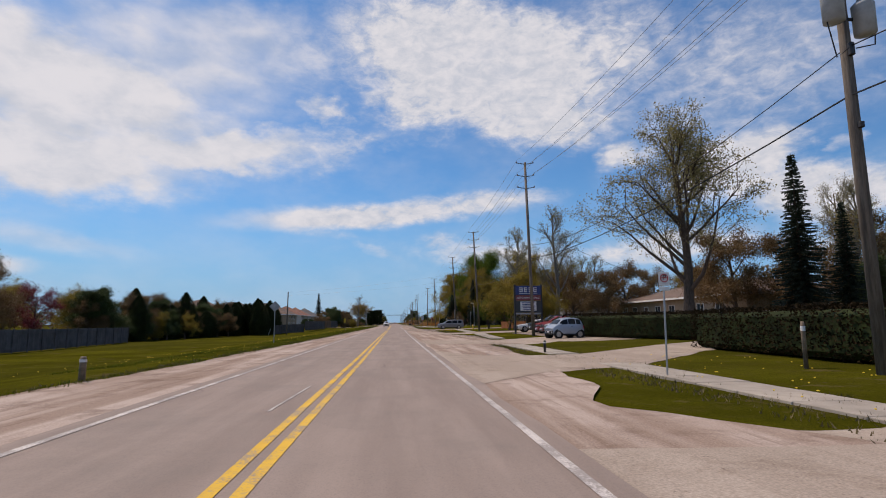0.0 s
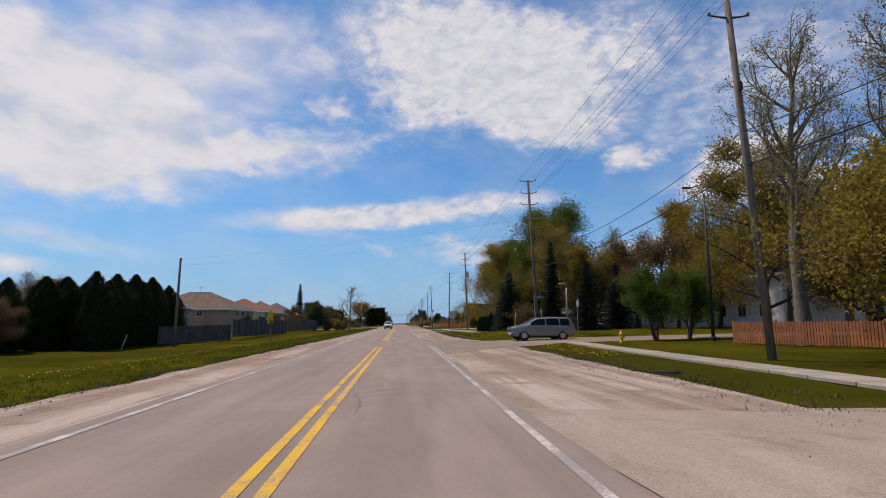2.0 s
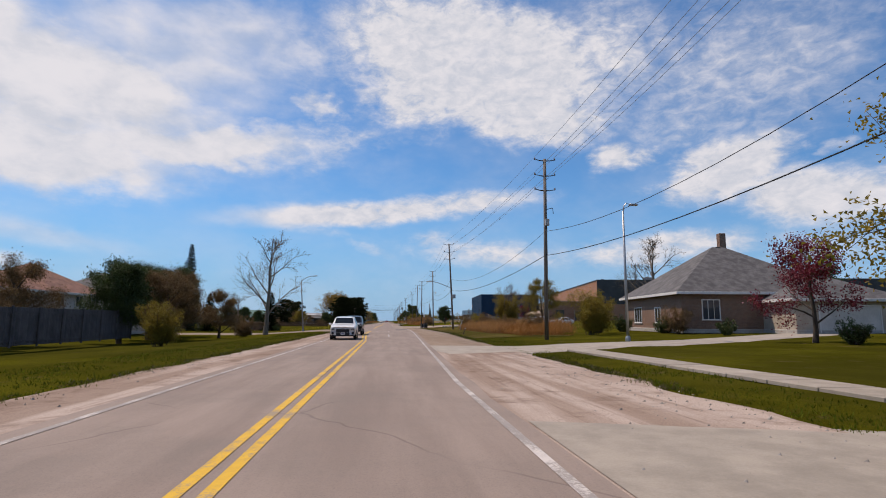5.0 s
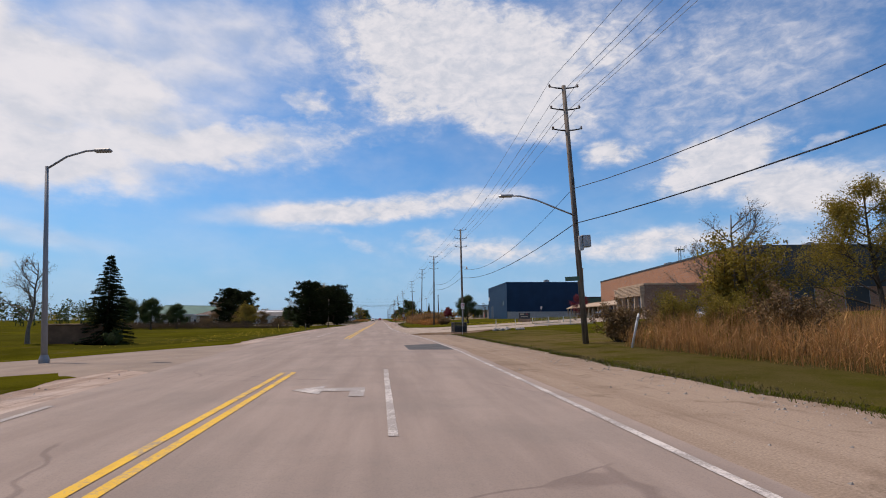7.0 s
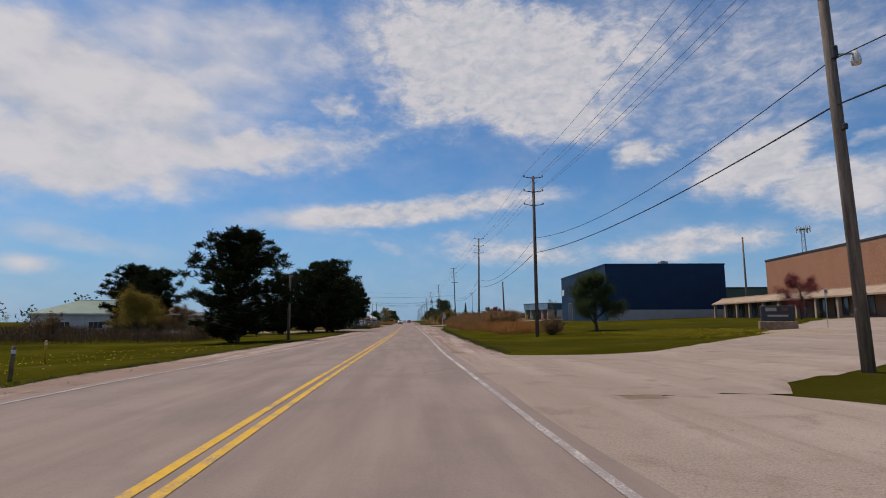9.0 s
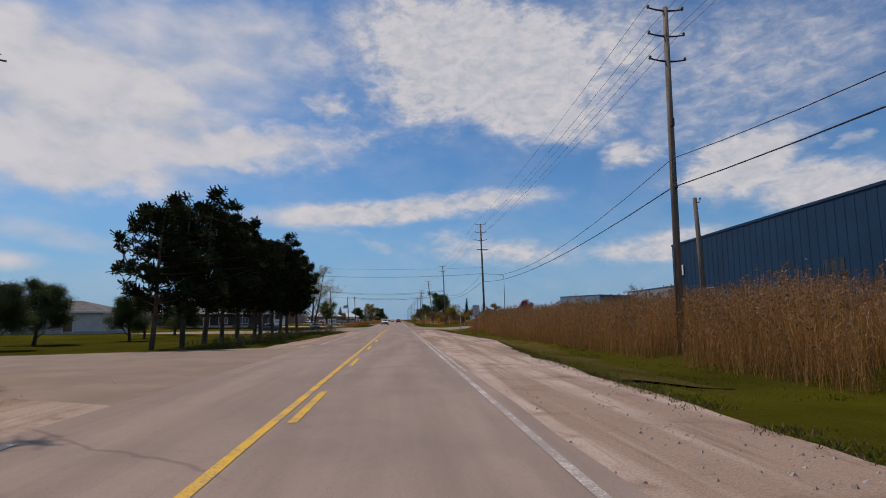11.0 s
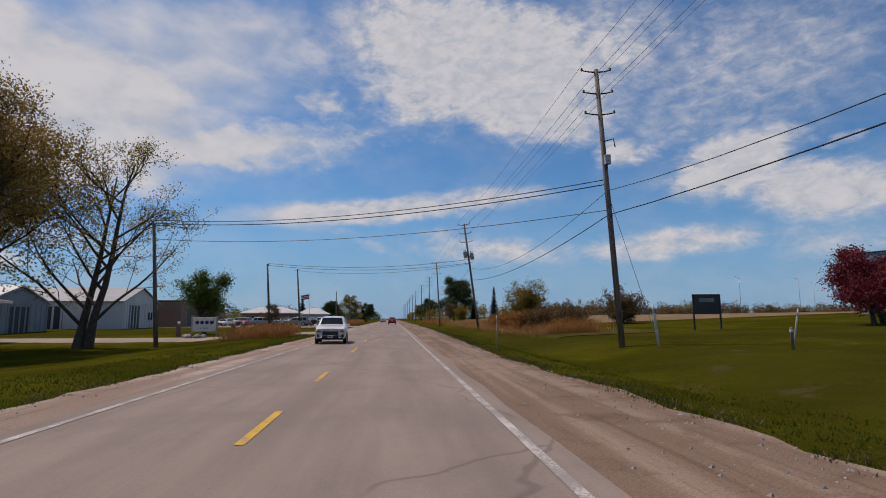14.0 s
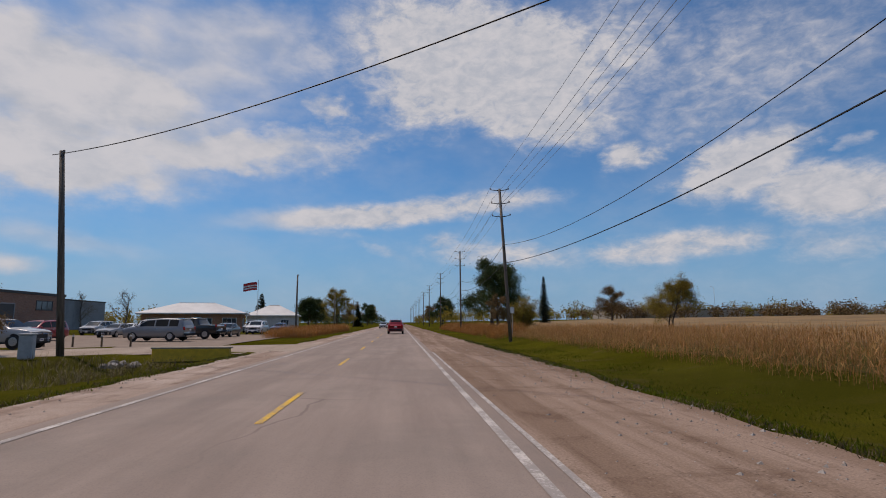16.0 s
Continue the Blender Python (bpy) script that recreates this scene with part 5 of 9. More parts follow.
PLANTS = {  # kind: (builder, label, category)
    "maple_bare": (lambda o: broadleaf(o, 22, 0.42, 0.2, 17, 40, 6.4, 9000, 0.13, "leaf_spring", "pale_bark", lift=0.09, subs=9, twigs=8, cloud=0.25), "tall bare-branched spring tree with few pale leaves", "tree"),
    "maple_big": (lambda o: broadleaf(o, 23, 0.6, 0.2, 22, 46, 10.0, 26000, 0.19, "leaf_spring", "bark", lift=0.10, subs=9, twigs=6, cloud=0.38), "large broad spring tree with thin pale green leaves", "tree"),
    "maple_olive": (lambda o: broadleaf(o, 16, 0.30, 0.16, 18, 58, 6.2, 38000, 0.16, "leaf_olive", "bark", lift=0.03, subs=8, twigs=6, cloud=0.46), "leafing tree with olive yellow spring crown", "tree"),
    "maple_green": (lambda o: broadleaf(o, 18, 0.42, 0.14, 20, 58, 7.4, 62000, 0.2, "leaf_green", "bark", lift=0.03, subs=8, twigs=6, cloud=0.62), "dense fresh green leafy tree", "tree"),
    "willow_brown": (lambda o: broadleaf(o, 17, 0.4, 0.18, 13, 54, 6.6, 34000, 0.15, "leaf_olive", "bark", stems=2, lift=0.06, subs=8, twigs=6, cloud=0.38), "golden brown budding tree with many fine twigs", "tree"),
    "maple_multi": (lambda o: broadleaf(o, 17.0, 0.5, 0.22, 10, 52, 11.0, 84000, 0.19, "leaf_gold", "bark", stems=5, lift=0.09, subs=7, twigs=6, cloud=0.42), "many-stemmed tree with golden olive spring crown", "tree"),
    "ash_open": (lambda o: broadleaf(o, 16, 0.46, 0.12, 9, 52, 8.2, 10000, 0.15, "leaf_olive", "bark", stems=2, lift=0.06, subs=6, twigs=5, cloud=0.28), "open tree with bare limbs and sparse leaf clusters", "tree"),
    "bare_small": (lambda o: broadleaf(o, 12, 0.24, 0.2, 13, 52, 5.0, 1500, 0.1, "leaf_brown", "pale_bark", lift=0.05, subs=8, twigs=7, cloud=0.15), "small leafless tree with fine twigs", "tree"),
    "tree_dark": (lambda o: broadleaf(o, 12, 0.3, 0.10, 17, 62, 5.0, 40000, 0.2, "leaf_dark", "bark", lift=0.02, subs=7, twigs=5, cloud=0.5), "round dark green leafy tree", "tree"),
    "tree_brown": (lambda o: broadleaf(o, 9, 0.25, 0.12, 12, 60, 4.2, 22000, 0.14, "leaf_brown", "bark", lift=0.02, subs=6, twigs=5, cloud=0.36), "brownish budding tree with dense twigs", "tree"),
    "tree_olive_low": (lambda o: broadleaf(o, 9.5, 0.26, 0.12, 13, 62, 4.8, 26000, 0.16, "leaf_olive", "bark", stems=2, lift=0.02, subs=6, twigs=6, cloud=0.38), "spreading olive leafed tree", "tree"),
    "tree_small_green": (lambda o: broadleaf(o, 5.8, 0.12, 0.16, 11, 40, 2.3, 15000, 0.13, "leaf_green", "bark", stems=3, lift=0.02, subs=5, twigs=5, cloud=0.26), "small multi-stemmed green tree", "tree"),
    "tree_crimson": (lambda o: broadleaf(o, 5.2, 0.16, 0.14, 16, 58, 2.9, 22000, 0.15, "leaf_red", "bark", lift=0.0, subs=6, twigs=5, cloud=0.3), "round crimson-leaved ornamental tree", "tree"),
    "tree_maroon": (lambda o: broadleaf(o, 7, 0.15, 0.2, 11, 52, 3.0, 9000, 0.13, "leaf_red", "bark", lift=0.03, subs=5, twigs=5, cloud=0.28), "dark maroon ornamental tree", "tree"),
    "poplar": (lambda o: broadleaf(o, 13, 0.22, 0.1, 18, 34, 3.4, 24000, 0.16, "leaf_olive", "bark", lift=0.10, subs=6, twigs=5, cloud=0.32), "upright leafy tree with a narrow crown", "tree"),
    "spruce_blue": (lambda o: spruce(o, 10, 3.2, "needle_blue", 0.16), "dark blue-green spruce with boughs to the ground", "spruce"),
    "spruce_tall": (lambda o: spruce(o, 15, 2.6, "needle_blue", 0.26), "tall narrow dark spruce", "spruce"),
    "fir_dark": (lambda o: spruce(o, 7.4, 2.2, "needle_dark", 0.18, 0.08), "conical dark green fir", "fir"),
    "pine_round": (lambda o: pine(o, 9.5, 4.2, 0.03, dense=4.4), "broad dark pine with a rounded crown", "pine"),
    "cedar": (lambda o: column(o, 8, 2.2, "cedar_green", 4600, 0.8), "dense dark green cedar", "cedar"),
    "cedar_low": (lambda o: column(o, 2.3, 0.75, "cedar_green", 1500, 1.2), "clipped dark green cedar column", "cedar"),
    "shrub_brown": (lambda o: shrub(o, 1.6, 2.4, "leaf_brown", 9500, 0.11, 30), "brown twiggy roadside shrub", "shrub"),
    "shrub_olive": (lambda o: shrub(o, 2.2, 4.2, "leaf_olive", 17000, 0.13, 34, open_=30), "leafy olive roadside shrub", "shrub"),
    "shrub_green": (lambda o: shrub(o, 1.0, 1.4, "leaf_dark", 4000, 0.10, 20), "rounded dark green garden shrub", "shrub"),
    "shrub_yellow": (lambda o: shrub(o, 0.6, 0.8, "leaf_spring", 1800, 0.07), "small yellow-green garden shrub", "shrub"),
    "shrub_rust": (lambda o: shrub(o, 1.6, 2.1, "reed_rust", 10000, 0.11, 34, open_=58), "rust-brown twiggy shrub along the ditch", "shrub"),
    "shrub_weeping": (lambda o: shrub(o, 1.4, 3.4, "leaf_brown", 6000, 0.13, 22), "weeping reddish brown garden shrub", "shrub"),
}
PLANTED = {}


def plant(kind, x, y, s=1.0, rz=None, sz=None, dz=0.0, label="", group=""):
    build, lab, cat = PLANTS[kind]
    rz = rng.uniform(0, 360) if rz is None else rz
    at = pose(x, y, height(x, y) + dz - 0.03, 0, 0, rz)
    if kind not in PLANTED:
        ob = thing(cat, x, y, 0, 0, lab, cat)
        build(ob)
        ob.matrix_basis = at
        PLANTED[kind] = ob
    else:
        ob = copy_thing(PLANTED[kind], at)
    ob.scale = (s, s, sz or s)
    ob["group"] = group or ("plants " + kind.replace("_", " "))
    ob["label"] = label or lab
    return ob


def hedge(x0, y0, x1, y1, w, h, label, mat="hedge_green", n_per=620):
    """A clipped hedge: a dark core under a close skin of small leaves."""
    a, b = Vector((x0, y0, 0)), Vector((x1, y1, 0))
    L = (b - a).length
    ang = math.degrees(math.atan2(y1 - y0, x1 - x0))
    c = (a + b) / 2
    ob = thing("hedge", c.x, c.y, height(c.x, c.y), ang, label, "hedge")
    part("core", Shape().box((0, 0, h * 0.46), (L - 0.2, w - 0.25, h * 0.9), 0.2), "cedar_green", ob)
    s = Shape()
    for i in range(int(n_per * L)):
        u, v, t = rng.uniform(-L / 2, L / 2), rng.uniform(-w / 2, w / 2), rng.uniform(0.0, h)
        k = rng.random()
        bump = 0.10 * noise.noise(Vector((u * 0.9, t * 1.2, 4.0)))
        if k < 0.36:
            v = -w / 2 - bump + rng.uniform(-0.05, 0.12)
        elif k < 0.56:
            v = w / 2 + rng.uniform(-0.1, 0.05)
        elif k < 0.9:
            t = h + bump + rng.uniform(-0.14, 0.05)
        else:
            u = math.copysign(L / 2, u) + rng.uniform(-0.08, 0.08)
        leaf(s, (u, v, t), 0.11)
    part("leaves", s, mat, ob)
    return ob


def woods(x0, x1, y0, y1, h, n, mat, label, gap=0.0):
    """A far belt of trees as one mass of clumps with an uneven top."""
    s = Shape()
    for i in range(n):
        x, y = rng.uniform(x0, x1), rng.uniform(y0, y1)
        top = h * (0.55 + 0.6 * abs(noise.noise(Vector((x * 0.045, y * 0.03, h)))) + 0.25 * rng.random())
        r = rng.uniform(1.6, 3.4)
        z = height(max(-80, min(x, 80)), 560)
        s.tube([(x, y, z - 0.3), (x, y, z + top * 0.6)], [0.14, 0.05], 4, cap=False)
        for k in range(130):
            d = Vector((rng.gauss(0, 1), rng.gauss(0, 1), rng.gauss(0, 1))).normalized() * (rng.random() ** 0.5)
            leaf(s, (x + d.x * r * 1.15, y + d.y * r * 1.15, max(z, z + top * 0.52 + d.z * top * 0.5)), 0.72)
    solo("trees", s, mat, label, "trees", "stuff")


# ---- reeds and grass ----
def reeds(name, label, area, density, h, mat, plume="reed_plume"):
    """A stand of tall dry reeds; area: list of (x0, x1, y0, y1)."""
    s, p = Shape(), Shape()
    for x0, x1, y0, y1 in area:
        for i in range(int((x1 - x0) * (y1 - y0) * density)):
            x, y = rng.uniform(x0, x1), rng.uniform(y0, y1)
            clump = noise.noise(Vector((x * 0.45, y * 0.3, 9.0)))
            if clump < -0.35:
                continue
            edge = min(1.0, 0.62 + (x - x0) * 0.28)
            hh = h * rng.uniform(0.62, 1.1) * (1 + 0.28 * clump) * edge
            z = height(x, y) - 0.06
            a = rng.uniform(0, 6.283)
            lx, ly = rng.gauss(0, 0.12) * hh, rng.gauss(0, 0.12) * hh
            wx, wy = math.cos(a) * 0.0075, math.sin(a) * 0.0075
            k = len(s.v)
            s.v += [(x - wx, y - wy, z), (x + wx, y + wy, z), (x + lx + wx * 0.4, y + ly + wy * 0.4, z + hh), (x + lx - wx * 0.4, y + ly - wy * 0.4, z + hh)]
            s.f.append((k, k + 1, k + 2, k + 3))
            for q in range(2 if h < 1.5 else 1):
                t = rng.uniform(0.25, 0.85)
                b = Vector((x + lx * t, y + ly * t, z + hh * t))
                d = Vector((rng.gauss(0, 1), rng.gauss(0, 1), rng.uniform(0.2, 1.2))).normalized() * rng.uniform(0.25, 0.6)
                w = Vector((-d.y, d.x, 0)).normalized() * 0.010
                k = len(s.v)
                s.v += [tuple(b - w), tuple(b + w), tuple(b + d)]
                s.f.append((k, k + 1, k + 2))
            if h > 1.5 and rng.random() < 0.4:
                for q in range(3):
                    leaf(p, (x + lx + rng.gauss(0, 0.03), y + ly + rng.gauss(0, 0.03), z + hh - 0.1 + rng.gauss(0, 0.10)), 0.10)
    ob = solo(name, s, mat, label, "reeds", "stuff")
    if p.v:
        part("plumes", p, plume, ob)


def turf_blades(lo, hi, y0, y1, density, h, mat, label):
    s = Shape()
    n = int((y1 - y0) * density)
    for i in range(n):
        y = rng.uniform(y0, y1)
        a, b = lo(y), hi(y)
        x = a + (b - a) * rng.random() ** 1.3
        if noise.noise(Vector((x * 0.6, y * 0.6, 5.0))) < -0.2:
            continue
        z = height(x, y) - 0.06
        for q in range(4):
            ang = rng.uniform(0, 6.283)
            px, py = x + rng.gauss(0, 0.10), y + rng.gauss(0, 0.10)
            wx, wy = math.cos(ang) * 0.018, math.sin(ang) * 0.018
            hh = h * rng.uniform(0.4, 1.2)
            k = len(s.v)
            s.v += [(px - wx, py - wy, z), (px + wx, py + wy, z), (px + rng.gauss(0, 0.4) * hh, py + rng.gauss(0, 0.4) * hh, z + hh)]
            s.f.append((k, k + 1, k + 2))
    solo("grass", s, mat, label, "grass", "stuff")

# ---- vehicles ----
# stations along the length: (x, bottom, belt, top, half width at the belt, half width at the top)
FORMS = {
    "minivan": dict(L=5.1, W=1.0, H=1.75, st=[(-2.5, .32, .84, .88, .88, .80), (-2.4, .25, .94, .98, .96, .87), (-1.95, .24, 1.03, 1.07, .99, .89), (-1.5, .24, 1.07, 1.13, 1.0, .87), (-.55, .24, 1.08, 1.67, 1.0, .75), (.6, .24, 1.06, 1.75, 1.0, .76),
                                              (1.8, .24, 1.06, 1.73, 1.0, .76), (2.25, .28, 1.06, 1.66, .98, .72), (2.46, .34, 1.0, 1.12, .93, .8), (2.52, .40, .8, .84, .88, .8)], wheels=(-1.62, 1.45), r=.345, glass=(3, 7)),
    "suv": dict(L=4.6, W=.95, H=1.68, st=[(-2.28, .36, .82, .86, .82, .74), (-2.18, .28, .93, .98, .90, .82), (-1.6, .26, 1.03, 1.07, .94, .85), (-1.0, .28, 1.06, 1.12, .95, .82), (-.3, .28, 1.07, 1.60, .95, .70), (.6, .28, 1.07, 1.68, .95, .71),
                                         (1.6, .28, 1.08, 1.63, .95, .70), (2.05, .32, 1.08, 1.42, .92, .70), (2.25, .38, 1.0, 1.08, .88, .76), (2.3, .42, .8, .84, .82, .76)], wheels=(-1.4, 1.33), r=.365, glass=(3, 7)),
    "sedan": dict(L=4.6, W=.9, H=1.45, st=[(-2.28, .34, .66, .69, .78, .70), (-2.18, .25, .75, .79, .86, .78), (-1.5, .22, .86, .89, .89, .8), (-.85, .22, .92, .96, .9, .78), (-.1, .22, .93, 1.36, .9, .64), (.6, .22, .93, 1.45, .9, .66),
                                           (1.2, .22, .94, 1.38, .9, .64), (1.75, .24, .95, 1.02, .89, .74), (2.2, .32, .9, .94, .85, .76), (2.3, .38, .7, .74, .8, .74)], wheels=(-1.4, 1.35), r=.32, glass=(3, 7)),
    "pickup": dict(L=5.6, W=.98, H=1.85, st=[(-2.75, .44, .96, 1.0, .9, .84), (-2.65, .36, 1.07, 1.11, .96, .89), (-1.9, .36, 1.14, 1.18, .98, .9), (-1.2, .36, 1.16, 1.2, .98, .86), (-.6, .36, 1.17, 1.78, .98, .76), (.3, .36, 1.17, 1.85, .98, .77),
                                            (1.0, .36, 1.17, 1.8, .98, .76), (1.15, .36, 1.15, 1.19, .98, .92), (2.7, .42, 1.15, 1.18, .96, .92), (2.78, .5, 1.0, 1.02, .9, .86)], wheels=(-1.75, 1.75), r=.39, glass=(3, 6)),
    "micro": dict(L=2.7, W=.78, H=1.54, st=[(-1.33, .38, .6, .62, .62, .58), (-1.26, .28, .84, .88, .72, .66), (-.95, .24, .96, 1.0, .77, .66), (-.45, .24, 1.0, 1.42, .78, .6), (.15, .24, 1.0, 1.54, .78, .62), (.85, .24, 1.0, 1.5, .78, .6),
                                           (1.2, .3, 1.0, 1.3, .75, .6), (1.3, .36, .85, .9, .7, .62), (1.33, .42, .7, .73, .66, .6)], wheels=(-.9, .93), r=.3, glass=(2, 6)),
}


def car(form, paint_name, x, y, rz, label, category, z=None, group="", plate=True):
    """A vehicle with its nose along -x of its own frame: body, windows, wheels, lamps, grille, mirrors."""
    F = FORMS[form]
    st, W = F["st"], F["W"]
    ob = thing(form if form in ("minivan", "suv", "pickup") else "car", x, y, (height(x, y) if z is None else z) + 0.005, rz, label, category, group)
    if form == "suv":
        ob.name = "sport_utility_car"
    xs = [q[0] for q in st]

    def at(x):
        """The section at x, rounded along the length."""
        out = []
        for c in range(1, 6):
            v = sum(lerp(x + d, xs, [q[c] for q in st]) for d in (-.10, -.05, 0, .05, .10)) / 5
            out.append(v)
        return out

    def half(x):
        lo, belt, top, hb, ht = at(x)
        up = top - belt
        return [(hb * .80, lo), (hb * .94, lo + .05), (hb * .985, lo + .16), (hb, lo + (belt - lo) * .5), (hb * .992, lo + (belt - lo) * .8), (hb * .965, belt),
                (ht * 1.02, belt + up * .86), (ht * .97, belt + up * .95), (ht * .84, top), (ht * .5, top + .018), (ht * .16, top + .024)]
    body, n = Shape(), 44
    ends = [xs[0] + (xs[-1] - xs[0]) * i / n for i in range(n + 1)]
    for x_ in ends:
        h = half(x_)
        body.v += [(x_, p_, q_) for p_, q_ in h] + [(x_, -p_, q_) for p_, q_ in reversed(h)]
    ring = 22
    for i in range(n):
        for k in range(ring):
            a, b = i * ring + k, i * ring + (k + 1) % ring
            body.f.append((a, b, b + ring, a + ring))
    body.f += [tuple(range(ring)), tuple(range(n * ring, (n + 1) * ring))[::-1]]
    part("body", body, "paint_" + paint_name, ob, smooth=True)
    g0, g1 = F["glass"]

    def patch(nm, grid):
        s = Shape()
        w = len(grid[0])
        for row in grid:
            s.v += row
        for i in range(len(grid) - 1):
            for k in range(w - 1):
                q = i * w + k
                s.f.append((q, q + 1, q + w + 1, q + w))
        part(nm, s, "car_glass", ob, smooth=True)

    def across(x0, x1, lift, steps=8):
        grid = []
        for i in range(steps + 1):
            x_ = x0 + (x1 - x0) * i / steps
            lo, belt, top, hb, ht = at(x_)
            grid.append([(x_ + lift[0], ht * f, top + .02 - .02 * abs(f) + lift[1]) for f in (-.86, -.6, -.3, 0, .3, .6, .86)])
        return grid
    xa, xb = st[g0][0], st[g0 + 1][0]
    patch("windscreen", across(xa + (xb - xa) * .06, xa + (xb - xa) * .92, (-.012, .014)))
    ya, yb = st[g1 - 1][0], st[g1][0]
    patch("rear_window", across(ya + (yb - ya) * .15, yb, (.014, .012)))
    span = yb - xb
    cuts = [(xa + (xb - xa) * .45, xb + span * .22), (xb + span * .26, xb + span * .62), (xb + span * .66, ya + (yb - ya) * .5)]
    for sgn in (1, -1):
        for c0, c1 in cuts:
            grid = []
            for i in range(6):
                x_ = c0 + (c1 - c0) * i / 5
                lo, belt, top, hb, ht = at(x_)
                grid.append([(x_, sgn * (hb * .965 + (ht * 1.02 - hb * .965) * f + .010), belt + (top - belt) * .86 * f + .004) for f in (.10, .35, .65, .97)])
            patch("side_window", grid)
    r = F["r"]
    for wx in F["wheels"]:
        for sgn in (1, -1):
            y0 = sgn * (W - .10)
            part("wheel_arch", Shape().lathe((wx, sgn * (W - .035) - .02, r), [(r + .075, 0), (r + .075, .045), (r + .06, .05)], 20, "y"), "rubber", ob)
            w = part("wheel", Shape().lathe((wx, y0 - .11, r), [(r * .72, 0), (r * .96, .01), (r, .05), (r, .17), (r * .96, .215), (r * .7, .22)], 20, "y"), "rubber", ob, smooth=True)
            rim = Shape().lathe((wx, y0 + sgn * .085, r), [(r * .66, -.03), (r * .68, .03), (r * .6, .035), (.05, .03)], 16, "y")
            for k in range(5):
                t = 2 * math.pi * k / 5
                rim.box((wx + math.cos(t) * r * .36, y0 + sgn * .115, r + math.sin(t) * r * .36), (.05, .03, .05))
            part("rim", rim, "alloy", w)
    fx, lo, belt, top, hb, ht = st[1]
    for sgn in (1, -1):
        part("headlight", Shape().box((st[0][0] + .065, sgn * st[0][4] * .80, st[0][2] - .055), (.20, st[0][4] * .44, .12), .045, sgn * 26), "headlight_glass", ob, "clear headlight")
        part("fog_lamp", Shape().box((st[0][0] + .02, sgn * st[0][4] * .80, st[0][1] + .13), (.08, .16, .09), .02), "lamp_glass", ob)
        bx = st[-2]
        part("tail_light", Shape().box((bx[0] + .005, sgn * bx[4] * .86, bx[2] - .06), (.14, .2, .3), .04), "tail_red", ob, "red tail light")
        part("mirror", Shape().box((st[g0][0] + .22, sgn * (W + .09), st[g0][2] + .06), (.11, .2, .14), .04), "paint_" + paint_name, ob)
        part("door_handle", Shape().box((.25, sgn * (W * .985 + .012), st[4][2] - .13), (.17, .03, .035), .012), "chrome", ob)
        part("side_sill", Shape().box((0, sgn * W * .95, lo + .0), (F["L"] * .5, .06, .1), .03), "rubber", ob)
    nose = st[0][0]
    low, mid, hi = st[0][1], (st[0][1] + st[0][2]) / 2, st[0][2]
    tall = .24 if form in ("suv", "pickup") else .17
    g = part("grille", Shape().box((nose + .0, 0, hi - .06 - tall / 2), (.06, hb * 1.05, tall), .035), "sign_black", ob, "black mesh grille")
    for k in range(4):
        part("grille_bar", Shape().box((nose - .032, 0, hi - .06 - tall * (.2 + .2 * k)), (.012, hb * .98, .012), .004), "dark_steel", g)
    part("grille_trim", Shape().box((nose - .012, 0, hi - .03), (.04, hb * 1.08, .028), .01), "chrome", ob)
    part("badge", Shape().lathe((nose - .04, 0, hi - .02), [(.05, 0), (.06, .012), (.03, .02)], 12, "x"), "chrome", ob)
    for sgn in (1, -1):
        part("corner_intake", Shape().box((nose + .03, sgn * hb * .74, low + .12), (.10, hb * .30, .20), .05, sgn * 18), "sign_black", ob)
        part("wiper", Shape().tube([(st[g0][0] + .02, sgn * .1, st[g0][3] + .04), (st[g0][0] + .16, sgn * .1 + .45, st[g0][3] + .14)], .012, 5), "rubber", ob)
        part("roof_rail", Shape().tube([(st[g0 + 1][0] + .15, sgn * st[g0 + 1][5] * .82, st[g0 + 1][3] + .03), (.6, sgn * st[5][5] * .82, st[5][3] + .055), (st[g1 - 1][0] - .1, sgn * st[g1 - 1][5] * .82, st[g1 - 1][3] + .03)], .018, 6), "dark_steel", ob)
    part("lower_lip", Shape().box((nose + .06, 0, low - .05), (.16, hb * 1.72, .12), .04), "rubber", ob, "black lower bumper lip")
    part("lower_grille", Shape().box((nose - .0, 0, low + .07), (.07, hb * 1.1, .16), .04), "sign_black", ob)
    part("rear_bumper", Shape().box((st[-1][0] - .02, 0, st[-1][1] + .08), (.14, hb * 1.7, .18), .05), "rubber", ob)
    if plate:
        part("number_plate", Shape().box((st[0][0] - .035, 0, lo + .17), (.015, .3, .15), .004), "white_plastic", ob, "plain pale plate with a bar")
        part("plate_bar", Shape().box((st[0][0] - .045, 0, lo + .17), (.008, .22, .05)), "sign_blue", ob)
        part("number_plate", Shape().box((st[-1][0] + .04, 0, .85), (.015, .3, .15), .004), "white_plastic", ob)
    return ob

# ---- builders: houses, sheds, fences, signs ----
def text_part(words, size, parent, loc, rot, mat, name="lettering", depth=0.006):
    cu = bpy.data.curves.new(name, "FONT")
    cu.body, cu.size, cu.align_x, cu.align_y, cu.extrude = words, size, "CENTER", "CENTER", depth
    tmp = bpy.data.objects.new(name, cu)
    scene.collection.objects.link(tmp)
    bpy.context.view_layer.update()
    me = bpy.data.meshes.new_from_object(tmp.evaluated_get(bpy.context.evaluated_depsgraph_get()))
    bpy.data.objects.remove(tmp)
    me.materials.clear()
    me.materials.append(MATS[mat])
    ob = new(name, me)
    ob.parent = parent
    ob.matrix_basis = pose(*loc, *rot)
    return ob


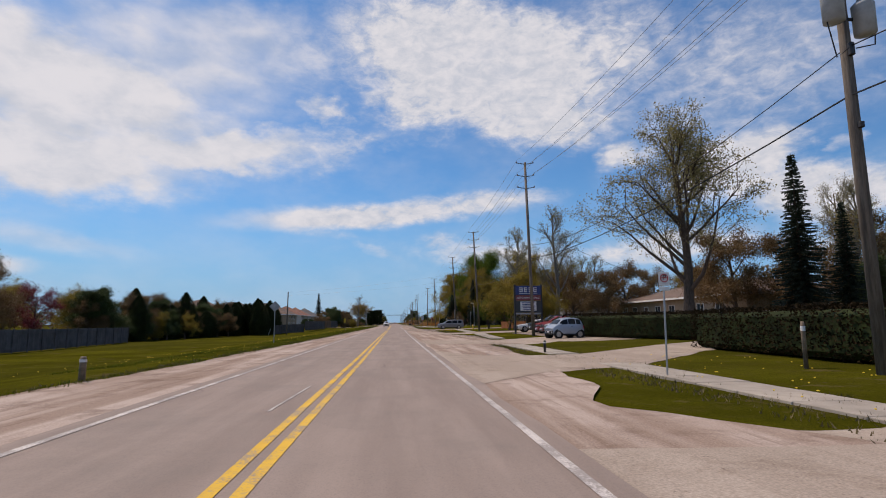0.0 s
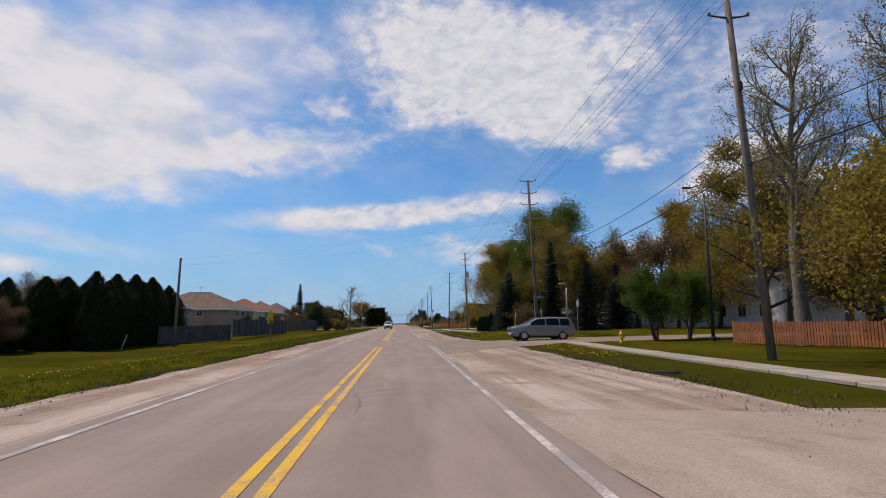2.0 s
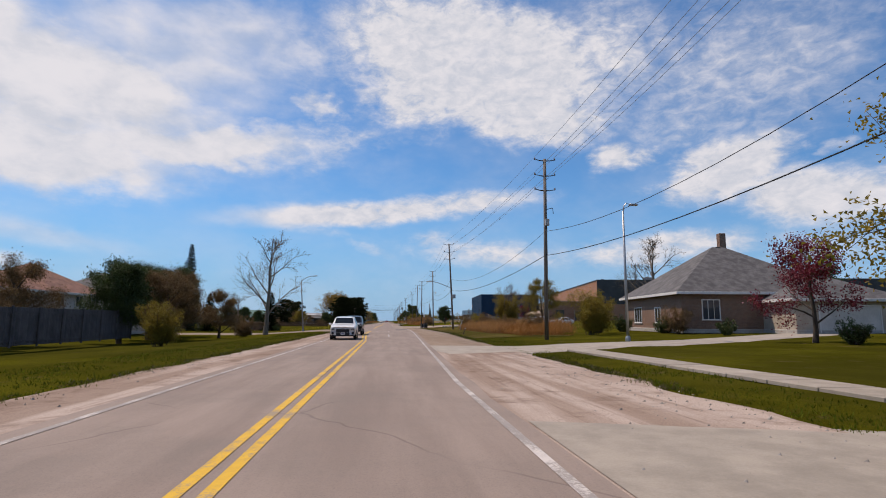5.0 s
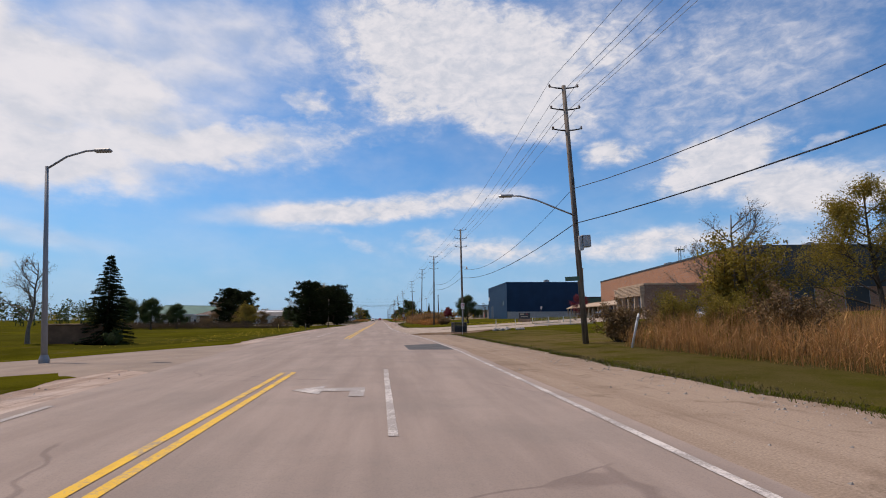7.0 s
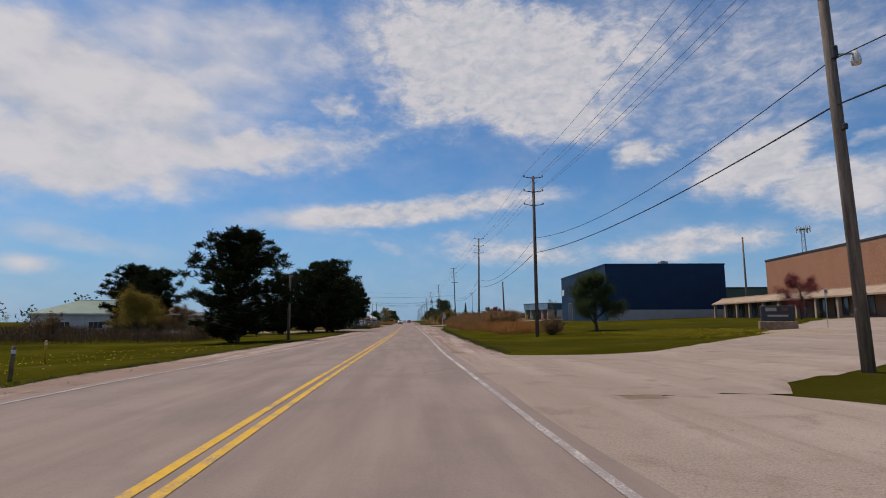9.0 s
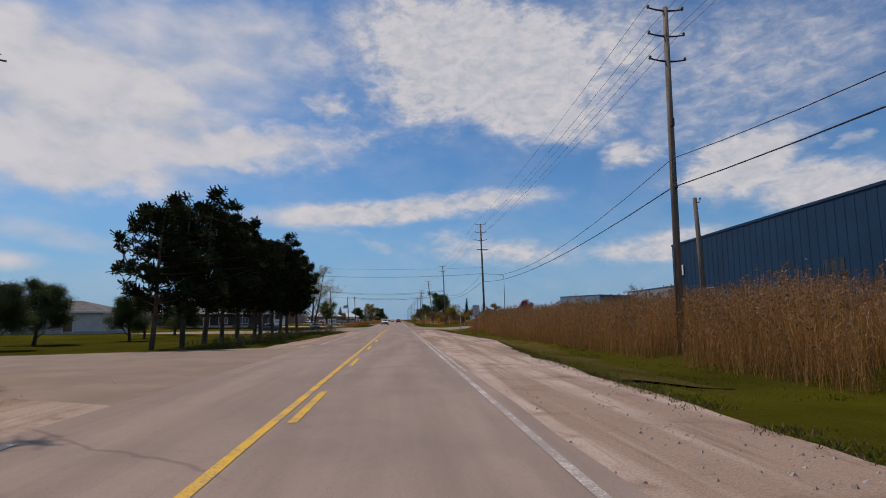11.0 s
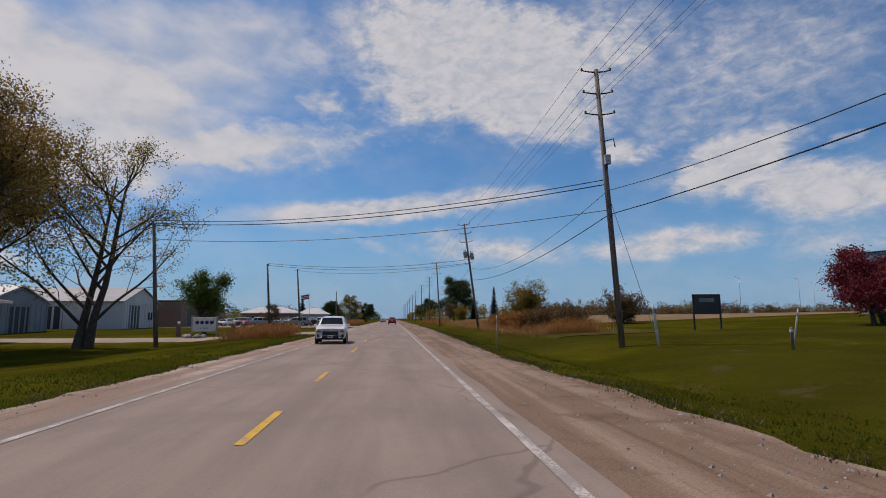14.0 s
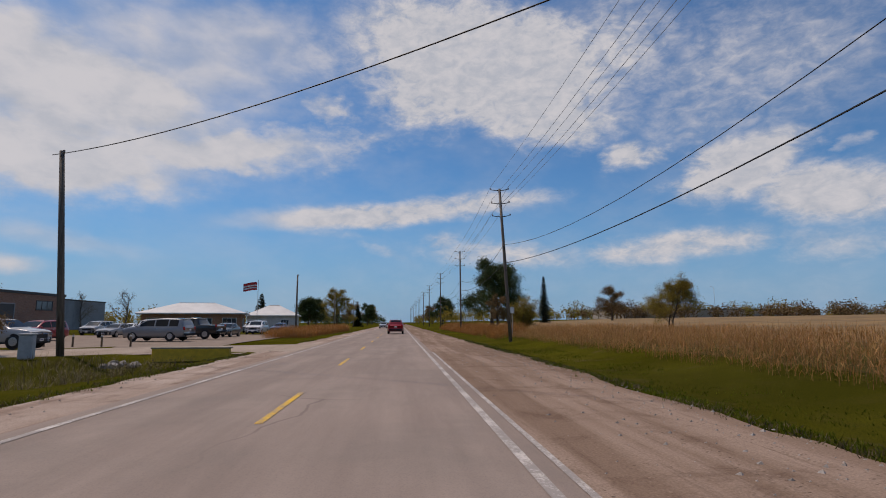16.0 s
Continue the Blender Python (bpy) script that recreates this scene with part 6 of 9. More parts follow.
def face_frame(side, W, D):
    """Maps (along, out, up) of one side of a W x D block into its own frame."""
    return {"S": lambda u, o, z: (u, -D / 2 - o, z), "N": lambda u, o, z: (-u, D / 2 + o, z),
            "W": lambda u, o, z: (-W / 2 - o, -u, z), "E": lambda u, o, z: (W / 2 + o, u, z)}[side]


def slab_on(shape, fr, u, z, w, h, o0, o1):
    """A flat box on a facade, from o0 to o1 out of it."""
    pts = [(u - w / 2, z), (u + w / 2, z), (u + w / 2, z + h), (u - w / 2, z + h)]
    n = len(shape.v)
    for o in (o0, o1):
        shape.v += [fr(a, o, b) for a, b in pts]
    shape.f += [(n + 3, n + 2, n + 1, n), (n + 4, n + 5, n + 6, n + 7)]
    for i in range(4):
        j = (i + 1) % 4
        shape.f.append((n + i, n + j, n + 4 + j, n + 4 + i))
    return shape


def window_on(ob, fr, u, z, w, h, frame="trim_white", bars=1, name="window"):
    fs = Shape()
    for du, dz, ww, hh in ((-w / 2, h / 2, .09, h), (w / 2, h / 2, .09, h), (0, 0, w, .09), (0, h - .0, w + .09, .09)):
        slab_on(fs, fr, u + du, z + dz - hh / 2, ww, hh, -0.02, 0.05)
    for k in range(bars):
        slab_on(fs, fr, u - w / 2 + w * (k + 1) / (bars + 1), z + .04, .05, h - .08, -0.02, 0.035)
    p = part(name, fs, frame, ob)
    part("pane", slab_on(Shape(), fr, u, z + .04, w - .08, h - .08, -0.03, 0.012), "house_glass", p)
    part("sill", slab_on(Shape(), fr, u, z - .08, w + .22, .07, -0.02, 0.10), frame, p)


def door_on(ob, fr, u, z, w, h, mat, frame="trim_white", panels=0, name="door"):
    fs = Shape()
    for du, ww, zz, hh in ((-w / 2 - .05, .1, z, h), (w / 2 + .05, .1, z, h), (0, w + .2, z + h, .12)):
        slab_on(fs, fr, u + du, zz, ww, hh, -0.02, 0.06)
    f = part("door_frame", fs, frame, ob)
    d = part(name, slab_on(Shape(), fr, u, z, w, h, -0.02, 0.018), mat, ob)
    for k in range(panels):
        part("door_panel", slab_on(Shape(), fr, u, z + .06 + k * h / panels, w - .12, h / panels - .1, 0.012, 0.032), mat, d)


def hip_roof(W, D, z, rise, over, ridge=None, thick=0.22):
    """A hipped roof with eaves; ridge: its length along the longer side."""
    a, b = W / 2 + over, D / 2 + over
    r = max(0.0, (a - b)) if ridge is None else ridge / 2
    along_x = W >= D
    top = [(-r, 0), (r, 0)] if along_x else [(0, -max(0, b - a)), (0, max(0, b - a))]
    s = Shape()
    e = [(-a, -b, z), (a, -b, z), (a, b, z), (-a, b, z)]
    t = [(top[0][0], top[0][1], z + rise), (top[1][0], top[1][1], z + rise)]
    if along_x:
        for q in ([e[0], e[1], t[1], t[0]], [e[1], e[2], t[1]], [e[2], e[3], t[0], t[1]], [e[3], e[0], t[0]]):
            s.face(q)
    else:
        for q in ([e[0], e[1], t[0]], [e[1], e[2], t[1], t[0]], [e[2], e[3], t[1]], [e[3], e[0], t[0], t[1]]):
            s.face(q)
    lo = [(x, y, zz - thick) for x, y, zz in e]
    for i in range(4):
        j = (i + 1) % 4
        s.face([lo[i], lo[j], e[j], e[i]])
    s.face(lo[::-1])
    return s


def fascia(W, D, z, over, h=0.24):
    s = Shape()
    a, b = W / 2 + over, D / 2 + over
    for c, sz in (((0, -b, z), (2 * a + .06, .06, h)), ((0, b, z), (2 * a + .06, .06, h)), ((-a, 0, z), (.06, 2 * b - .06, h)), ((a, 0, z), (.06, 2 * b - .06, h))):
        s.box(c, sz, .01)
    return s


def house(x, y, rz, W, D, wall_h, rise, wall, roof, label, openings, over=0.5, base=None, category="house", name="house", chimney=None, ridge=None):
    """openings: (kind, side, along, sill, width, height)"""
    ob = thing(name, x, y, (height(x, y) if base is None else base) - 0.1, rz, label, category)
    part("wall", Shape().box((0, 0, wall_h / 2), (W, D, wall_h), 0.02), wall, ob)
    part("footing", Shape().box((0, 0, 0.15), (W + .08, D + .08, 0.4), 0.03), "block_grey", ob)
    r = part("roof", hip_roof(W, D, wall_h + .12, rise, over, ridge), roof, ob)
    part("fascia", fascia(W, D, wall_h + .0, over), "trim_white", r)
    part("ridge_cap", Shape().box((0, 0, wall_h + .12 + rise), (max(0.4, W - D) if W >= D else .3, .3 if W >= D else max(.4, D - W), .08), .03), roof, r)
    if chimney:
        part("chimney", Shape().box((chimney[0], chimney[1], wall_h + rise * .8), (.7, .7, rise * 1.2), .03), "brick_brown", r)
    for kind, side, u, z, w, h in openings:
        fr = face_frame(side, W, D)
        if kind == "w":
            window_on(ob, fr, u, z, w, h, bars=1 if w < 1.6 else 2)
        elif kind == "g":
            door_on(ob, fr, u, z, w, h, "siding_white", panels=4, name="garage_door")
        else:
            door_on(ob, fr, u, z, w, h, "fence_brown", name="door")
    return ob


def shed(x, y, rz, W, D, H, wall, label, category, base=None, ribs=1.0, cap="metal_dark", name="warehouse", openings=()):
    """A flat-roofed industrial block with ribbed cladding and a parapet."""
    ob = thing(name, x, y, (height(x, y) if base is None else base) - 0.2, rz, label, category)
    part("wall", Shape().box((0, 0, H / 2), (W, D, H), 0.02), wall, ob)
    part("roof", Shape().box((0, 0, H + .02), (W - .5, D - .5, .12), 0.02), "shingle_grey", ob)
    p = Shape()
    for c, s in (((0, -D / 2, H), (W + .14, .2, .3)), ((0, D / 2, H), (W + .14, .2, .3)), ((-W / 2, 0, H), (.2, D - .2, .3)), ((W / 2, 0, H), (.2, D - .2, .3))):
        p.box(c, s, .02)
    part("parapet", p, cap, ob)
    if ribs:
        for side, L in (("S", W), ("W", D), ("N", W), ("E", D)):
            fr, s = face_frame(side, W, D), Shape()
            u = -L / 2 + ribs / 2
            while u < L / 2:
                slab_on(s, fr, u, 0.1, ribs * .3, H - .3, -0.01, 0.025)
                u += ribs
            part("cladding", s, wall, ob)
    for kind, side, u, z, w, h in openings:
        fr = face_frame(side, W, D)
        if kind == "w":
            window_on(ob, fr, u, z, w, h, "metal_dark", 2)
        else:
            door_on(ob, fr, u, z, w, h, "metal_dark" if kind == "d" else "siding_white", "metal_grey", 0 if kind == "d" else 4, "loading_door")
    return ob


def rooftop_unit(ob, x, y, z, s=(1.6, 1.4, 1.1)):
    u = part("rooftop_unit", Shape().box((x, y, z + s[2] / 2), s, .06), "metal_grey", ob, "grey rooftop air unit")
    part("fan_guard", Shape().lathe((x, y, z + s[2]), [(s[1] * .38, 0), (s[1] * .38, .12), (s[1] * .3, .16)], 14), "dark_steel", u)


def fence_run(x0, y0, x1, y1, h, mat, label, panel=2.4, name="fence", gap=0.02, plank=0.145, base=None):
    """A board fence: posts, rails and panels of upright planks."""
    L = math.hypot(x1 - x0, y1 - y0)
    ang = math.degrees(math.atan2(y1 - y0, x1 - x0))
    ob = thing(name, x0, y0, height(x0, y0) if base is None else base, ang, label, "fence")
    n = max(1, round(L / panel))
    w = L / n
    k = int(w / plank)
    pm = Shape().box((0, 0, h / 2 + .03), (w / k - gap, .024, h), .004).mesh("plank", mat)
    rm = Shape().box((w / 2, .035, 0), (w, .04, .09)).mesh("rail", mat)
    post = Shape().box((0, .06, h / 2 + .02), (.1, .1, h + .18), .015).mesh("post", mat)
    for i in range(n):
        wx, wy = x0 + (x1 - x0) * (i + .5) / n, y0 + (y1 - y0) * (i + .5) / n
        dz = (height(wx, wy) - height(x0, y0)) if base is None else 0
        for j in range(k):
            piece("plank", pm, ob, (i * w + (j + .5) * w / k, rng.uniform(-.004, .004), dz + rng.uniform(-.015, .015)))
        for zz in (.3, h - .25):
            piece("rail", rm, ob, (i * w, 0, dz + zz))
        piece("post", post, ob, (i * w, 0, dz))
    piece("post", post, ob, (L, 0, dz))
    return ob


def post_sign(x, y, h, label, lean=0.0, rz=0.0, post="galvanised", r=0.03):
    ob = thing("road_sign", x, y, height(x, y) - 0.1, rz, label, "sign")
    ob.rotation_euler = (0, radians(lean), radians(rz))
    part("post", Shape().box((0, 0, h / 2), (r * 2, r * 1.4, h), .006), post, ob)
    return ob


def plate(ob, z, w, h, mat="white_plastic", name="sign_plate", y=-0.035, border="sign_black"):
    p = part(name, Shape().box((0, y, z), (w, .014, h), .005), mat, ob)
    if border:
        b = Shape()
        for c, s in (((0, y - .009, z + h / 2 - .025), (w - .04, .006, .012)), ((0, y - .009, z - h / 2 + .025), (w - .04, .006, .012)),
                     ((-w / 2 + .025, y - .009, z), (.012, .006, h - .06)), ((w / 2 - .025, y - .009, z), (.012, .006, h - .06))):
            b.box(c, s)
        part("border", b, border, p)
    return p


def marker_post(x, y, h, mat, label, lean=0.0, r=0.05, name="marker_post", tilt=0.0):
    ob = thing(name, x, y, height(x, y) - 0.1, 0, label, "post")
    ob.rotation_euler = (radians(tilt), radians(lean), 0)
    part("shaft", Shape().tube([(0, 0, 0), (0, 0, h * .9), (0, 0, h)], [r, r, r * .7], 10), mat, ob, smooth=True)
    part("band", Shape().tube([(0, 0, h * .8), (0, 0, h * .9)], r * 1.06, 10), "white_plastic" if mat != "white_plastic" else "sign_grey", ob)
    return ob


def plain_pole(x, y, h, label, lean=0.0, r=0.13, name="wooden_pole", group="west side poles"):
    ob = thing(name, x, y, height(x, y) - 0.1, rng.uniform(0, 90), label, "utility pole", group)
    ob.rotation_euler = (0, radians(lean), 0)
    part("pole", Shape().tube([(0, 0, 0), (0, 0, h * .5), (0, 0, h)], [r * 1.3, r * 1.1, r * .85], 10), "pole_wood", ob, smooth=True)
    part("hook", Shape().tube([(0, -r, h - .3), (.18, -r - .05, h - .28), (.2, -r - .05, h - .1)], .025, 6), "dark_steel", ob)
    part("spool", Shape().lathe((.2, -r - .05, h - .14), [(.04, 0), (.06, .03), (.035, .06), (.06, .09), (.04, .12)], 8), "porcelain", ob)
    return ob


def wire(name, a, b, sag, r, label, mat="black_cable"):
    solo(name, cable([a, b], sag, r, 4, 20), mat, label, "cable", group="cables across the road")


def street_lamp(x, y, h, arm, label, rz=0.0, mat="galvanised", curl=False):
    ob = thing("street_lamp", x, y, height(x, y) - 0.1, rz, label, "street lamp")
    part("pole", Shape().tube([(0, 0, 0), (0, 0, h * .5), (0, 0, h)], [.11, .085, .06], 10), mat, ob, smooth=True)
    part("base", Shape().lathe((0, 0, 0), [(.17, 0), (.17, .25), (.12, .4)], 12), mat, ob)
    pts = [(0, 0, h - .1), (arm * .4, 0, h + .35), (arm * .8, 0, h + .55), (arm, 0, h + .56)] if not curl else [(0, 0, h - .1), (arm * .15, 0, h + .35), (arm * .5, 0, h + .6), (arm, 0, h + .5)]
    a = part("arm", Shape().tube(pts, .04, 8), mat, ob, smooth=True)
    part("lamp_head", Shape().box((arm + .25 * (1 if arm > 0 else -1), 0, pts[-1][2] - .02), (.62, .28, .13), .05), mat, a)
    return ob


def hydrant(x, y, size=1.0):
    ob = thing("fire_hydrant", x, y, height(x, y) - 0.05, 0, "yellow fire hydrant on the lawn", "hydrant")
    ob.scale = (size, size, size)
    part("barrel", Shape().lathe((0, 0, 0), [(.16, 0), (.16, .05), (.11, .08), (.11, .5), (.15, .52), (.15, .57), (.12, .6), (.1, .7), (.04, .76), (.03, .82)], 14), "yellow_plastic", ob, smooth=True)
    for a in (-1, 1):
        part("outlet", Shape().lathe((a * .1, 0, .42), [(.07, -.02), (.07, .08), (.08, .08), (.08, .12)], 10, "x"), "yellow_plastic", ob)
    part("outlet", Shape().lathe((0, -.22, .36), [(.09, 0), (.09, .06), (.07, .12)], 10, "y"), "yellow_plastic", ob)


def boulder(x, y, s, label="pale rough field boulder", z=None):
    sh = Shape()
    n, m = 9, 6
    seed = rng.random() * 50
    for j in range(m + 1):
        for i in range(n):
            a, b = 2 * math.pi * i / n, math.pi * j / m
            d = Vector((math.sin(b) * math.cos(a), math.sin(b) * math.sin(a), math.cos(b)))
            k = s * (1 + .35 * noise.noise(d * 1.6 + Vector((seed, 0, 0))))
            sh.v.append((d.x * k, d.y * k * .8, d.z * k * .62 + s * .4))
    for j in range(m):
        for i in range(n):
            a, b = j * n + i, j * n + (i + 1) % n
            sh.f.append((a, a + n, b + n, b))
    solo("boulder", sh, "boulder", label, "rock", group="boulders", at=pose(x, y, (height(x, y) if z is None else z) - .08, 0, 0, rng.uniform(0, 360)))

# ---- east side, first stretch: hedges, car lot, office ----
def no_parking(x, y):
    ob = post_sign(x, y, 2.85, "no parking sign on a thin grey post", 1.0, 0, "galvanised", .022)
    p = plate(ob, 2.62, .30, .36, border=None)
    ring = Shape()
    for k in range(20):
        a, b = math.radians(18 * k), math.radians(18 * (k + 1))
        ring.face([(.115 * math.cos(a), -.052, 2.64 + .115 * math.sin(a)), (.115 * math.cos(b), -.052, 2.64 + .115 * math.sin(b)), (.088 * math.cos(b), -.052, 2.64 + .088 * math.sin(b)), (.088 * math.cos(a), -.052, 2.64 + .088 * math.sin(a))])
    part("red_ring", ring, "sign_red", p)
    text_part("P", .2, p, (0, -.056, 2.65), (90, 0, 0), "sign_black")
    part("bar", Shape().box((0, -.062, 2.65), (.21, .004, .024), 0, 0), "sign_red", p)
    plate(ob, 2.36, .3, .1, border=None)


no_parking(7.0, 13.8)
no_parking(7.2, 263.0)
for x, y, h, m, lab in ((11.3, 14.3, 1.35, "weathered_wood", "short weathered wooden post on the lawn"), (6.8, 24.7, .65, "dark_steel", "short dark post at the verge")):
    marker_post(x, y, h, m, lab, 0, .06, "short_post")
hedge(14.6, 44.6, 19.2, 32.0, 1.8, 1.75, "clipped dark green hedge by the car lot")
hedge(15.0, 24.6, 14.2, 12.6, 2.2, 1.7, "tall clipped brownish green hedge beside the driveway")
hedge(14.2, 12.4, 19.5, 3.0, 2.2, 1.7, "tall clipped brownish green hedge along the garden")

house(45.5, 72.5, 0, 15, 34, 3.1, 2.3, "stucco_tan", "shingle_brown", "long low tan office with a brown hipped roof",
      [("w", "W", u, 1.0, 1.5, 1.3) for u in (-14, -10.5, -3, 1, 8, 12)] + [("d", "W", 4.8, 0.1, 1.1, 2.1), ("d", "W", -6.6, .1, 1.1, 2.1)], 1.1, category="office", name="office", base=1.35)


def pylon_sign():
    ob = thing("pylon_sign", 14.5, 58.3, height(14.5, 58.3) - .1, -6, "tall business sign with dark blue, maroon and white panels", "sign")
    for sx in (-1.45, 1.45):
        part("post", Shape().box((sx, 0, 2.7), (.2, .22, 5.4), .03), "dark_steel", ob)
    top = part("top_panel", Shape().box((0, 0, 4.75), (2.75, .28, 1.0), .03), "sign_blue", ob, "dark blue name panel")
    # the trader's mark, as plain pale shapes
    for k, sx in enumerate((-.78, -.27, .25, .76)):
        b = Shape()
        for dz in (-.2, 0, .2):
            b.box((sx, -.15, 4.82 + dz), (.36, .02, .085), .02)
        b.box((sx + (-.14 if k % 2 else .14), -.15, 4.82), (.085, .02, .44), .02)
        part("mark", b, "white_plastic", top)
    part("rule", Shape().box((0, -.15, 4.42), (2.0, .02, .05)), "white_plastic", top)
    mid = part("middle_panel", Shape().box((0, 0, 3.92), (2.75, .26, .56), .03), "sign_maroon", ob, "maroon panel with white words")
    text_part("AUTO SERVICE SALES", .265, mid, (0, -.145, 3.92), (90, 0, 0), "white_plastic")
    part("frame", Shape().box((0, 0, 2.95), (2.75, .2, 1.25), .03), "metal_dark", ob)
    low = part("letter_board", Shape().box((0, -.06, 3.02), (1.75, .22, 1.0), .03), "white_plastic", ob, "white changeable letter board")
    for i in range(5):
        part("letter_bar", Shape().box((rng.uniform(-.08, .08), -.18, 3.38 - .18 * i), (rng.uniform(.9, 1.4), .015, .08)), "sign_blue", low)
    part("bottom_panel", Shape().box((0, 0, 2.2), (2.75, .2, .18), .02), "sign_grey", ob)


pylon_sign()
car("micro", "pale_blue", 12.9, 40.9, 12, "small pale blue two-seat car parked at the lot", "car", group="cars at the lot")
car("suv", "white", 15.7, 47.6, -3, "white sport utility car parked nose to the road", "car", group="cars at the lot")
car("minivan", "red", 16.6, 51.7, -2, "dark red minivan parked nose to the road", "car", group="cars at the lot")
car("minivan", "red", 16.9, 55.0, 2, "red minivan parked under the sign", "car", group="cars at the lot")
car("pickup", "black", 17.9, 60.4, 0, "black pickup truck parked at the lot", "truck", group="cars at the lot")
car("sedan", "white", 16.9, 64.6, -4, "white saloon car parked by the lawn", "car", group="cars at the lot")
car("minivan", "white", 27.5, 38.5, 80, "white van parked behind the hedge", "van", group="cars at the lot")
car("sedan", "red", 19.5, 42.0, 20, "red saloon car parked behind the small car", "car", group="cars at the lot")
car("minivan", "grey", 10.9, 106.4, 3, "grey minivan waiting at the side street", "car")
fence_run(18.4, 93.2, 20.9, 86.2, 1.15, "fence_orange", "orange stained picket fence on the lawn", 2.5, "picket_fence", .03, .14)
hydrant(14.2, 98.6)
ob = post_sign(15.6, 111.4, 3.3, "back of a stop sign on a post", 0, 90)
part("sign_plate", Shape().lathe((0, -.04, 2.95), [(.36, 0), (.37, .01), (.36, .02)], 8, "y"), "sign_grey", ob)
marker_post(11.0, 116.9, 2.1, "yellow_plastic", "leaning yellow marker post on the lawn", 5, .055)
marker_post(13.5, 115.6, 2.3, "yellow_plastic", "yellow guard on a pole guy wire", -3, .05)
street_lamp(17.8, 121.5, 4.6, -.3, "short pale garden lamp post", 0, "galvanised", True)
street_lamp(19.8, 97.5, 9.6, -.9, "tall dark street lamp with a hooked arm", 0, "dark_steel", True)
solo("manhole_cover", Shape().lathe((0, 0, 0), [(.36, 0), (.36, .012), (.3, .014), (.3, .010)], 20), "dark_steel", "round iron manhole cover", "manhole cover", at=pose(4.4, 107.0, .004))
solo("manhole_cover", Shape().lathe((0, 0, 0), [(.36, 0), (.36, .012), (.3, .014), (.3, .010)], 20), "dark_steel", "round iron manhole cover", "manhole cover", at=pose(5.6, 106.2, .004))
solo("storm_grate", merge(*[Shape().box((i * .07 - .3, 0, .01), (.035, .5, .03)) for i in range(9)]), "dark_steel", "iron storm drain grate in the verge", "drain", at=pose(7.6, 79.5, height(7.6, 79.5)))
house(36, 141, 8, 15, 12, 5.2, 2.4, "siding_beige", "shingle_grey", "pale two-storey house behind trees", [("w", "W", u, z, 1.2, 1.3) for u in (-3, 0, 3) for z in (1, 3.6)] + [("w", "S", u, z, 1.2, 1.3) for u in (-4, 0, 4) for z in (1, 3.6)])
house(42, 118, 5, 14, 11, 5.0, 2.4, "siding_white", "shingle_grey", "white house at the side street", [("w", "W", u, z, 1.2, 1.3) for u in (-3, 0, 3) for z in (1, 3.4)] + [("d", "S", 0, .1, 1.1, 2.1)])


def stone_wall(x0, y0, x1, y1, h, label):
    """A garden wall of rough stone blocks under a coping, with end piers."""
    L = math.hypot(x1 - x0, y1 - y0)
    ob = thing("stone_wall", x0, y0, height(x0, y0) - .05, math.degrees(math.atan2(y1 - y0, x1 - x0)), label, "wall")
    part("core", Shape().box((L / 2, 0, h / 2), (L - .04, .26, h - .02)), "mortar", ob)
    me = [Shape().box((0, 0, 0), (.44 + .05 * k, .38 + .03 * (k % 2), .235), .03).mesh("stone", "stone_tan") for k in range(3)]
    rows = max(1, int(h / .26))
    for j in range(rows):
        u = .1 if j % 2 else .32
        while u < L - .2:
            k = rng.randrange(3)
            piece("stone", me[k], ob, (u + .12, rng.uniform(-.02, .02), .14 + j * .258 + rng.uniform(-.008, .008)))
            u += .475 + .05 * k
    part("coping", Shape().box((L / 2, 0, h + .05), (L + .1, .52, .12), .03), "stone_tan", ob)
    for u in (-.1, L + .1):
        p = part("pier", Shape().box((u, 0, h * .55), (.62, .62, h * 1.1), .03), "stone_tan", ob)
        part("pier_cap", Shape().box((u, 0, h * 1.1 + .06), (.74, .74, .12), .03), "stone_tan", p)


stone_wall(15.7, 146.0, 15.9, 130.2, 1.6, "tan stone block garden wall behind the spruces")


def safety_zone(x, y, rz=0.0):
    ob = post_sign(x, y, 3.25, "white community safety zone sign on a wooden post", 0, rz, "weathered_wood", .045)
    p = plate(ob, 2.72, .66, 1.0)
    for k, w in enumerate(("COMMUNITY", "SAFETY", "ZONE")):
        text_part(w, .135 if k == 0 else .15, p, (0, -.047, 3.06 - .19 * k), (90, 0, 0), "sign_blue")
    part("rule", Shape().box((0, -.046, 2.58), (.5, .006, .012)), "sign_blue", p)
    for k, w in enumerate(("FINES", "INCREASED")):
        text_part(w, .12, p, (0, -.047, 2.49 - .16 * k), (90, 0, 0), "sign_blue")
    q = plate(ob, 2.05, .3, .3)
    part("red_ring", Shape().lathe((0, -.05, 2.05), [(.11, 0), (.11, .006), (.085, .007), (.085, .001)], 18, "y"), "sign_red", q)
    text_part("P", .15, q, (0, -.056, 2.05), (90, 0, 0), "sign_black")


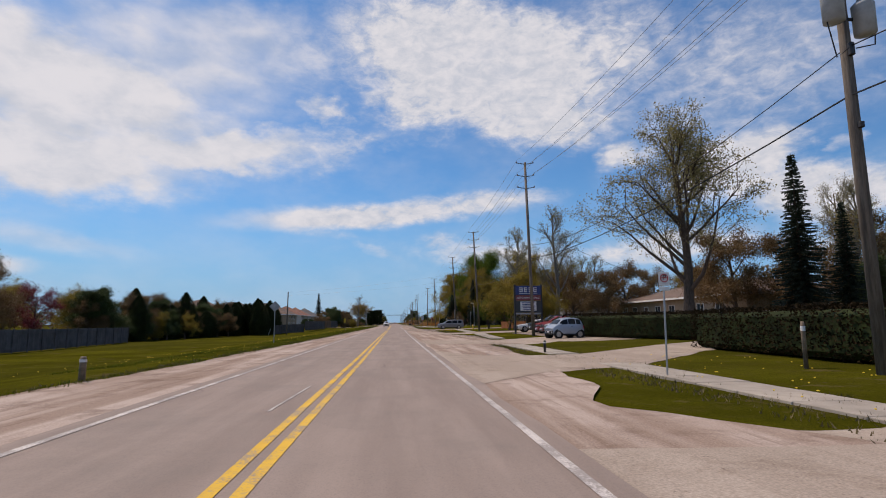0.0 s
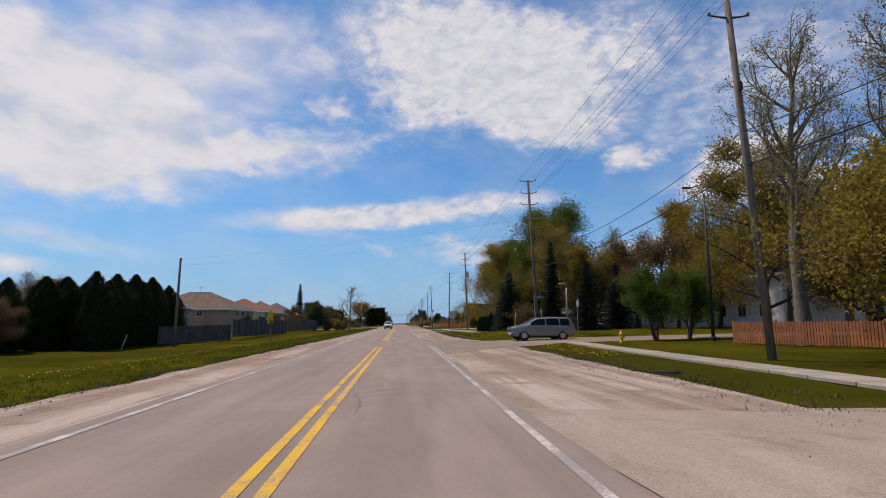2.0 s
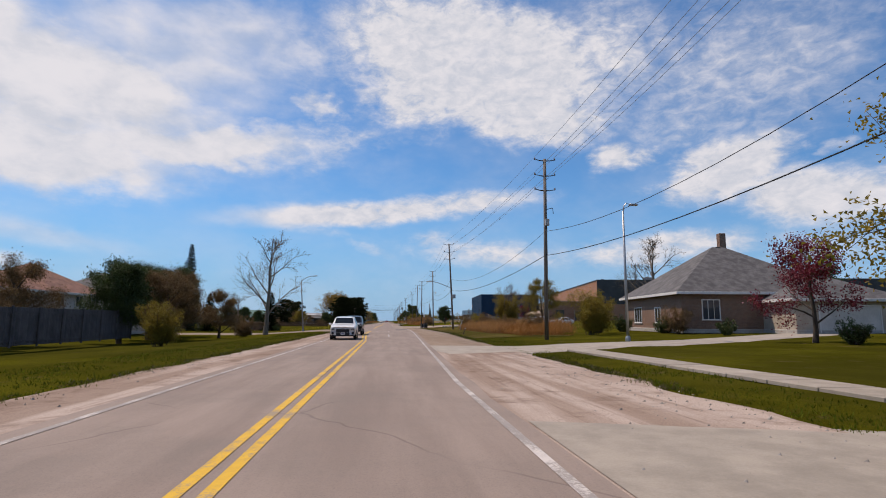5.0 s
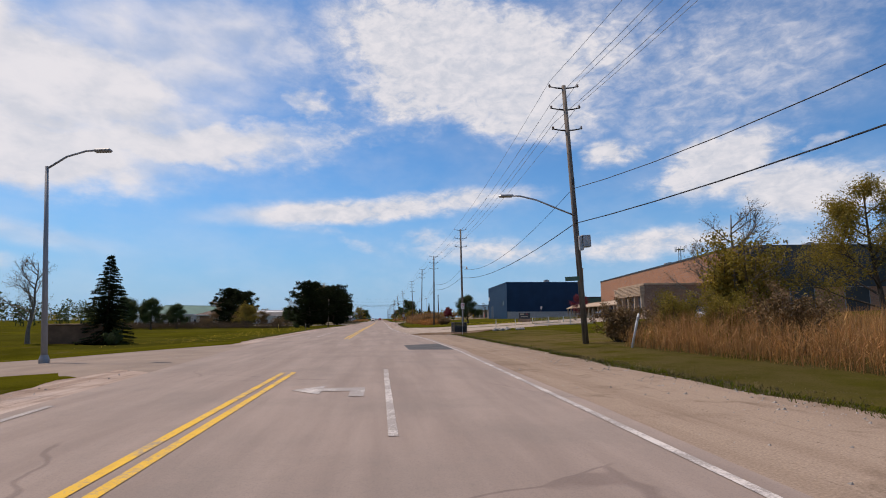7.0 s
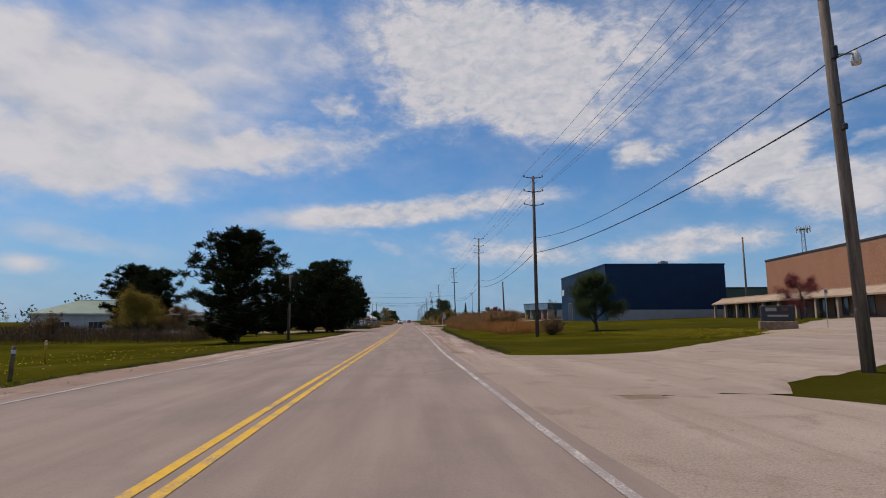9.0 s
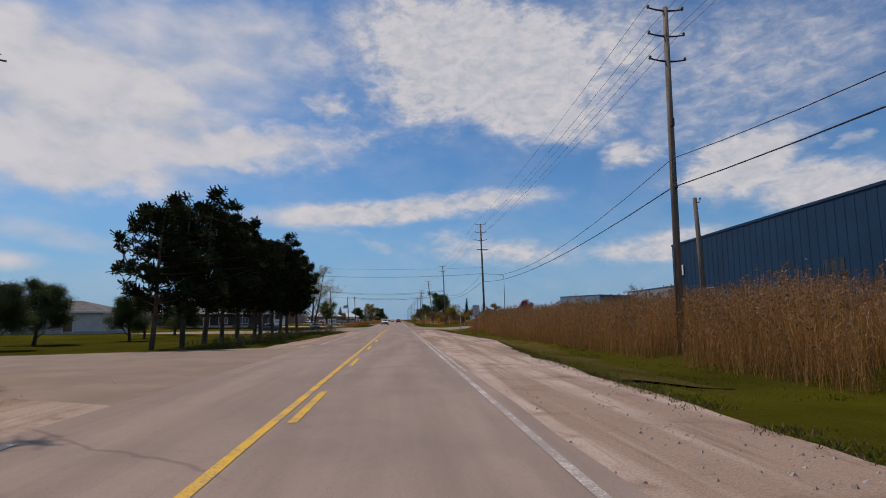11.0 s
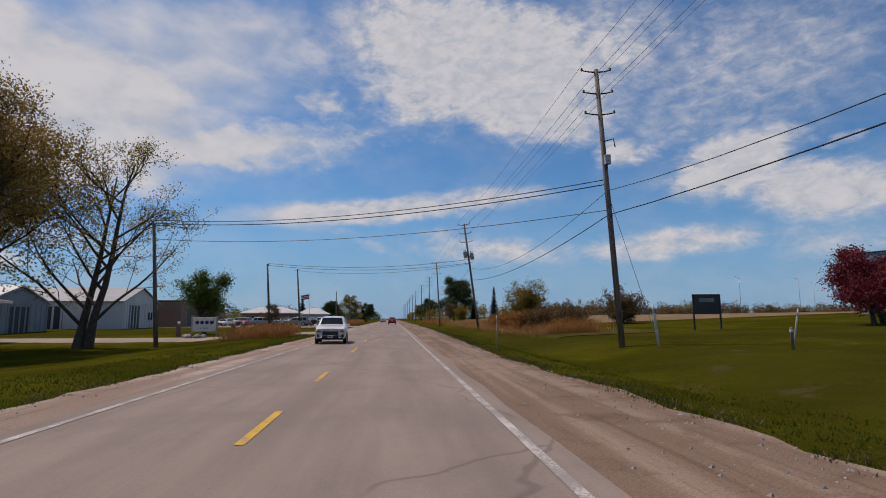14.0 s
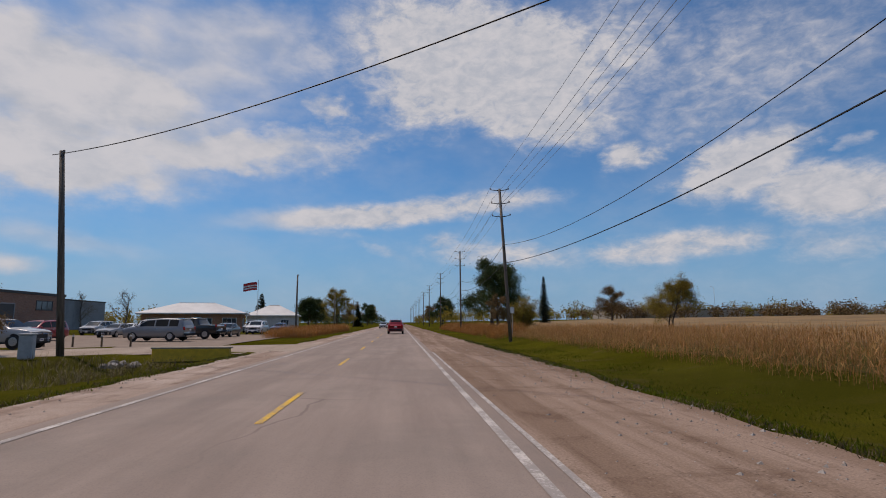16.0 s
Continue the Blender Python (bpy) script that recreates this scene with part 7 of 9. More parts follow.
safety_zone(7.1, 140.6)
safety_zone(7.9, 398.4)
house(35.8, 177.5, 2, 14, 13, 3.0, 2.1, "brick_brown", "shingle_brown", "low brick house with a brown hipped roof",
      [("w", "W", -4, .9, 1.7, 1.4), ("w", "W", 0, .9, 1.3, 1.4), ("d", "W", 3.4, .1, 1.1, 2.1), ("w", "S", -3.5, .9, 1.6, 1.4), ("w", "S", 2.5, .9, 1.6, 1.4)], .7)
house(35.0, 211, -6, 15, 15, 3.6, 5.2, "brick_brown", "shingle_grey", "brick house with a steep grey hipped roof", [("w", "W", -3.5, .9, 2.2, 1.6), ("w", "W", 2, .9, 1.4, 1.5), ("w", "S", -4.8, 1.2, 1.6, 1.8)], .6, ridge=1.2, chimney=(2, 3))
house(38.5, 202, -6, 9.0, 7, 2.8, 2.2, "siding_beige", "shingle_grey", "low garage wing with a wide pale door", [("g", "S", 0, .1, 5.0, 2.2)], .5, name="garage", category="garage", ridge=.8)
marker_post(10.6, 165.0, 3.4, "yellow_plastic", "tall leaning pale yellow guy guard on the lawn", 13, .045)
street_lamp(15.7, 191.6, 8.7, .5, "thin grey street lamp with a short hooked arm", 0, "galvanised", True)
marker_post(11.0, 239.0, 1.6, "white_plastic", "leaning white marker post in the verge", 14, .055)
marker_post(8.1, 215.0, .9, "weathered_wood", "broken wooden post in the dry verge", 20, .05)

# ---- warehouses ----
blue = shed(53.0, 402, -3, 24.5, 39, 11.6, "metal_blue", "large dark blue metal-clad warehouse", "warehouse", base=1.2, ribs=1.2, cap="metal_blue", openings=[("d", "W", -10, .3, 4, 4.2), ("w", "W", 13, 4.5, 2.5, 1.4)])
part("wall_sign", Shape().box((-12.40, 17.0, 7.6), (.06, 2.2, 1.5), .02), "white_plastic", blue, "plain white sign board")
rooftop_unit(blue, 2, -14, 11.6)
part("base_wall", Shape().box((0, -19.56, 1.2), (24.3, .22, 2.4), .02), "block_grey", blue)
main = shed(84.7, 328.0, -8.5, 50, 81, 10.6, "brick_orange", "long orange-brown brick factory block", "factory", base=1.7, ribs=0, name="factory", openings=[("d", "S", -16, .3, 3.5, 4), ("d", "S", -8, .3, 3.5, 4)])
# dark sheet that puts the shade of the south face into its colour
part("cladding", Shape().box((0, -40.56, 7.5), (50.2, .1, 6.2), .02), "metal_dark", main, "dark sheet on the gable side with its shade put into the colour")
for k, (ux, uy) in enumerate(((-21, -30), (-20, -18), (-22, -6), (-20, 8), (-21, 22), (-10, -34))):
    rooftop_unit(main, ux, uy, 10.6, (1.4 + .4 * (k % 3), 1.3, .9 + .3 * (k % 2)))
porch = shed(51.3, 310.2, -8.5, 11, 15, 5.9, "brick_brown", "low brown brick entrance block with a tan canopy", "office", base=1.35, ribs=0, name="entrance_block", cap="stucco_tan",
             openings=[("w", "W", u, .8, 1.5, 3.0) for u in (-5.4, -1.8, 1.8, 5.4)] + [("w", "S", -2.5, .8, 2.2, 2.6), ("d", "S", 2.5, .2, 2.0, 3.0)])
c = Shape()
for k in range(7):
    c.box((-5.85, 0, 4.05 + .24 * k), (.7 + .02 * k, 15.4, .2), .03)
part("canopy", c, "stucco_tan", porch, "ribbed tan canopy band")
for u in (-7.2, -3.6, 0, 3.6, 7.2):
    part("pier", Shape().box((-5.75, u, 2.1), (.5, .5, 4.1), .03), "stucco_tan", porch)
wing = shed(57.0, 344.5, -8.5, 8, 53, 3.6, "brick_brown", "low brick wing with a row of bays under a tan roof", "office", base=1.6, ribs=0, name="bay_wing", cap="stucco_tan",
            openings=[("w", "W", -24 + 4.4 * k, .5, 2.6, 2.3) for k in range(12)])
roof = Shape().prism([(-.3, 2.75), (-1.9, 2.55), (-1.9, 2.75), (0.2, 3.75)], 53.4, lambda u, v, w: (-4 + u, -26.7 + v, w))
part("awning", roof, "stucco_tan", wing, "sloping tan awning")
for k in range(13):
    part("pier", Shape().box((-5.5, -26.2 + 4.36 * k, 1.3), (.4, .4, 2.6), .03), "stucco_tan", wing)
shed(72, 398, -3, 16, 20, 6, "metal_green", "low green metal shed between the warehouses", "shed", ribs=1.0, name="metal_shed")
shed(95, 465, -3, 60, 50, 7, "metal_grey", "wide pale grey warehouse beyond the reeds", "warehouse", ribs=1.5)
shed(102, 270, -8, 40, 26, 9, "metal_dark", "dark flat-roofed industrial block", "warehouse", base=1.5, ribs=2, name="dark_block", openings=[("d", "W", -4, .2, 4, 4), ("d", "W", 6, .2, 4, 4)])


def lattice_mast(x, y, h, label):
    ob = thing("cell_mast", x, y, height(min(x, 80), y) - .2, 15, label, "mast")
    for k in range(3):
        a = 2.094 * k
        part("leg", Shape().tube([(math.cos(a) * 1.6, math.sin(a) * 1.6, 0), (math.cos(a) * .6, math.sin(a) * .6, h)], [.16, .1], 6), "galvanised", ob)
    b = Shape()
    n = int(h / 2.2)
    for i in range(n):
        z0, z1 = h * i / n, h * (i + 1) / n
        for k in range(3):
            r0, r1 = 1.6 - z0 / h, 1.6 - z1 / h
            a0, a1 = 2.094 * k, 2.094 * (k + 1)
            b.tube([(math.cos(a0) * r0, math.sin(a0) * r0, z0), (math.cos(a1) * r1, math.sin(a1) * r1, z1)], .06, 4)
    part("bracing", b, "galvanised", ob)
    for k in range(6):
        a = 1.047 * k
        part("antenna", Shape().box((math.cos(a) * 2.2, math.sin(a) * 2.2, h - .8), (.35, .35, 2.6), .04, math.degrees(a)), "white_plastic", ob)
    part("antenna_frame", Shape().lathe((0, 0, h - .9), [(2.1, 0), (2.2, .06), (2.1, .12), (2.0, .06)], 12), "galvanised", ob)


lattice_mast(150, 470, 34, "grey lattice mast with panel antennas")
plain_pole(58.5, 366.5, 14.0, "wooden pole with lamps beside the blue warehouse", 0, .15)
plain_pole(17.0, 372, 8.0, "short wooden pole in the shrubs", -2)
# yard things
cr = thing("steel_crate", 7.5, 266.9, .02, 4, "dark open steel crate at the yard entrance", "crate")
for zz in (.12, .95):
    part("rail", merge(*[Shape().box(c2, s2, .02) for c2, s2 in (((0, -.55, zz), (1.25, .07, .09)), ((0, .55, zz), (1.25, .07, .09)), ((-.6, 0, zz), (.07, 1.1, .09)), ((.6, 0, zz), (.07, 1.1, .09)))]), "dark_steel", cr)
for sx in (-.6, .6):
    for sy in (-.55, .55):
        part("post", Shape().box((sx, sy, .52), (.09, .09, 1.04), .015), "weathered_wood", cr)
part("mesh_side", merge(*[Shape().box((-.54 + .09 * i, -.55, .53), (.045, .02, .8)) for i in range(13)], *[Shape().box((-.6, -.5 + .09 * i, .53), (.02, .045, .8)) for i in range(12)], *[Shape().box((.6, -.5 + .09 * i, .53), (.02, .045, .8)) for i in range(12)]), "dark_steel", cr)
part("contents", Shape().box((0, 0, .42), (1.1, .98, .62), .1), "dark_steel", cr)
gate = thing("wire_fence", 18.5, 279.5, height(18.5, 279.5), 20, "grey mesh fence panel across the yard grass", "fence")
for k in range(6):
    part("post", Shape().tube([(k * 1.8, 0, 0), (k * 1.8, 0, 1.5)], .035, 8), "galvanised", gate)
part("rail", merge(*[Shape().tube([(0, 0, z), (9, 0, z)], .025, 6) for z in (.2, 1.48)]), "galvanised", gate)
part("mesh_wire", merge(*[Shape().box((.15 * i, 0, .85), (.012, .012, 1.25)) for i in range(61)], *[Shape().box((4.5, 0, .3 + .14 * i), (9, .012, .012)) for i in range(9)]), "galvanised", gate)
for k in range(9):
    boulder(13.2 + rng.uniform(-1.3, 1.6), 271.5 + rng.uniform(-.7, .9), rng.uniform(.16, .34), "pale broken stone in a heap")
for k in range(6):
    marker_post(15.5 + 3.4 * k, 287.5 + 3.1 * k, 1.0, "white_plastic", "short white bollard at the yard edge", 0, .05, "bollard")
gs = thing("ground_sign", 26.6, 314.0, height(26.6, 314.0) - .05, -25, "dark low stone sign beside the yard", "sign")
part("plinth", Shape().box((0, 0, .3), (2.4, .7, .6), .05), "stone_tan", gs)
part("board", Shape().box((0, 0, 1.15), (2.1, .35, 1.15), .05), "metal_dark", gs)
part("mark", Shape().box((-.4, -.19, 1.45), (.7, .02, .25), .01), "siding_beige", gs)
part("mark", Shape().box((.45, -.19, 1.45), (.4, .02, .22), .01), "sign_maroon", gs)
part("mark", Shape().box((0, -.19, 1.0), (1.3, .02, .14), .01), "siding_beige", gs)
no_parking(29.4, 312.8)
car("pickup", "black", 44.5, 318.5, 30, "black pickup truck parked in the yard", "truck")
car("suv", "white", 29.5, 262.0, 10, "white car parked beyond the reeds", "car")
car("sedan", "white", 33.5, 259.0, 10, "white car parked at the dark block", "car")

# ---- wash bays and field by the northern side street ----
wash = thing("car_wash", 54.8, 486.2, 1.75, 23, "pale blue car wash with four open bays", "car wash")
WL, WD, WH = 22.0, 15.5, 6.3
part("wall", merge(Shape().box((WL / 2 + 2, .15, 1.9), (WL - 4, .3, 3.8)), Shape().box((WL / 2, WD - .15, 1.9), (WL, .3, 3.8)), Shape().box((WL - .15, WD / 2, 1.9), (.3, WD, 3.8)), Shape().box((3.0, WD / 2, 1.9), (.3, WD - .6, 3.8))), "siding_white", wash)
part("fascia", Shape().box((WL / 2 - .3, WD / 2, 5.0), (WL + .9, WD + .8, 2.5), .04), "metal_paleblue", wash)
part("side_fascia", Shape().box((WL / 2 - .3, -.45, 5.02), (WL + .8, .1, 2.3), .02), "metal_teal", wash)
part("parapet", Shape().box((WL / 2 - .3, WD / 2, 6.3), (WL + 1.1, WD + 1.0, .14), .03), "metal_dark", wash)
for k in range(5):
    p = part("bay_wall", Shape().box((1.3, .3 + k * (WD - .6) / 4, 1.9), (2.9, .45, 3.8), .03), "siding_beige", wash)
    part("bay_pier", Shape().box((-.15, .3 + k * (WD - .6) / 4, 1.9), (.5, .8, 3.8), .04), "siding_beige", wash)
for k in range(4):
    d = part("bay_door", Shape().box((2.82, 2.2 + k * 3.72, 1.3), (.06, 2.3, 2.6), .02), "trim_white", wash, "white panel door in the bay")
    for j in range(3):
        part("door_panel", Shape().box((2.77, 2.2 + k * 3.72, .5 + .8 * j), (.03, 2.0, .6), .01), "metal_white", d)
for k in range(3):
    part("wall_lamp", Shape().box((-.82, 2.2 + k * 5.2, 5.1), (.12, .3, .45), .04), "dark_steel", wash)
for k in range(4):
    part("wash_unit", Shape().box((-1.0, 1.9 + k * 3.7, .85), (.5, .5, 1.6), .06), ("sign_red", "metal_grey", "metal_grey", "yellow_plastic")[k], wash)
shed(86, 508, 23, 18, 14, 8, "metal_white", "white metal workshop behind the car wash", "workshop", base=2.0, ribs=1.0, name="workshop", openings=[("d", "W", 0, .3, 3.5, 3.6)])
street_lamp(19.6, 441.8, 8.8, -.2, "tall thin grey street lamp by the side street", 0, "galvanised", True).rotation_euler = (0, radians(-1.2), 0)
for k, (x, y) in enumerate(((23.6, 487.3), )):
    b = thing("notice_board", x, y, height(x, y) - .1, -12, "dark notice board on two posts in the grass", "sign")
    for sx in (-.95, .95):
        part("post", Shape().box((sx, 0, 1.35), (.12, .12, 2.7), .02), "dark_steel", b)
    part("board", Shape().box((0, 0, 1.95), (1.8, .1, 1.5), .02), "metal_dark", b)
    part("mark", Shape().box((0, -.06, 2.25), (1.1, .015, .3)), "metal_grey", b)
marker_post(8.9, 421.0, 2.0, "white_plastic", "thin white marker post in the verge", 1, .035)
marker_post(12.2, 472.5, 2.0, "white_plastic", "leaning white guy guard by the pole", -6, .06)
marker_post(14.8, 467.5, .9, "weathered_wood", "short wooden post in the ditch grass", 0, .06)
marker_post(15.2, 468.0, 1.6, "white_plastic", "leaning thin white stake in the grass", 12, .03)
marker_post(6.9, 484.0, 2.0, "white_plastic", "thin white stake in the grass", 1, .025)
marker_post(10.2, 499.5, .8, "weathered_wood", "short wooden post by the reeds", 3, .06)
ob = post_sign(11.2, 566, 3.0, "small white sign on a thin post", 0)
plate(ob, 2.6, .4, .55)
for k in range(3):
    boulder(27 + 2 * k, 440 + 1.2 * k, .35)
# field beyond the ditch
solo("field", lane([(75, 522), (75, 700)], .0, [116, 130], 6, 10), "field_straw", "pale straw-coloured open field", "field", "structure")
for x, y, h in ((130, 640, 14), (170, 660, 15), (150, 760, 15), (210, 700, 16)):
    street_lamp(x, y, h, -1.2, "tall distant floodlight mast", 0, "galvanised")
shed(135, 745, 4, 90, 30, 4.2, "siding_beige", "long low pale industrial roofline beyond the field", "warehouse", ribs=4)

# ---- west side: fences and houses ----
fence_run(-21.2, 205.0, -21.0, 180.5, 2.2, "fence_grey", "weathered grey board fence behind the verge", base=-.15)
fence_run(-21.0, 180.3, -21.2, 166.3, 2.2, "fence_brown", "brown board fence section behind the verge", base=-.15)
fence_run(-21.2, 166.1, -22.6, 139.0, 2.3, "fence_grey", "weathered grey board fence behind the verge", base=-.45)
fence_run(-22.8, 138.6, -27.5, 128.0, 2.0, "fence_grey", "weathered grey board fence beside the cedars")
fence_run(-36.5, 78.0, -33.0, 44.0, 2.0, "fence_grey", "blue-grey board fence behind the field")
fence_run(-33.0, 43.6, -44.0, 20.0, 2.0, "fence_grey", "blue-grey board fence behind the field")
ROOFS = ("shingle_grey", "shingle_brown", "shingle_red", "shingle_red", "shingle_grey", "shingle_brown", "shingle_brown")
for k, (x, y, W, D) in enumerate(((-48, 167, 15, 12), (-44, 186, 19, 14), (-41, 209, 13, 12), (-40, 222, 11, 11), (-38.5, 235, 11, 11), (-52, 150, 14, 12), (-50, 252, 13, 12))):
    house(x, y, (4, -3, 2, 0, 0, 6, 0)[k], W, D, 4.6, 3.4 if k != 1 else 3.8, ("siding_beige", "stucco_tan", "siding_white", "siding_white", "siding_beige", "siding_white", "siding_beige")[k], ROOFS[k],
          ("pale house with a grey hipped roof", "wide tan house with a brown hipped roof", "white house with a reddish hipped roof", "small white house with a reddish hipped roof", "beige house with a grey hipped roof", "white house behind the cedars", "beige house with a brown roof")[k],
          [("w", "E", u, z, 1.3, 1.2) for u in (-3.4, 0, 3.4) for z in (.9, 3.2)] + [("w", "S", u, 3.2, 1.2, 1.2) for u in (-3.5, 3.0)], .5, base=-.35)
ant = thing("roof_antenna", -44, 186, 7.4, 20, "thin metal roof antenna", "antenna")
part("mast", Shape().tube([(0, 0, 0), (0, 0, 1.9)], .03, 6), "galvanised", ant)
part("boom", merge(Shape().tube([(-.7, 0, 1.7), (.7, 0, 1.75)], .02, 5), *[Shape().tube([(-.6 + .24 * i, -.4 + .03 * i, 1.72), (-.6 + .24 * i, .4 - .03 * i, 1.72)], .014, 4) for i in range(6)]), "galvanised", ant)
plain_pole(-24.2, 124.3, 9.6, "plain wooden pole standing in the grass", .5)
marker_post(-27.0, 119.0, 1.5, "white_plastic", "leaning white stake by the cedars", 18, .05)
marker_post(-7.9, 14.5, .7, "weathered_wood", "short dark stump post in the grass", 0, .08)
fw = thing("play_frame", -52.5, 88, height(-52.5, 88), 15, "small pale wooden garden frame", "frame")
for k in range(4):
    part("post", Shape().box((k * 1.1, 0, 1.1), (.12, .12, 2.2), .02), "siding_beige", fw)
part("beam", Shape().box((1.65, 0, 2.2), (3.8, .12, .14), .02), "siding_beige", fw)
dm = post_sign(-9.6, 44.0, 3.3, "back of a diamond road sign on a post", 0, 0)
part("sign_plate", Shape().prism([(-.43, 2.9), (0, 2.47), (.43, 2.9), (0, 3.33)], .014, lambda u, v, w: (u, -.04 + v, w)), "sign_grey", dm)
om = post_sign(-9.4, 103.8, 2.5, "weathered orange marker sign on a leaning post", -2, 0, "weathered_wood", .05)
part("sign_plate", Shape().box((0, -.06, 1.95), (.42, .02, .85), .01), "yellow_plastic", om)
part("paper_tag", Shape().box((.05, -.075, 1.65), (.2, .01, .25)), "leaf_gold", om)
mb = marker_post(-15.0, 300.0, 1.0, "yellow_plastic", "short yellow marker in the grass", 0, .05)
st = marker_post(-9.8, 290.6, .95, "weathered_wood", "weathered thin post at the verge", 2, .05, "short_post")
house(-57, 387, 30, 27, 14, 3.8, 2.6, "siding_white", "metal_green", "long low building with a green metal roof", [("w", "S", u, 1.2, 2.2, 1.2) for u in (-9, -4, 1)] + [("d", "S", 6, .1, 4.2, 2.8)], .5, name="green_roof_hall", category="hall", base=-.9)
street_lamp(-12.05, 237.9, 7.5, 1.75, "tall grey street lamp with a curved arm", 0, "metal_grey").rotation_euler = (0, radians(-4.0), 0)
ub = thing("utility_box", -18.5, 233, height(-18.5, 233), 5, "dark green metal utility box on the lawn", "utility box")
part("body", Shape().box((0, 0, .5), (.8, .7, 1.0), .04), "metal_dark", ub)
part("lid", Shape().box((0, 0, 1.02), (.86, .76, .08), .02), "metal_dark", ub)
gw = thing("garden_sign", -24, 262.5, height(-24, 262.5), 10, "low dark brown sign wall on the lawn", "sign")
part("board", Shape().box((0, 0, .75), (4.2, .4, 1.5), .05), "fence_brown", gw)
part("coping", Shape().box((0, 0, 1.54), (4.4, .55, .1), .03), "stone_tan", gw)
plain_pole(-9.6, 320.5, 5.2, "short bare wooden pole at the verge", 0, .1)

# low house with carport shade put into its brick colour, works and lot further on
house(-48, 492, 4, 26, 13, 3.3, 1.8, "brick_carport_shade", "shingle_grey", "long low building under a flat hipped roof, dark brick with carport shade in its colour", [("w", "S", u, .8, 2.2, 1.5) for u in (-9, -5, 3, 8)] + [("d", "S", -1, .1, 1.4, 2.2), ("w", "E", 0, .9, 2, 1.4)], 1.4, base=-.3, chimney=(9, 2), name="bungalow", category="bungalow")
house(-45, 378, 10, 12, 9, 2.9, 1.6, "siding_beige", "shingle_brown", "pale building behind the pines", [("d", "S", -4, .1, 2.6, 3.0), ("w", "S", 3, 1.2, 2, 1.4), ("w", "E", 0, 1.2, 2, 1.4)], base=-.3)
house(-44, 420, 4, 12, 9, 2.8, 1.4, "siding_white", "shingle_grey", "small white building behind the pines", [("w", "E", 0, 1, 2, 1.3), ("w", "S", -2, 1, 1.6, 1.3), ("d", "S", 2, .1, 1.1, 2.1)], base=-.3)


def gable_shed(x, y, rz, W, D, eave, peak, wall, roof, label, openings=(), name="works_hall"):
    ob = thing(name, x, y, height(x, y) - .15, rz, label, "hall")
    part("wall", Shape().prism([(-D / 2, 0), (D / 2, 0), (D / 2, eave), (0, peak), (-D / 2, eave)], W, lambda u, v, w: (v - W / 2, u, w)), wall, ob)
    for sgn in (-1, 1):
        r = Shape()
        a, b = (sgn * (D / 2 + .4), eave - .2), (0, peak + .12)
        r.prism([(a[0], a[1]), (b[0], b[1]), (b[0], b[1] + .16), (a[0], a[1] + .16)], W + .6, lambda u, v, w: (v - W / 2 - .3, u, w))
        part("roof", r, roof, ob)
    for side, L in (("S", W), ("E", D), ("W", D)):
        fr, s, u = face_frame(side, W, D), Shape(), -L / 2 + .6
        while u < L / 2 - .3:
            slab_on(s, fr, u, .1, .3, eave - .3, -.01, .05)
            u += 1.2
        part("cladding", s, wall, ob)
    for kind, side, u, z, w, h in openings:
        fr = face_frame(side, W, D)
        (window_on(ob, fr, u, z, w, h, "metal_dark", 2) if kind == "w" else door_on(ob, fr, u, z, w, h, "metal_dark", "metal_grey", 0, "loading_door"))


gable_shed(-58, 543, 4, 32, 15, 4.4, 6.6, "metal_white", "metal_grey", "pale metal-clad gabled works hall", [("d", "E", -3, .1, 4, 3.6), ("w", "E", 4, 1.5, 2, 1.2), ("d", "S", 6, .1, 3, 3.4)])
gable_shed(-60, 521, 4, 26, 13, 4.0, 5.9, "metal_grey", "metal_white", "grey gabled works hall", [("d", "E", 0, .1, 4, 3.3)])
shed(-50, 569, 2, 20, 30, 5.0, "brick_brown", "flat-roofed dark brick workshop with dark doors", "workshop", base=-.1, ribs=0, name="workshop", openings=[("d", "E", -10, .1, 3.6, 3.6), ("w", "E", -3, 3.2, 3, 1), ("d", "E", 4, .1, 3.6, 3.6), ("w", "E", 11, 3.2, 3, 1), ("d", "S", 4, .1, 3.4, 3.6), ("w", "S", -4, 3.2, 3.5, 1)])
house(-36.5, 617, 12, 16, 10, 3.2, 1.9, "brick_orange", "metal_white", "showroom with red front and pale metal roof", [("w", "S", u, .8, 2.3, 1.6) for u in (-6, -2, 2, 6)] + [("w", "E", 0, .8, 3, 1.6)], .8, name="showroom", category="showroom", base=-.1)
house(-26.5, 634, 8, 10, 8, 3.0, 2.2, "siding_white", "metal_white", "small white office with a pale roof", [("w", "S", u, .8, 1.6, 1.4) for u in (-2.5, 2.5)] + [("d", "E", 0, .1, 1.2, 2.1)], name="office", category="office", base=-.1)
shed(-120, 640, 3, 90, 40, 7.0, "metal_grey", "long low grey warehouse behind the lot", "warehouse", base=-.1, ribs=3)
fl = thing("flag_pole", -24.5, 612, height(-24.5, 612), 0, "tall flag pole with a striped flag", "flag")
part("pole", Shape().tube([(0, 0, 0), (0, 0, 9)], [.06, .03], 8), "galvanised", fl)
s = Shape()
for i in range(9):
    for z in (7.2, 8.6):
        s.v.append((-.2 - i * .3, .15 * math.sin(i * .9), z + .08 * math.sin(i * .7) - .03 * i))
s.f += [(2 * i, 2 * i + 1, 2 * i + 3, 2 * i + 2) for i in range(8)]
part("flag", s, "sign_red", fl)
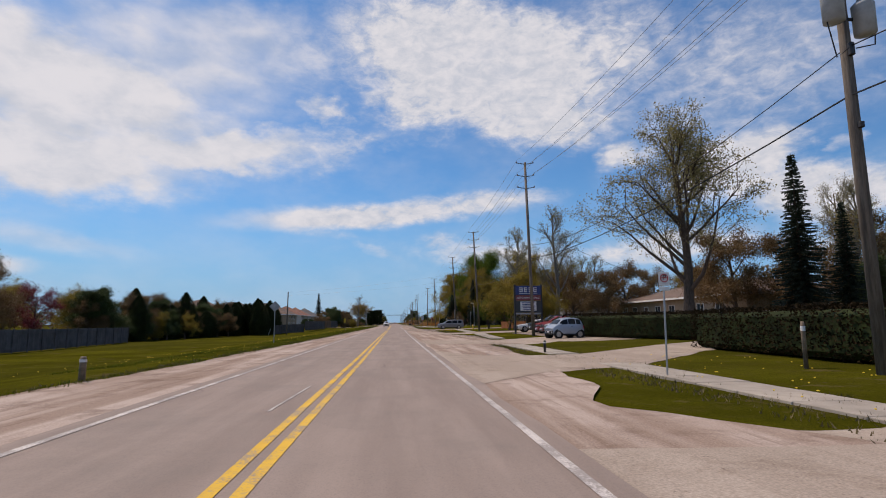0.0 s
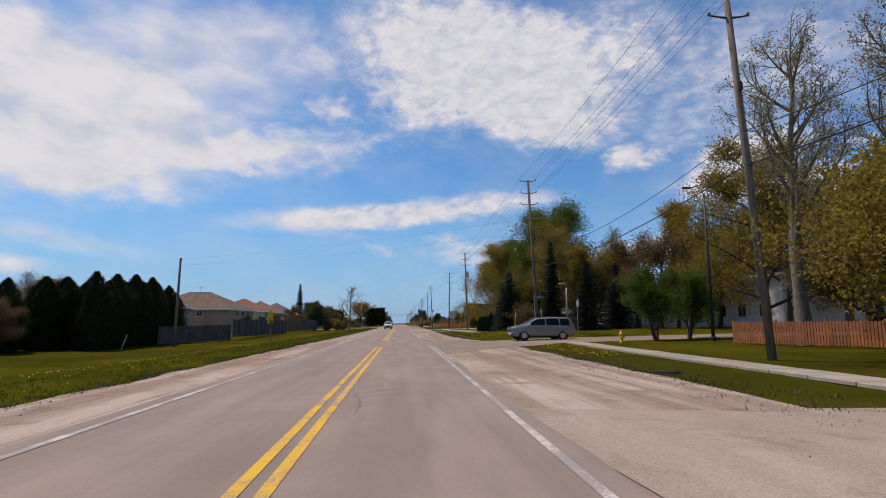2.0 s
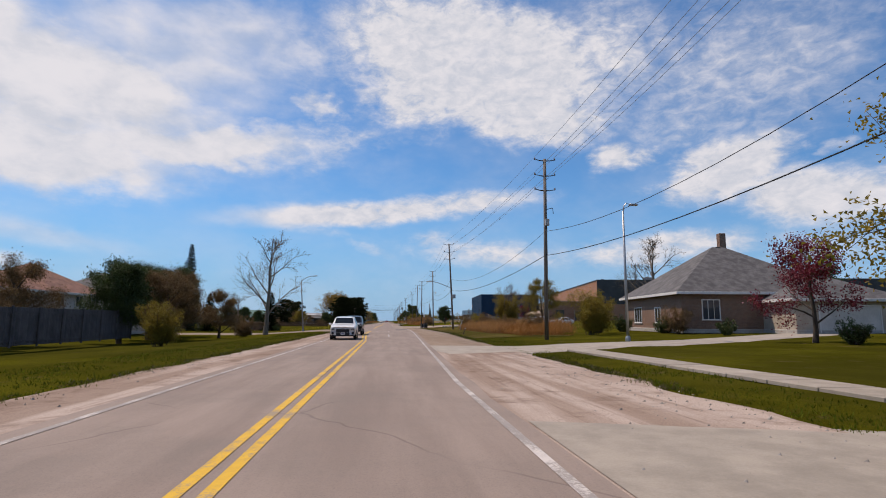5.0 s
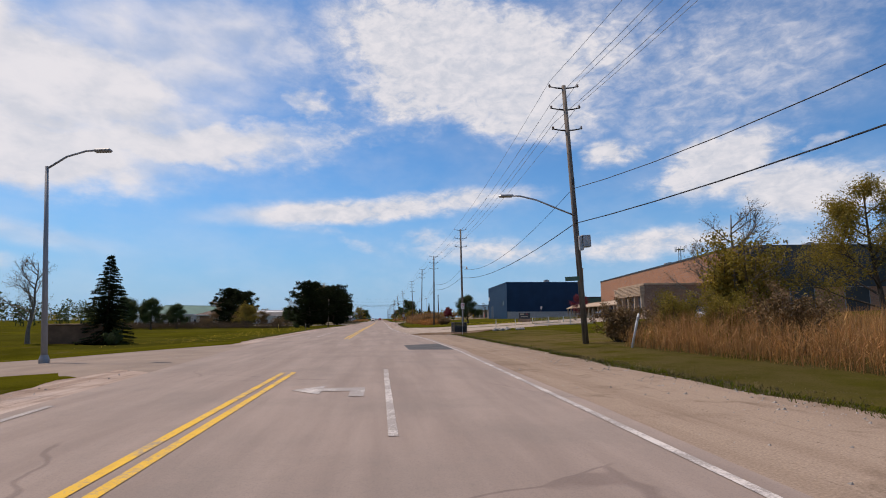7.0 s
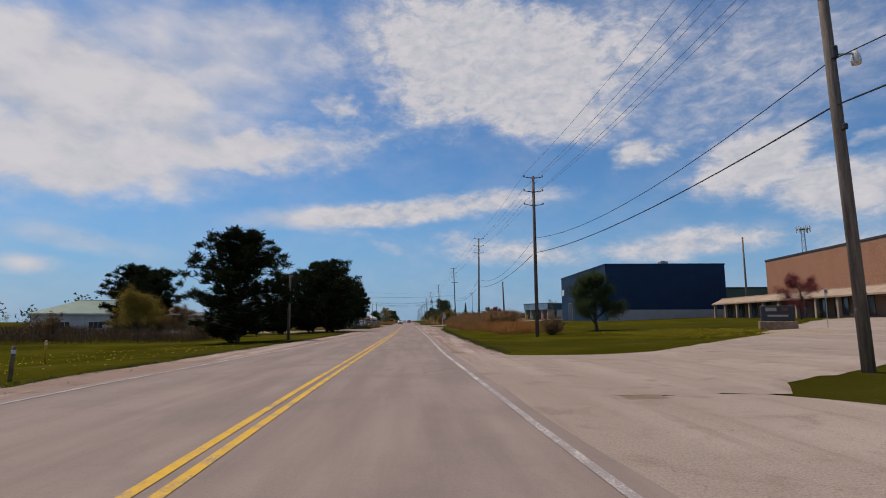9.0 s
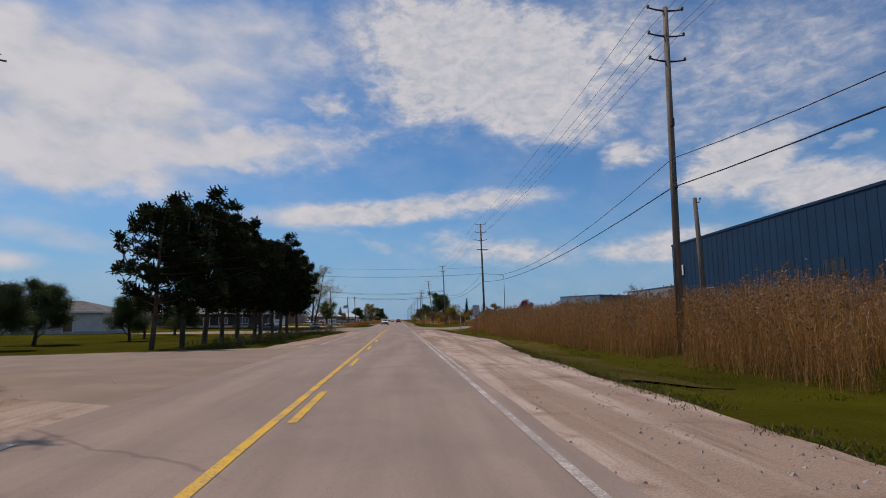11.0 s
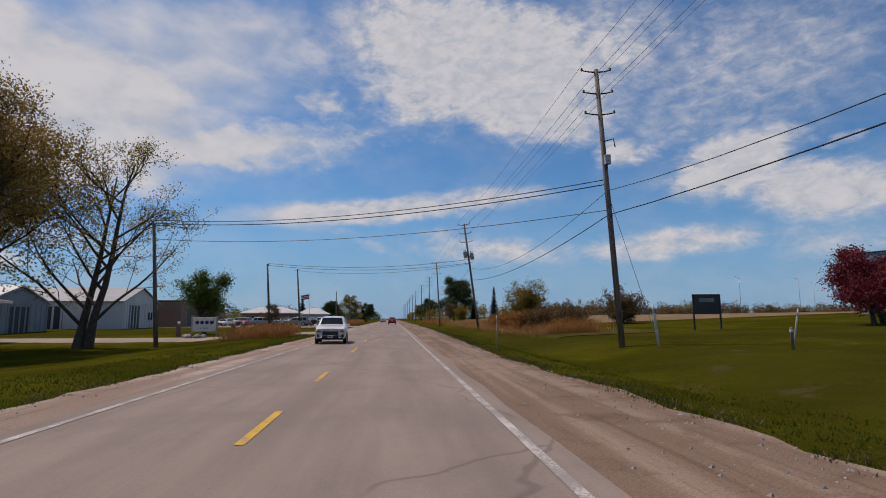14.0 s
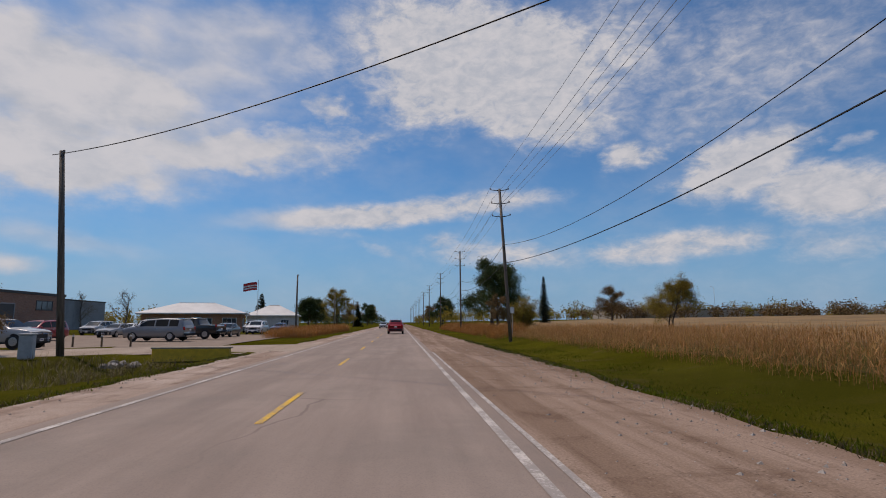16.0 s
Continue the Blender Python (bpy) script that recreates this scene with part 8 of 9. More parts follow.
for zz in (.32, .72):
    s2 = Shape()
    for i in range(9):
        for dz in (0, .22):
            s2.v.append((-.2 - i * .3, .15 * math.sin(i * .9) - .02, 7.2 + zz + dz + .08 * math.sin(i * .7) - .03 * i))
    s2.f += [(2 * i, 2 * i + 1, 2 * i + 3, 2 * i + 2) for i in range(8)]
    part("stripe", s2, "white_plastic", fl)


def works_sign():
    ob = thing("works_sign", -20.0, 509.0, height(-20, 509) - .1, 8, "white company sign between dark posts on stones", "sign")
    for sx in (-1.25, 1.25):
        part("post", Shape().box((sx, 0, 1.1), (.16, .2, 2.2), .02), "siding_beige", ob)
    p = part("board", Shape().box((0, 0, 1.35), (2.4, .14, 1.55), .02), "white_plastic", ob)
    # the company's mark as rounded plain shapes
    for k, sx in enumerate((-.72, -.24, .24, .72)):
        part("mark", Shape().lathe((sx, -.09, 1.55), [(.2, 0), (.2, .02), (.11, .021), (.11, .001)], 16, "y"), "sign_blue", p)
    part("mark", Shape().box((.93, -.085, 1.72), (.06, .02, .5), .01), "sign_blue", p)
    for k in range(3):
        part("mark", Shape().box((-.3 + .3 * k, -.085, .95), (.16, .02, .12), .01), "sign_grey", p)
    for sx in (-2.6, 2.9, 3.9):
        l = part("globe_lamp", Shape().lathe((sx, .3, 1.5), [(.02, -.18), (.14, -.12), (.18, 0), (.14, .12), (.02, .18)], 12), "lamp_glass", ob, "white globe lamp", True)
        part("lamp_pillar", Shape().box((sx, .3, .65), (.42, .42, 1.3), .03), "brick_brown", ob)


works_sign()
for k in range(8):
    boulder(-18.5 + rng.uniform(-2.5, 2.5), 505.5 + rng.uniform(-1.2, 1.0), rng.uniform(.25, .5))
for x, y, h, ln in ((-17.9, 492.2, 9.7, -4.5), (-16.2, 522.8, 9.1, -4.0), (-15.3, 541.3, 9.9, -4.5), (-20.0, 425, 9.0, 0), (-15.5, 600, 9, 0), (-15.5, 650, 9, 0), (-15.0, 700, 9, 0)):
    plain_pole(x, y, h, "plain dark wooden service pole", ln)
hydrant(-12.8, 441.8)
car("suv", "black", -18.6, 466.5, 106, "black sport utility car parked on the lawn", "car", z=height(-18.6, 466.5))
car("sedan", "blue", -24.5, 446.5, 8, "dark blue car parked at the low house", "car")
cb = thing("concrete_block", -15.3, 465.5, height(-15.3, 465.5), 6, "rough pale concrete block at the culvert", "block")
part("block", Shape().box((0, 0, .5), (1.2, .8, 1.0), .06), "concrete", cb)
solo("curb_log", Shape().box((0, 0, .08), (3.2, .18, .16), .03), "concrete", "pale concrete curb beside the driveway", "curb", at=pose(-9.4, 440.2, height(-9.4, 440.2)))
pb = thing("business_sign", -23.0, 452, height(-23, 452), 6, "pale board sign before the low building", "sign")
part("board", Shape().box((0, 0, 1.7), (2.6, .16, 1.1), .02), "white_plastic", pb)
for sx in (-1.1, 1.1):
    part("post", Shape().box((sx, 0, .7), (.14, .14, 1.4), .02), "dark_steel", pb)
part("mark", Shape().box((-.5, -.09, 1.85), (.9, .015, .2)), "sign_grey", pb)
fp = thing("flag_pole", -29.0, 447, height(-29, 447), 0, "thin white flag pole with a small flag", "flag")
part("pole", Shape().tube([(0, 0, 0), (0, 0, 6.6)], [.05, .03], 8), "galvanised", fp)
part("flag", Shape().prism([(0, 5.6), (.28, 5.2), (.3, 6.1), (0, 6.4)], .02, lambda u, v, w: (u, v, w)), "sign_red", fp)

# cars in the lot
LOT = [("minivan", "grey", -19.0, 560.4, -8, "grey minivan at the lot entrance"), ("pickup", "black", -18.5, 566.0, -10, "black pickup truck in the lot"), ("suv", "silver", -22.5, 548.0, 175, "silver car parked in the lot")]
kinds, paints = ("sedan", "suv", "minivan", "pickup", "sedan"), ("white", "silver", "black", "grey", "white", "red", "blue", "silver")
for f, c, x, y, rz, lab in LOT:
    car(f, c, x, y, rz, lab, "car", group="cars in the lot", z=0.0)
i = 0
for y in (538, 563, 575, 587, 599):
    for x in range(-38, -17, 4):
        i += 1
        if (y == 538) or (y == 563 and x > -27) or i % 7 == 0 or (y > 590 and x < -30):
            continue
        f, c = kinds[(i * 3) % 5], paints[(i * 5) % 8]
        car(f, c, x + rng.uniform(-.3, .3), y + rng.uniform(-.6, .6), 90 + rng.uniform(-5, 5), c + " " + ("truck" if f == "pickup" else "car") + " parked in a row of the lot", "car", z=height(x, y), group="cars in the lot")
# traffic standing for the cars that pass
car("suv", "white", -3.4, 480.9, 93, "white sport utility car in the oncoming lane", "car", z=.02).scale = (.9, .9, .9)
car("suv", "red", -0.05, 581.0, -90, "dark red car ahead in the lane", "car", z=.02)
car("suv", "white", -3.2, 199.5, 91, "white sport utility car in the oncoming lane", "car", z=.02)
car("pickup", "black", -3.3, 212.5, 90, "black pickup truck in the oncoming lane", "truck", z=.02)
car("sedan", "silver", -3.2, 640.0, 90, "silver car far off in the oncoming lane", "car", z=.02)
tb = thing("utility_box", -15.0, 538.5, height(-15.0, 538.5), 10, "grey metal box beside the service pole", "utility box")
part("body", Shape().box((0, 0, .5), (.5, .4, 1.0), .04), "transformer_grey", tb)
part("lid", Shape().box((0, 0, 1.02), (.56, .46, .06), .02), "transformer_grey", tb)
hw = thing("headwall", -9.3, 541.0, -.62, 0, "yellow painted concrete headwall of the culvert under the drive", "headwall")
part("wall", Shape().box((0, 0, .42), (3.5, .3, .84), .03), "yellow_plastic", hw)
part("coping", Shape().box((0, .05, .86), (3.6, .42, .08), .02), "concrete", hw)
for k in range(9):
    boulder(-11.6 + rng.uniform(-.7, .5), 540.0 + rng.uniform(-1.5, .8), rng.uniform(.14, .3), "pale field stone beside the culvert")
for k in range(6):
    marker_post(-17.0 - 1.9 * k, 551.5 + .2 * k, .9, "weathered_wood", "low wooden post along the lot", 0, .06, "short_post")

# ---- cables over the road ----
def top_at(i, drop):
    return at_pole(i, 0, drop)


wire("cross_cable", top_at(4, 3.9), (-24.2, 124.3, 8.3), .5, .008, "thin cable crossing the road between poles", "bare_wire")
wire("cross_cable", top_at(4, 5.3), (-24.2, 124.3, 7.6), .5, .007, "thin cable crossing the road between poles", "bare_wire")
wire("cross_cable", top_at(11, 7.5), (-20.0, 425, 8.4), .9, .022, "cable crossing the road to a service pole")
wire("cross_cable", top_at(11, 6.6), (-20.0, 425, 9.4), .6, .010, "thin cable crossing the road")
for d in (6.1, 6.35):
    wire("cross_cable", top_at(12, d), (-18.6, 492.2, 9.1 - (d - 6.1)), 1.1, .026, "twisted cable crossing the road to a service pole")
wire("cross_cable", top_at(12, 7.7), (-18.5, 492.2, 7.6), 1.0, .018, "cable crossing the road to a service pole")
for d in (5.0, 5.5):
    wire("cross_cable", top_at(13, d), (-16.7, 522.8, 8.8 - (d - 5.0) * .5), 1.3, .024, "twisted cable crossing the road to a service pole")
wire("cross_cable", top_at(13, 5.6), (-16.5, 541.3, 9.5), 1.15, .022, "twisted cable crossing the road to a service pole")
wire("guy_wire", (12.2, 472.5, .2), top_at(12, 6.8), 0.0, .014, "steel guy wire from pole to ground", "bare_wire")
wire("guy_wire", (13.6, 114.5, .3), top_at(4, 6.8), 0.0, .014, "steel guy wire from pole to ground", "bare_wire")
wire("guy_wire", (10.6, 165.0, .3), top_at(5, 6.8), 0.0, .012, "steel guy wire from pole to ground", "bare_wire")
wire("service_cable", top_at(2, 6.2), (39, 66, 5.0), 1.0, .016, "service cable from pole to building")
wire("service_cable", top_at(2, 7.6), (38.5, 88, 4.5), 1.0, .016, "service cable from pole to building")
wire("service_cable", top_at(4, 5.6), (42, 120, 6.6), .8, .016, "service cable from pole to house")

# ---- planting, kind by kind along the road ----
PLAN_EAST = [
    ("maple_big", 26.8, 47.3, .89), ("spruce_tall", 34.6, 43, 1.03), ("spruce_tall", 37.6, 41.6, .72), ("maple_bare", 50, 56, .8), ("tree_brown", 40.5, 52, 1.1), ("tree_brown", 36, 54.5, 1.2), ("maple_bare", 44, 47.5, .72), ("tree_brown", 47, 50, 1.3), ("tree_dark", 42, 43.5, .55), ("tree_brown", 52, 104, 1.25), ("tree_olive_low", 58, 96, 1.2),
    ("maple_bare", 27.2, 88.9, 1.03), ("maple_bare", 20.6, 90.5, .86), ("maple_olive", 24.5, 99, .95), ("tree_olive_low", 17.2, 79.2, .98), ("tree_olive_low", 22.5, 84.5, .9), ("tree_small_green", 17.4, 100.2, .95), ("tree_small_green", 20.4, 102.2, .9),
    ("tree_brown", 29, 95, 1.1), ("tree_brown", 34, 84, 1.0), ("tree_brown", 39, 88, 1.2), ("tree_brown", 34, 101, 1.2), ("maple_olive", 36, 112, .9), ("poplar", 31, 123, 1.22), ("tree_brown", 27.5, 120, 1.15), ("tree_olive_low", 35, 121, 1.25), ("maple_bare", 46, 128, .8), ("maple_bare", 40, 104, .7),
    ("spruce_blue", 19.8, 120.8, .76), ("spruce_blue", 25.5, 126.5, .78), ("poplar", 21.8, 131.2, .9), ("spruce_tall", 19.0, 131.5, .76), ("spruce_blue", 14.3, 135.3, .82), ("spruce_blue", 14.8, 142.2, .68),
    ("willow_brown", 22.5, 139, .98), ("maple_green", 24.4, 150.5, 1.2), ("maple_olive", 17.0, 156.4, 1.08), ("maple_olive", 18.6, 167.2, .98), ("maple_olive", 20.8, 161.5, 1.05), ("tree_olive_low", 20, 146.5, 1.0), ("maple_green", 20.5, 146.8, .8), ("tree_olive_low", 25, 134, 1.2), ("tree_brown", 30, 131, 1.3), ("maple_bare", 31, 140, .75),
    ("shrub_weeping", 14.9, 129.2, .95), ("tree_maroon", 24.2, 186, .92), ("shrub_weeping", 26.0, 204, .7), ("bare_small", 35, 226, 1.15), ("bare_small", 19, 243, .65), ("bare_small", 23, 252, .6), ("shrub_olive", 18.8, 206, .9), ("shrub_olive", 21.5, 211, .8), ("tree_dark", 55, 220, .7),
    ("shrub_brown", 15.6, 213, .8), ("shrub_brown", 13.6, 219, .75), ("shrub_olive", 19.0, 243.0, 1.2), ("shrub_olive", 14.0, 240.5, .55), ("maple_olive", 24.0, 239.6, .52), ("shrub_olive", 13.2, 236, .5), ("shrub_brown", 12.6, 243.5, .85), ("shrub_brown", 13.8, 233.5, .9), ("shrub_brown", 16.5, 246.0, .9),
    ("tree_dark", 18.5, 328.9, .52), ("shrub_brown", 12.2, 322, .62), ("shrub_brown", 13.6, 326.5, .6), ("tree_maroon", 46.5, 338, .8), ("shrub_yellow", 48.5, 327, 1), ("shrub_yellow", 50, 334, 1), ("shrub_yellow", 51.3, 341, 1), ("shrub_brown", 11.5, 347, .8), ("shrub_brown", 14.5, 352, .9),
    ("tree_brown", 60, 440, .7), ("bare_small", 44, 440, .6), ("bare_small", 75, 430, .6), ("tree_crimson", 34.0, 484.0, 1.02), ("shrub_green", 33.4, 482.4, .7), ("shrub_green", 35.3, 482.9, .7), ("shrub_green", 36.6, 484.2, .6),
    ("shrub_rust", 12.6, 499.5, .85), ("shrub_rust", 13.0, 502.5, .8), ("shrub_rust", 13.6, 505.5, .9), ("shrub_rust", 12.8, 508.5, .8), ("shrub_rust", 13.5, 511.5, .85), ("shrub_rust", 12.9, 514.5, .75), ("shrub_rust", 13.3, 517.6, .8), ("shrub_rust", 14.6, 500.5, .9),
    ("shrub_olive", 17.3, 517, 1.3), ("shrub_brown", 28.2, 513.5, 1.75), ("shrub_brown", 14.0, 498, 1.0), ("shrub_brown", 15.5, 494.5, .9), ("shrub_brown", 18.5, 504, 1.1), ("tree_dark", 21.4, 637, 1.35), ("spruce_tall", 40, 660, .85), ("fir_dark", 33, 668, 1.2), ("tree_brown", 55, 650, 1.0), ("tree_olive_low", 30, 572, .6),
    ("tree_brown", 16, 600, .6), ("shrub_olive", 18, 590, 1.0), ("tree_dark", 20, 760, 1.1), ("tree_brown", 19, 820, 1.2), ("maple_olive", 22, 900, .8),
]
PLAN_WEST = [
    ("tree_dark", -41, 320, .5), ("tree_dark", -38, 324, .42), ("tree_dark", -45, 318, .52), ("tree_brown", -30, 339, .5), ("tree_brown", -25, 338, .4), ("shrub_brown", -21, 333, .9), ("shrub_brown", -34, 330, 1.0),
    # small trees added as a dark backdrop for the shade between the pine trunks
    ("tree_dark", -23, 376, .36), ("tree_dark", -25, 383, .4), ("tree_dark", -22, 390, .34), ("tree_brown", -24, 397, .45), ("tree_dark", -23, 403, .36), ("tree_dark", -26, 409, .4),
    ("tree_dark", -66, 84, .62), ("tree_brown", -54, 72, .9), ("tree_brown", -60, 104, .9), ("tree_olive_low", -44, 80, .75), ("tree_dark", -52, 100, .55), ("tree_brown", -41, 76, .62), ("tree_dark", -47, 108, .5), ("tree_brown", -70, 70, 1.1), ("fir_dark", -62, 66, .9), ("tree_olive_low", -72, 100, .9),
    ("tree_brown", -47, 66, 1.15), ("tree_brown", -43, 58, 1.0), ("tree_olive_low", -56, 82, .95), ("maple_bare", -60, 74, .5), ("tree_maroon", -44, 70, 1.1), ("tree_dark", -58, 60, .75), ("tree_brown", -64, 95, 1.0), ("cedar", -50, 54, .85), ("cedar", -38, 84, .82), ("tree_olive_low", -49, 92, .9),
    ("bare_small", -15.5, 229.3, 1.2), ("tree_brown", -20.5, 212, .75), ("tree_brown", -24, 219, .8), ("tree_dark", -26, 226, .75), ("tree_brown", -18.5, 220, .6), ("shrub_olive", -15.3, 196, .65), ("shrub_brown", -19.0, 206, .9), ("shrub_brown", -16.8, 224, .9), ("tree_brown", -24.2, 170.5, .4), ("tree_dark", -24.6, 162, .27), ("tree_brown", -24.4, 184.5, .42), ("tree_dark", -25, 155, .28), ("tree_brown", -24.4, 193, .45), ("tree_dark", -22, 205, .62), ("tree_brown", -19.5, 208, .72), ("tree_dark", -23.5, 214, .66), ("tree_brown", -26, 198, .7),
    ("spruce_tall", -36, 260, 1.06), ("fir_dark", -22.0, 263.4, .98), ("fir_dark", -31, 256, .9), ("bare_small", -28.5, 264.5, .66), ("tree_dark", -46, 268, .6), ("bare_small", -38, 272, .55), ("shrub_green", -20.6, 261.5, .8),
    ("pine_round", -12.8, 318, .86), ("pine_round", -10.9, 349.5, .98), ("pine_round", -13.6, 354.5, .9), ("pine_round", -16.0, 346.5, .8), ("pine_round", -30.8, 343, .82), ("pine_round", -34.5, 347, .9), ("tree_olive_low", -27.5, 333, .55), ("tree_dark", -20.2, 340, .4), ("tree_brown", -38, 352, .8), ("bare_small", -22, 356, .6), ("shrub_green", -16.5, 327, 1.0),
    ("maple_multi", -32.0, 488.3, 1.02), ("ash_open", -23.0, 492.0, 1.08), ("tree_small_green", -22.1, 515.3, 1.38), ("tree_brown", -20.3, 541.8, .46), ("shrub_yellow", -32, 476, 1.1), ("shrub_green", -36, 480, 1.0), ("shrub_green", -40, 482, 1.1), ("tree_small_green", -28, 470, .35),
    ("spruce_blue", -32, 645, .85), ("tree_dark", -24, 665, .75), ("tree_dark", -26, 690, .8), ("maple_olive", -17, 668, .75), ("fir_dark", -14, 705, 1.0), ("tree_brown", -18, 740, 1.1), ("tree_dark", -16, 800, 1.0), ("maple_olive", -17, 870, .8), ("bare_small", -60, 640, .8), ("bare_small", -75, 650, .8), ("tree_brown", -80, 610, 1.0),
]
for kind, x, y, s in PLAN_EAST + PLAN_WEST:
    plant(kind, x, y, s)
y = 84.0
while y < 138:
    if y < 116 and rng.random() < .6:
        kind, k = rng.choice((("tree_dark", .40), ("tree_brown", .52), ("tree_dark", .46), ("shrub_olive", 1.0), ("tree_olive_low", .45)))
        plant(kind, lerp(y, (84, 112, 138), (-37, -34, -33)) + rng.uniform(-2, 1), y, k * rng.uniform(.85, 1.15))
        y += rng.uniform(1.6, 2.6)
        continue
    plant("cedar", lerp(y, (84, 112, 138), (-38, -34.5, -33.2)) + rng.uniform(-1, 1), y, rng.uniform(.8, 1.1), sz=rng.uniform(.78, 1.12) * lerp(y, (84, 108, 125, 137), (.62, .68, .85, 1.0)))
    y += rng.uniform(1.5, 2.3)
for k in range(20):
    kind, size = (("tree_dark", .62), ("cedar", .95), ("tree_dark", .55), ("tree_brown", .8))[k % 4]
    plant(kind, -40.5 - 1.5 * (k % 3) + .12 * k, 78 + 3.1 * k, size * rng.uniform(.88, 1.1))
for k in range(9):
    plant("cedar", -29.5 + rng.uniform(-.4, .4), 118 + 2.3 * k, rng.uniform(.72, .95))
PLANTS["pine_mid"] = (lambda o: pine(o, 8.4, 3.2, 0.25, dense=1.3), "dark pine with a bare stem and heavy boughs", "pine")
PLANTS["pine_old"] = (lambda o: pine(o, 8.9, 3.3, 0.22, .5, 1.3), "tall dark pine with ragged boughs", "pine")
for k, (x, y, h) in enumerate(((-12.6, 372.4, 7.6), (-12.4, 375.8, 8.6), (-12.4, 379.3, 9.3), (-12.4, 382.9, 9.1), (-12.6, 387.2, 9.6), (-12.4, 391.5, 9.3), (-12.8, 395.2, 8.8),
                               (-12.5, 398.7, 9.1), (-12.4, 401.4, 9.9), (-12.2, 404.3, 9.4), (-12.1, 409.6, 9.2))):
    plant("pine_mid" if k % 2 else "pine_old", x, y, h / 10.2, sz=h / 8.7, group="row of pines")
for k in range(7):
    plant("cedar_low", 13.0 + .45 * k, 152.6 - .75 * k, rng.uniform(.9, 1.1), group="clipped cedars by the brick house")
for k in range(4):
    plant("cedar_low", 25.6 + .2 * k, 168.5 + 3.6 * k, rng.uniform(.6, .8))
for x, y, s in ((24.5, 180.5, .8), (24.8, 184, .9), (24.0, 172.5, .8), (26.5, 207, 1.1), (25.5, 214, 1.2), (27.8, 199.5, .9)):
    plant("shrub_green", x, y, s)

woods(-320, -75, 300, 420, 9, 190, "leaf_dark", "far belt of mixed dark trees")
woods(-200, -70, 20, 150, 7.5, 110, "leaf_brown", "far belt of brownish trees")
woods(-320, -40, 690, 1000, 9, 330, "leaf_olive", "far belt of leafing trees")
woods(-60, -16, 820, 1300, 10, 90, "leaf_dark", "far roadside trees")
woods(17, 60, 700, 1300, 10, 110, "leaf_olive", "far roadside trees")
woods(70, 330, 690, 735, 6.5, 170, "leaf_brown", "belt of brownish scrub beyond the field")
woods(60, 420, 720, 960, 9, 330, "leaf_olive", "far belt of trees beyond the field")
woods(70, 260, 90, 240, 10, 150, "leaf_olive", "belt of trees behind the houses")
woods(56, 150, -20, 88, 11, 70, "leaf_brown", "belt of trees behind the office")

reeds("reeds", "tall dry golden reeds along the ditch", [(9.6, 16.5, 354, 418)], 66, 2.4, "reed_gold")
reeds("dry_grass", "dry rust-coloured reeds by the old verge", [(11.0, 20.5, 214, 240)], 62, 1.45, "reed_gold")
reeds("dry_grass", "rust-coloured dry grass along the verge", [(9.3, 13.5, 328, 352), (12.5, 17.5, 490, 522), (12, 17, 205, 219), (9.6, 13, 566, 640)], 44, 1.2, "reed_rust")
reeds("dry_grass", "dull brown weeds and dead stalks along the ditch", [(10.8, 15.5, 490, 566)], 26, .75, "reed_gold")
reeds("dry_grass", "pale straw-coloured grass at the field edge", [(14.5, 24, 520, 580)], 14, .7, "reed_gold")
reeds("dry_grass", "rough dead weeds beside the culvert", [(-13.5, -8.4, 529.5, 540)], 14, .45, "straw_blade")
reeds("dry_grass", "rust-coloured dry grass at the works entrance", [(-13.5, -8.2, 491, 502.5), (-12.5, -8.2, 566, 612), (-11.5, -8.4, 455, 458)], 50, 1.15, "reed_rust")
reeds("dry_grass", "brown dry weeds under the pines", [(-10.6, -6.6, 396, 411), (-11, -8.0, 372, 396)], 10, .7, "straw_blade")
reeds("dry_grass", "brown dry scrub before the green-roofed hall", [(-52, -18, 322, 336), (-60, -30, 336, 350)], 16, 1.3, "scrub_brown")
reeds("field_reeds", "pale dry reeds at the field edge", [(15.5, 24, 515, 600)], 3, .9, "reed_gold")
turf_blades(grass_right, lambda y: grass_right(y) + 3.2, 120, 225, 45, .09, "grass_blade", "short green grass blades on the verge")
turf_blades(grass_right, lambda y: grass_right(y) + 4.5, 352, 416, 70, .07, "grass_blade", "longer green grass blades on the verge")
turf_blades(grass_right, lambda y: grass_right(y) + 4.5, 446, 560, 70, .07, "grass_blade", "longer green grass blades on the verge")
turf_blades(lambda y: grass_left(y) - 4.5, grass_left, 20, 226, 55, .08, "grass_blade", "green grass blades on the west verge")
turf_blades(lambda y: grass_left(y) - 3.5, grass_left, 434, 500, 55, .08, "grass_blade", "green grass blades on the west verge")
turf_blades(grass_right, lambda y: grass_right(y) + 2.0, 216, 265, 60, .07, "straw_blade", "dry straw blades on the verge")
turf_blades(lambda y: 5.6, lambda y: 8.4, 0, 100, 26, .10, "straw_blade", "thin worn grass on the verge")
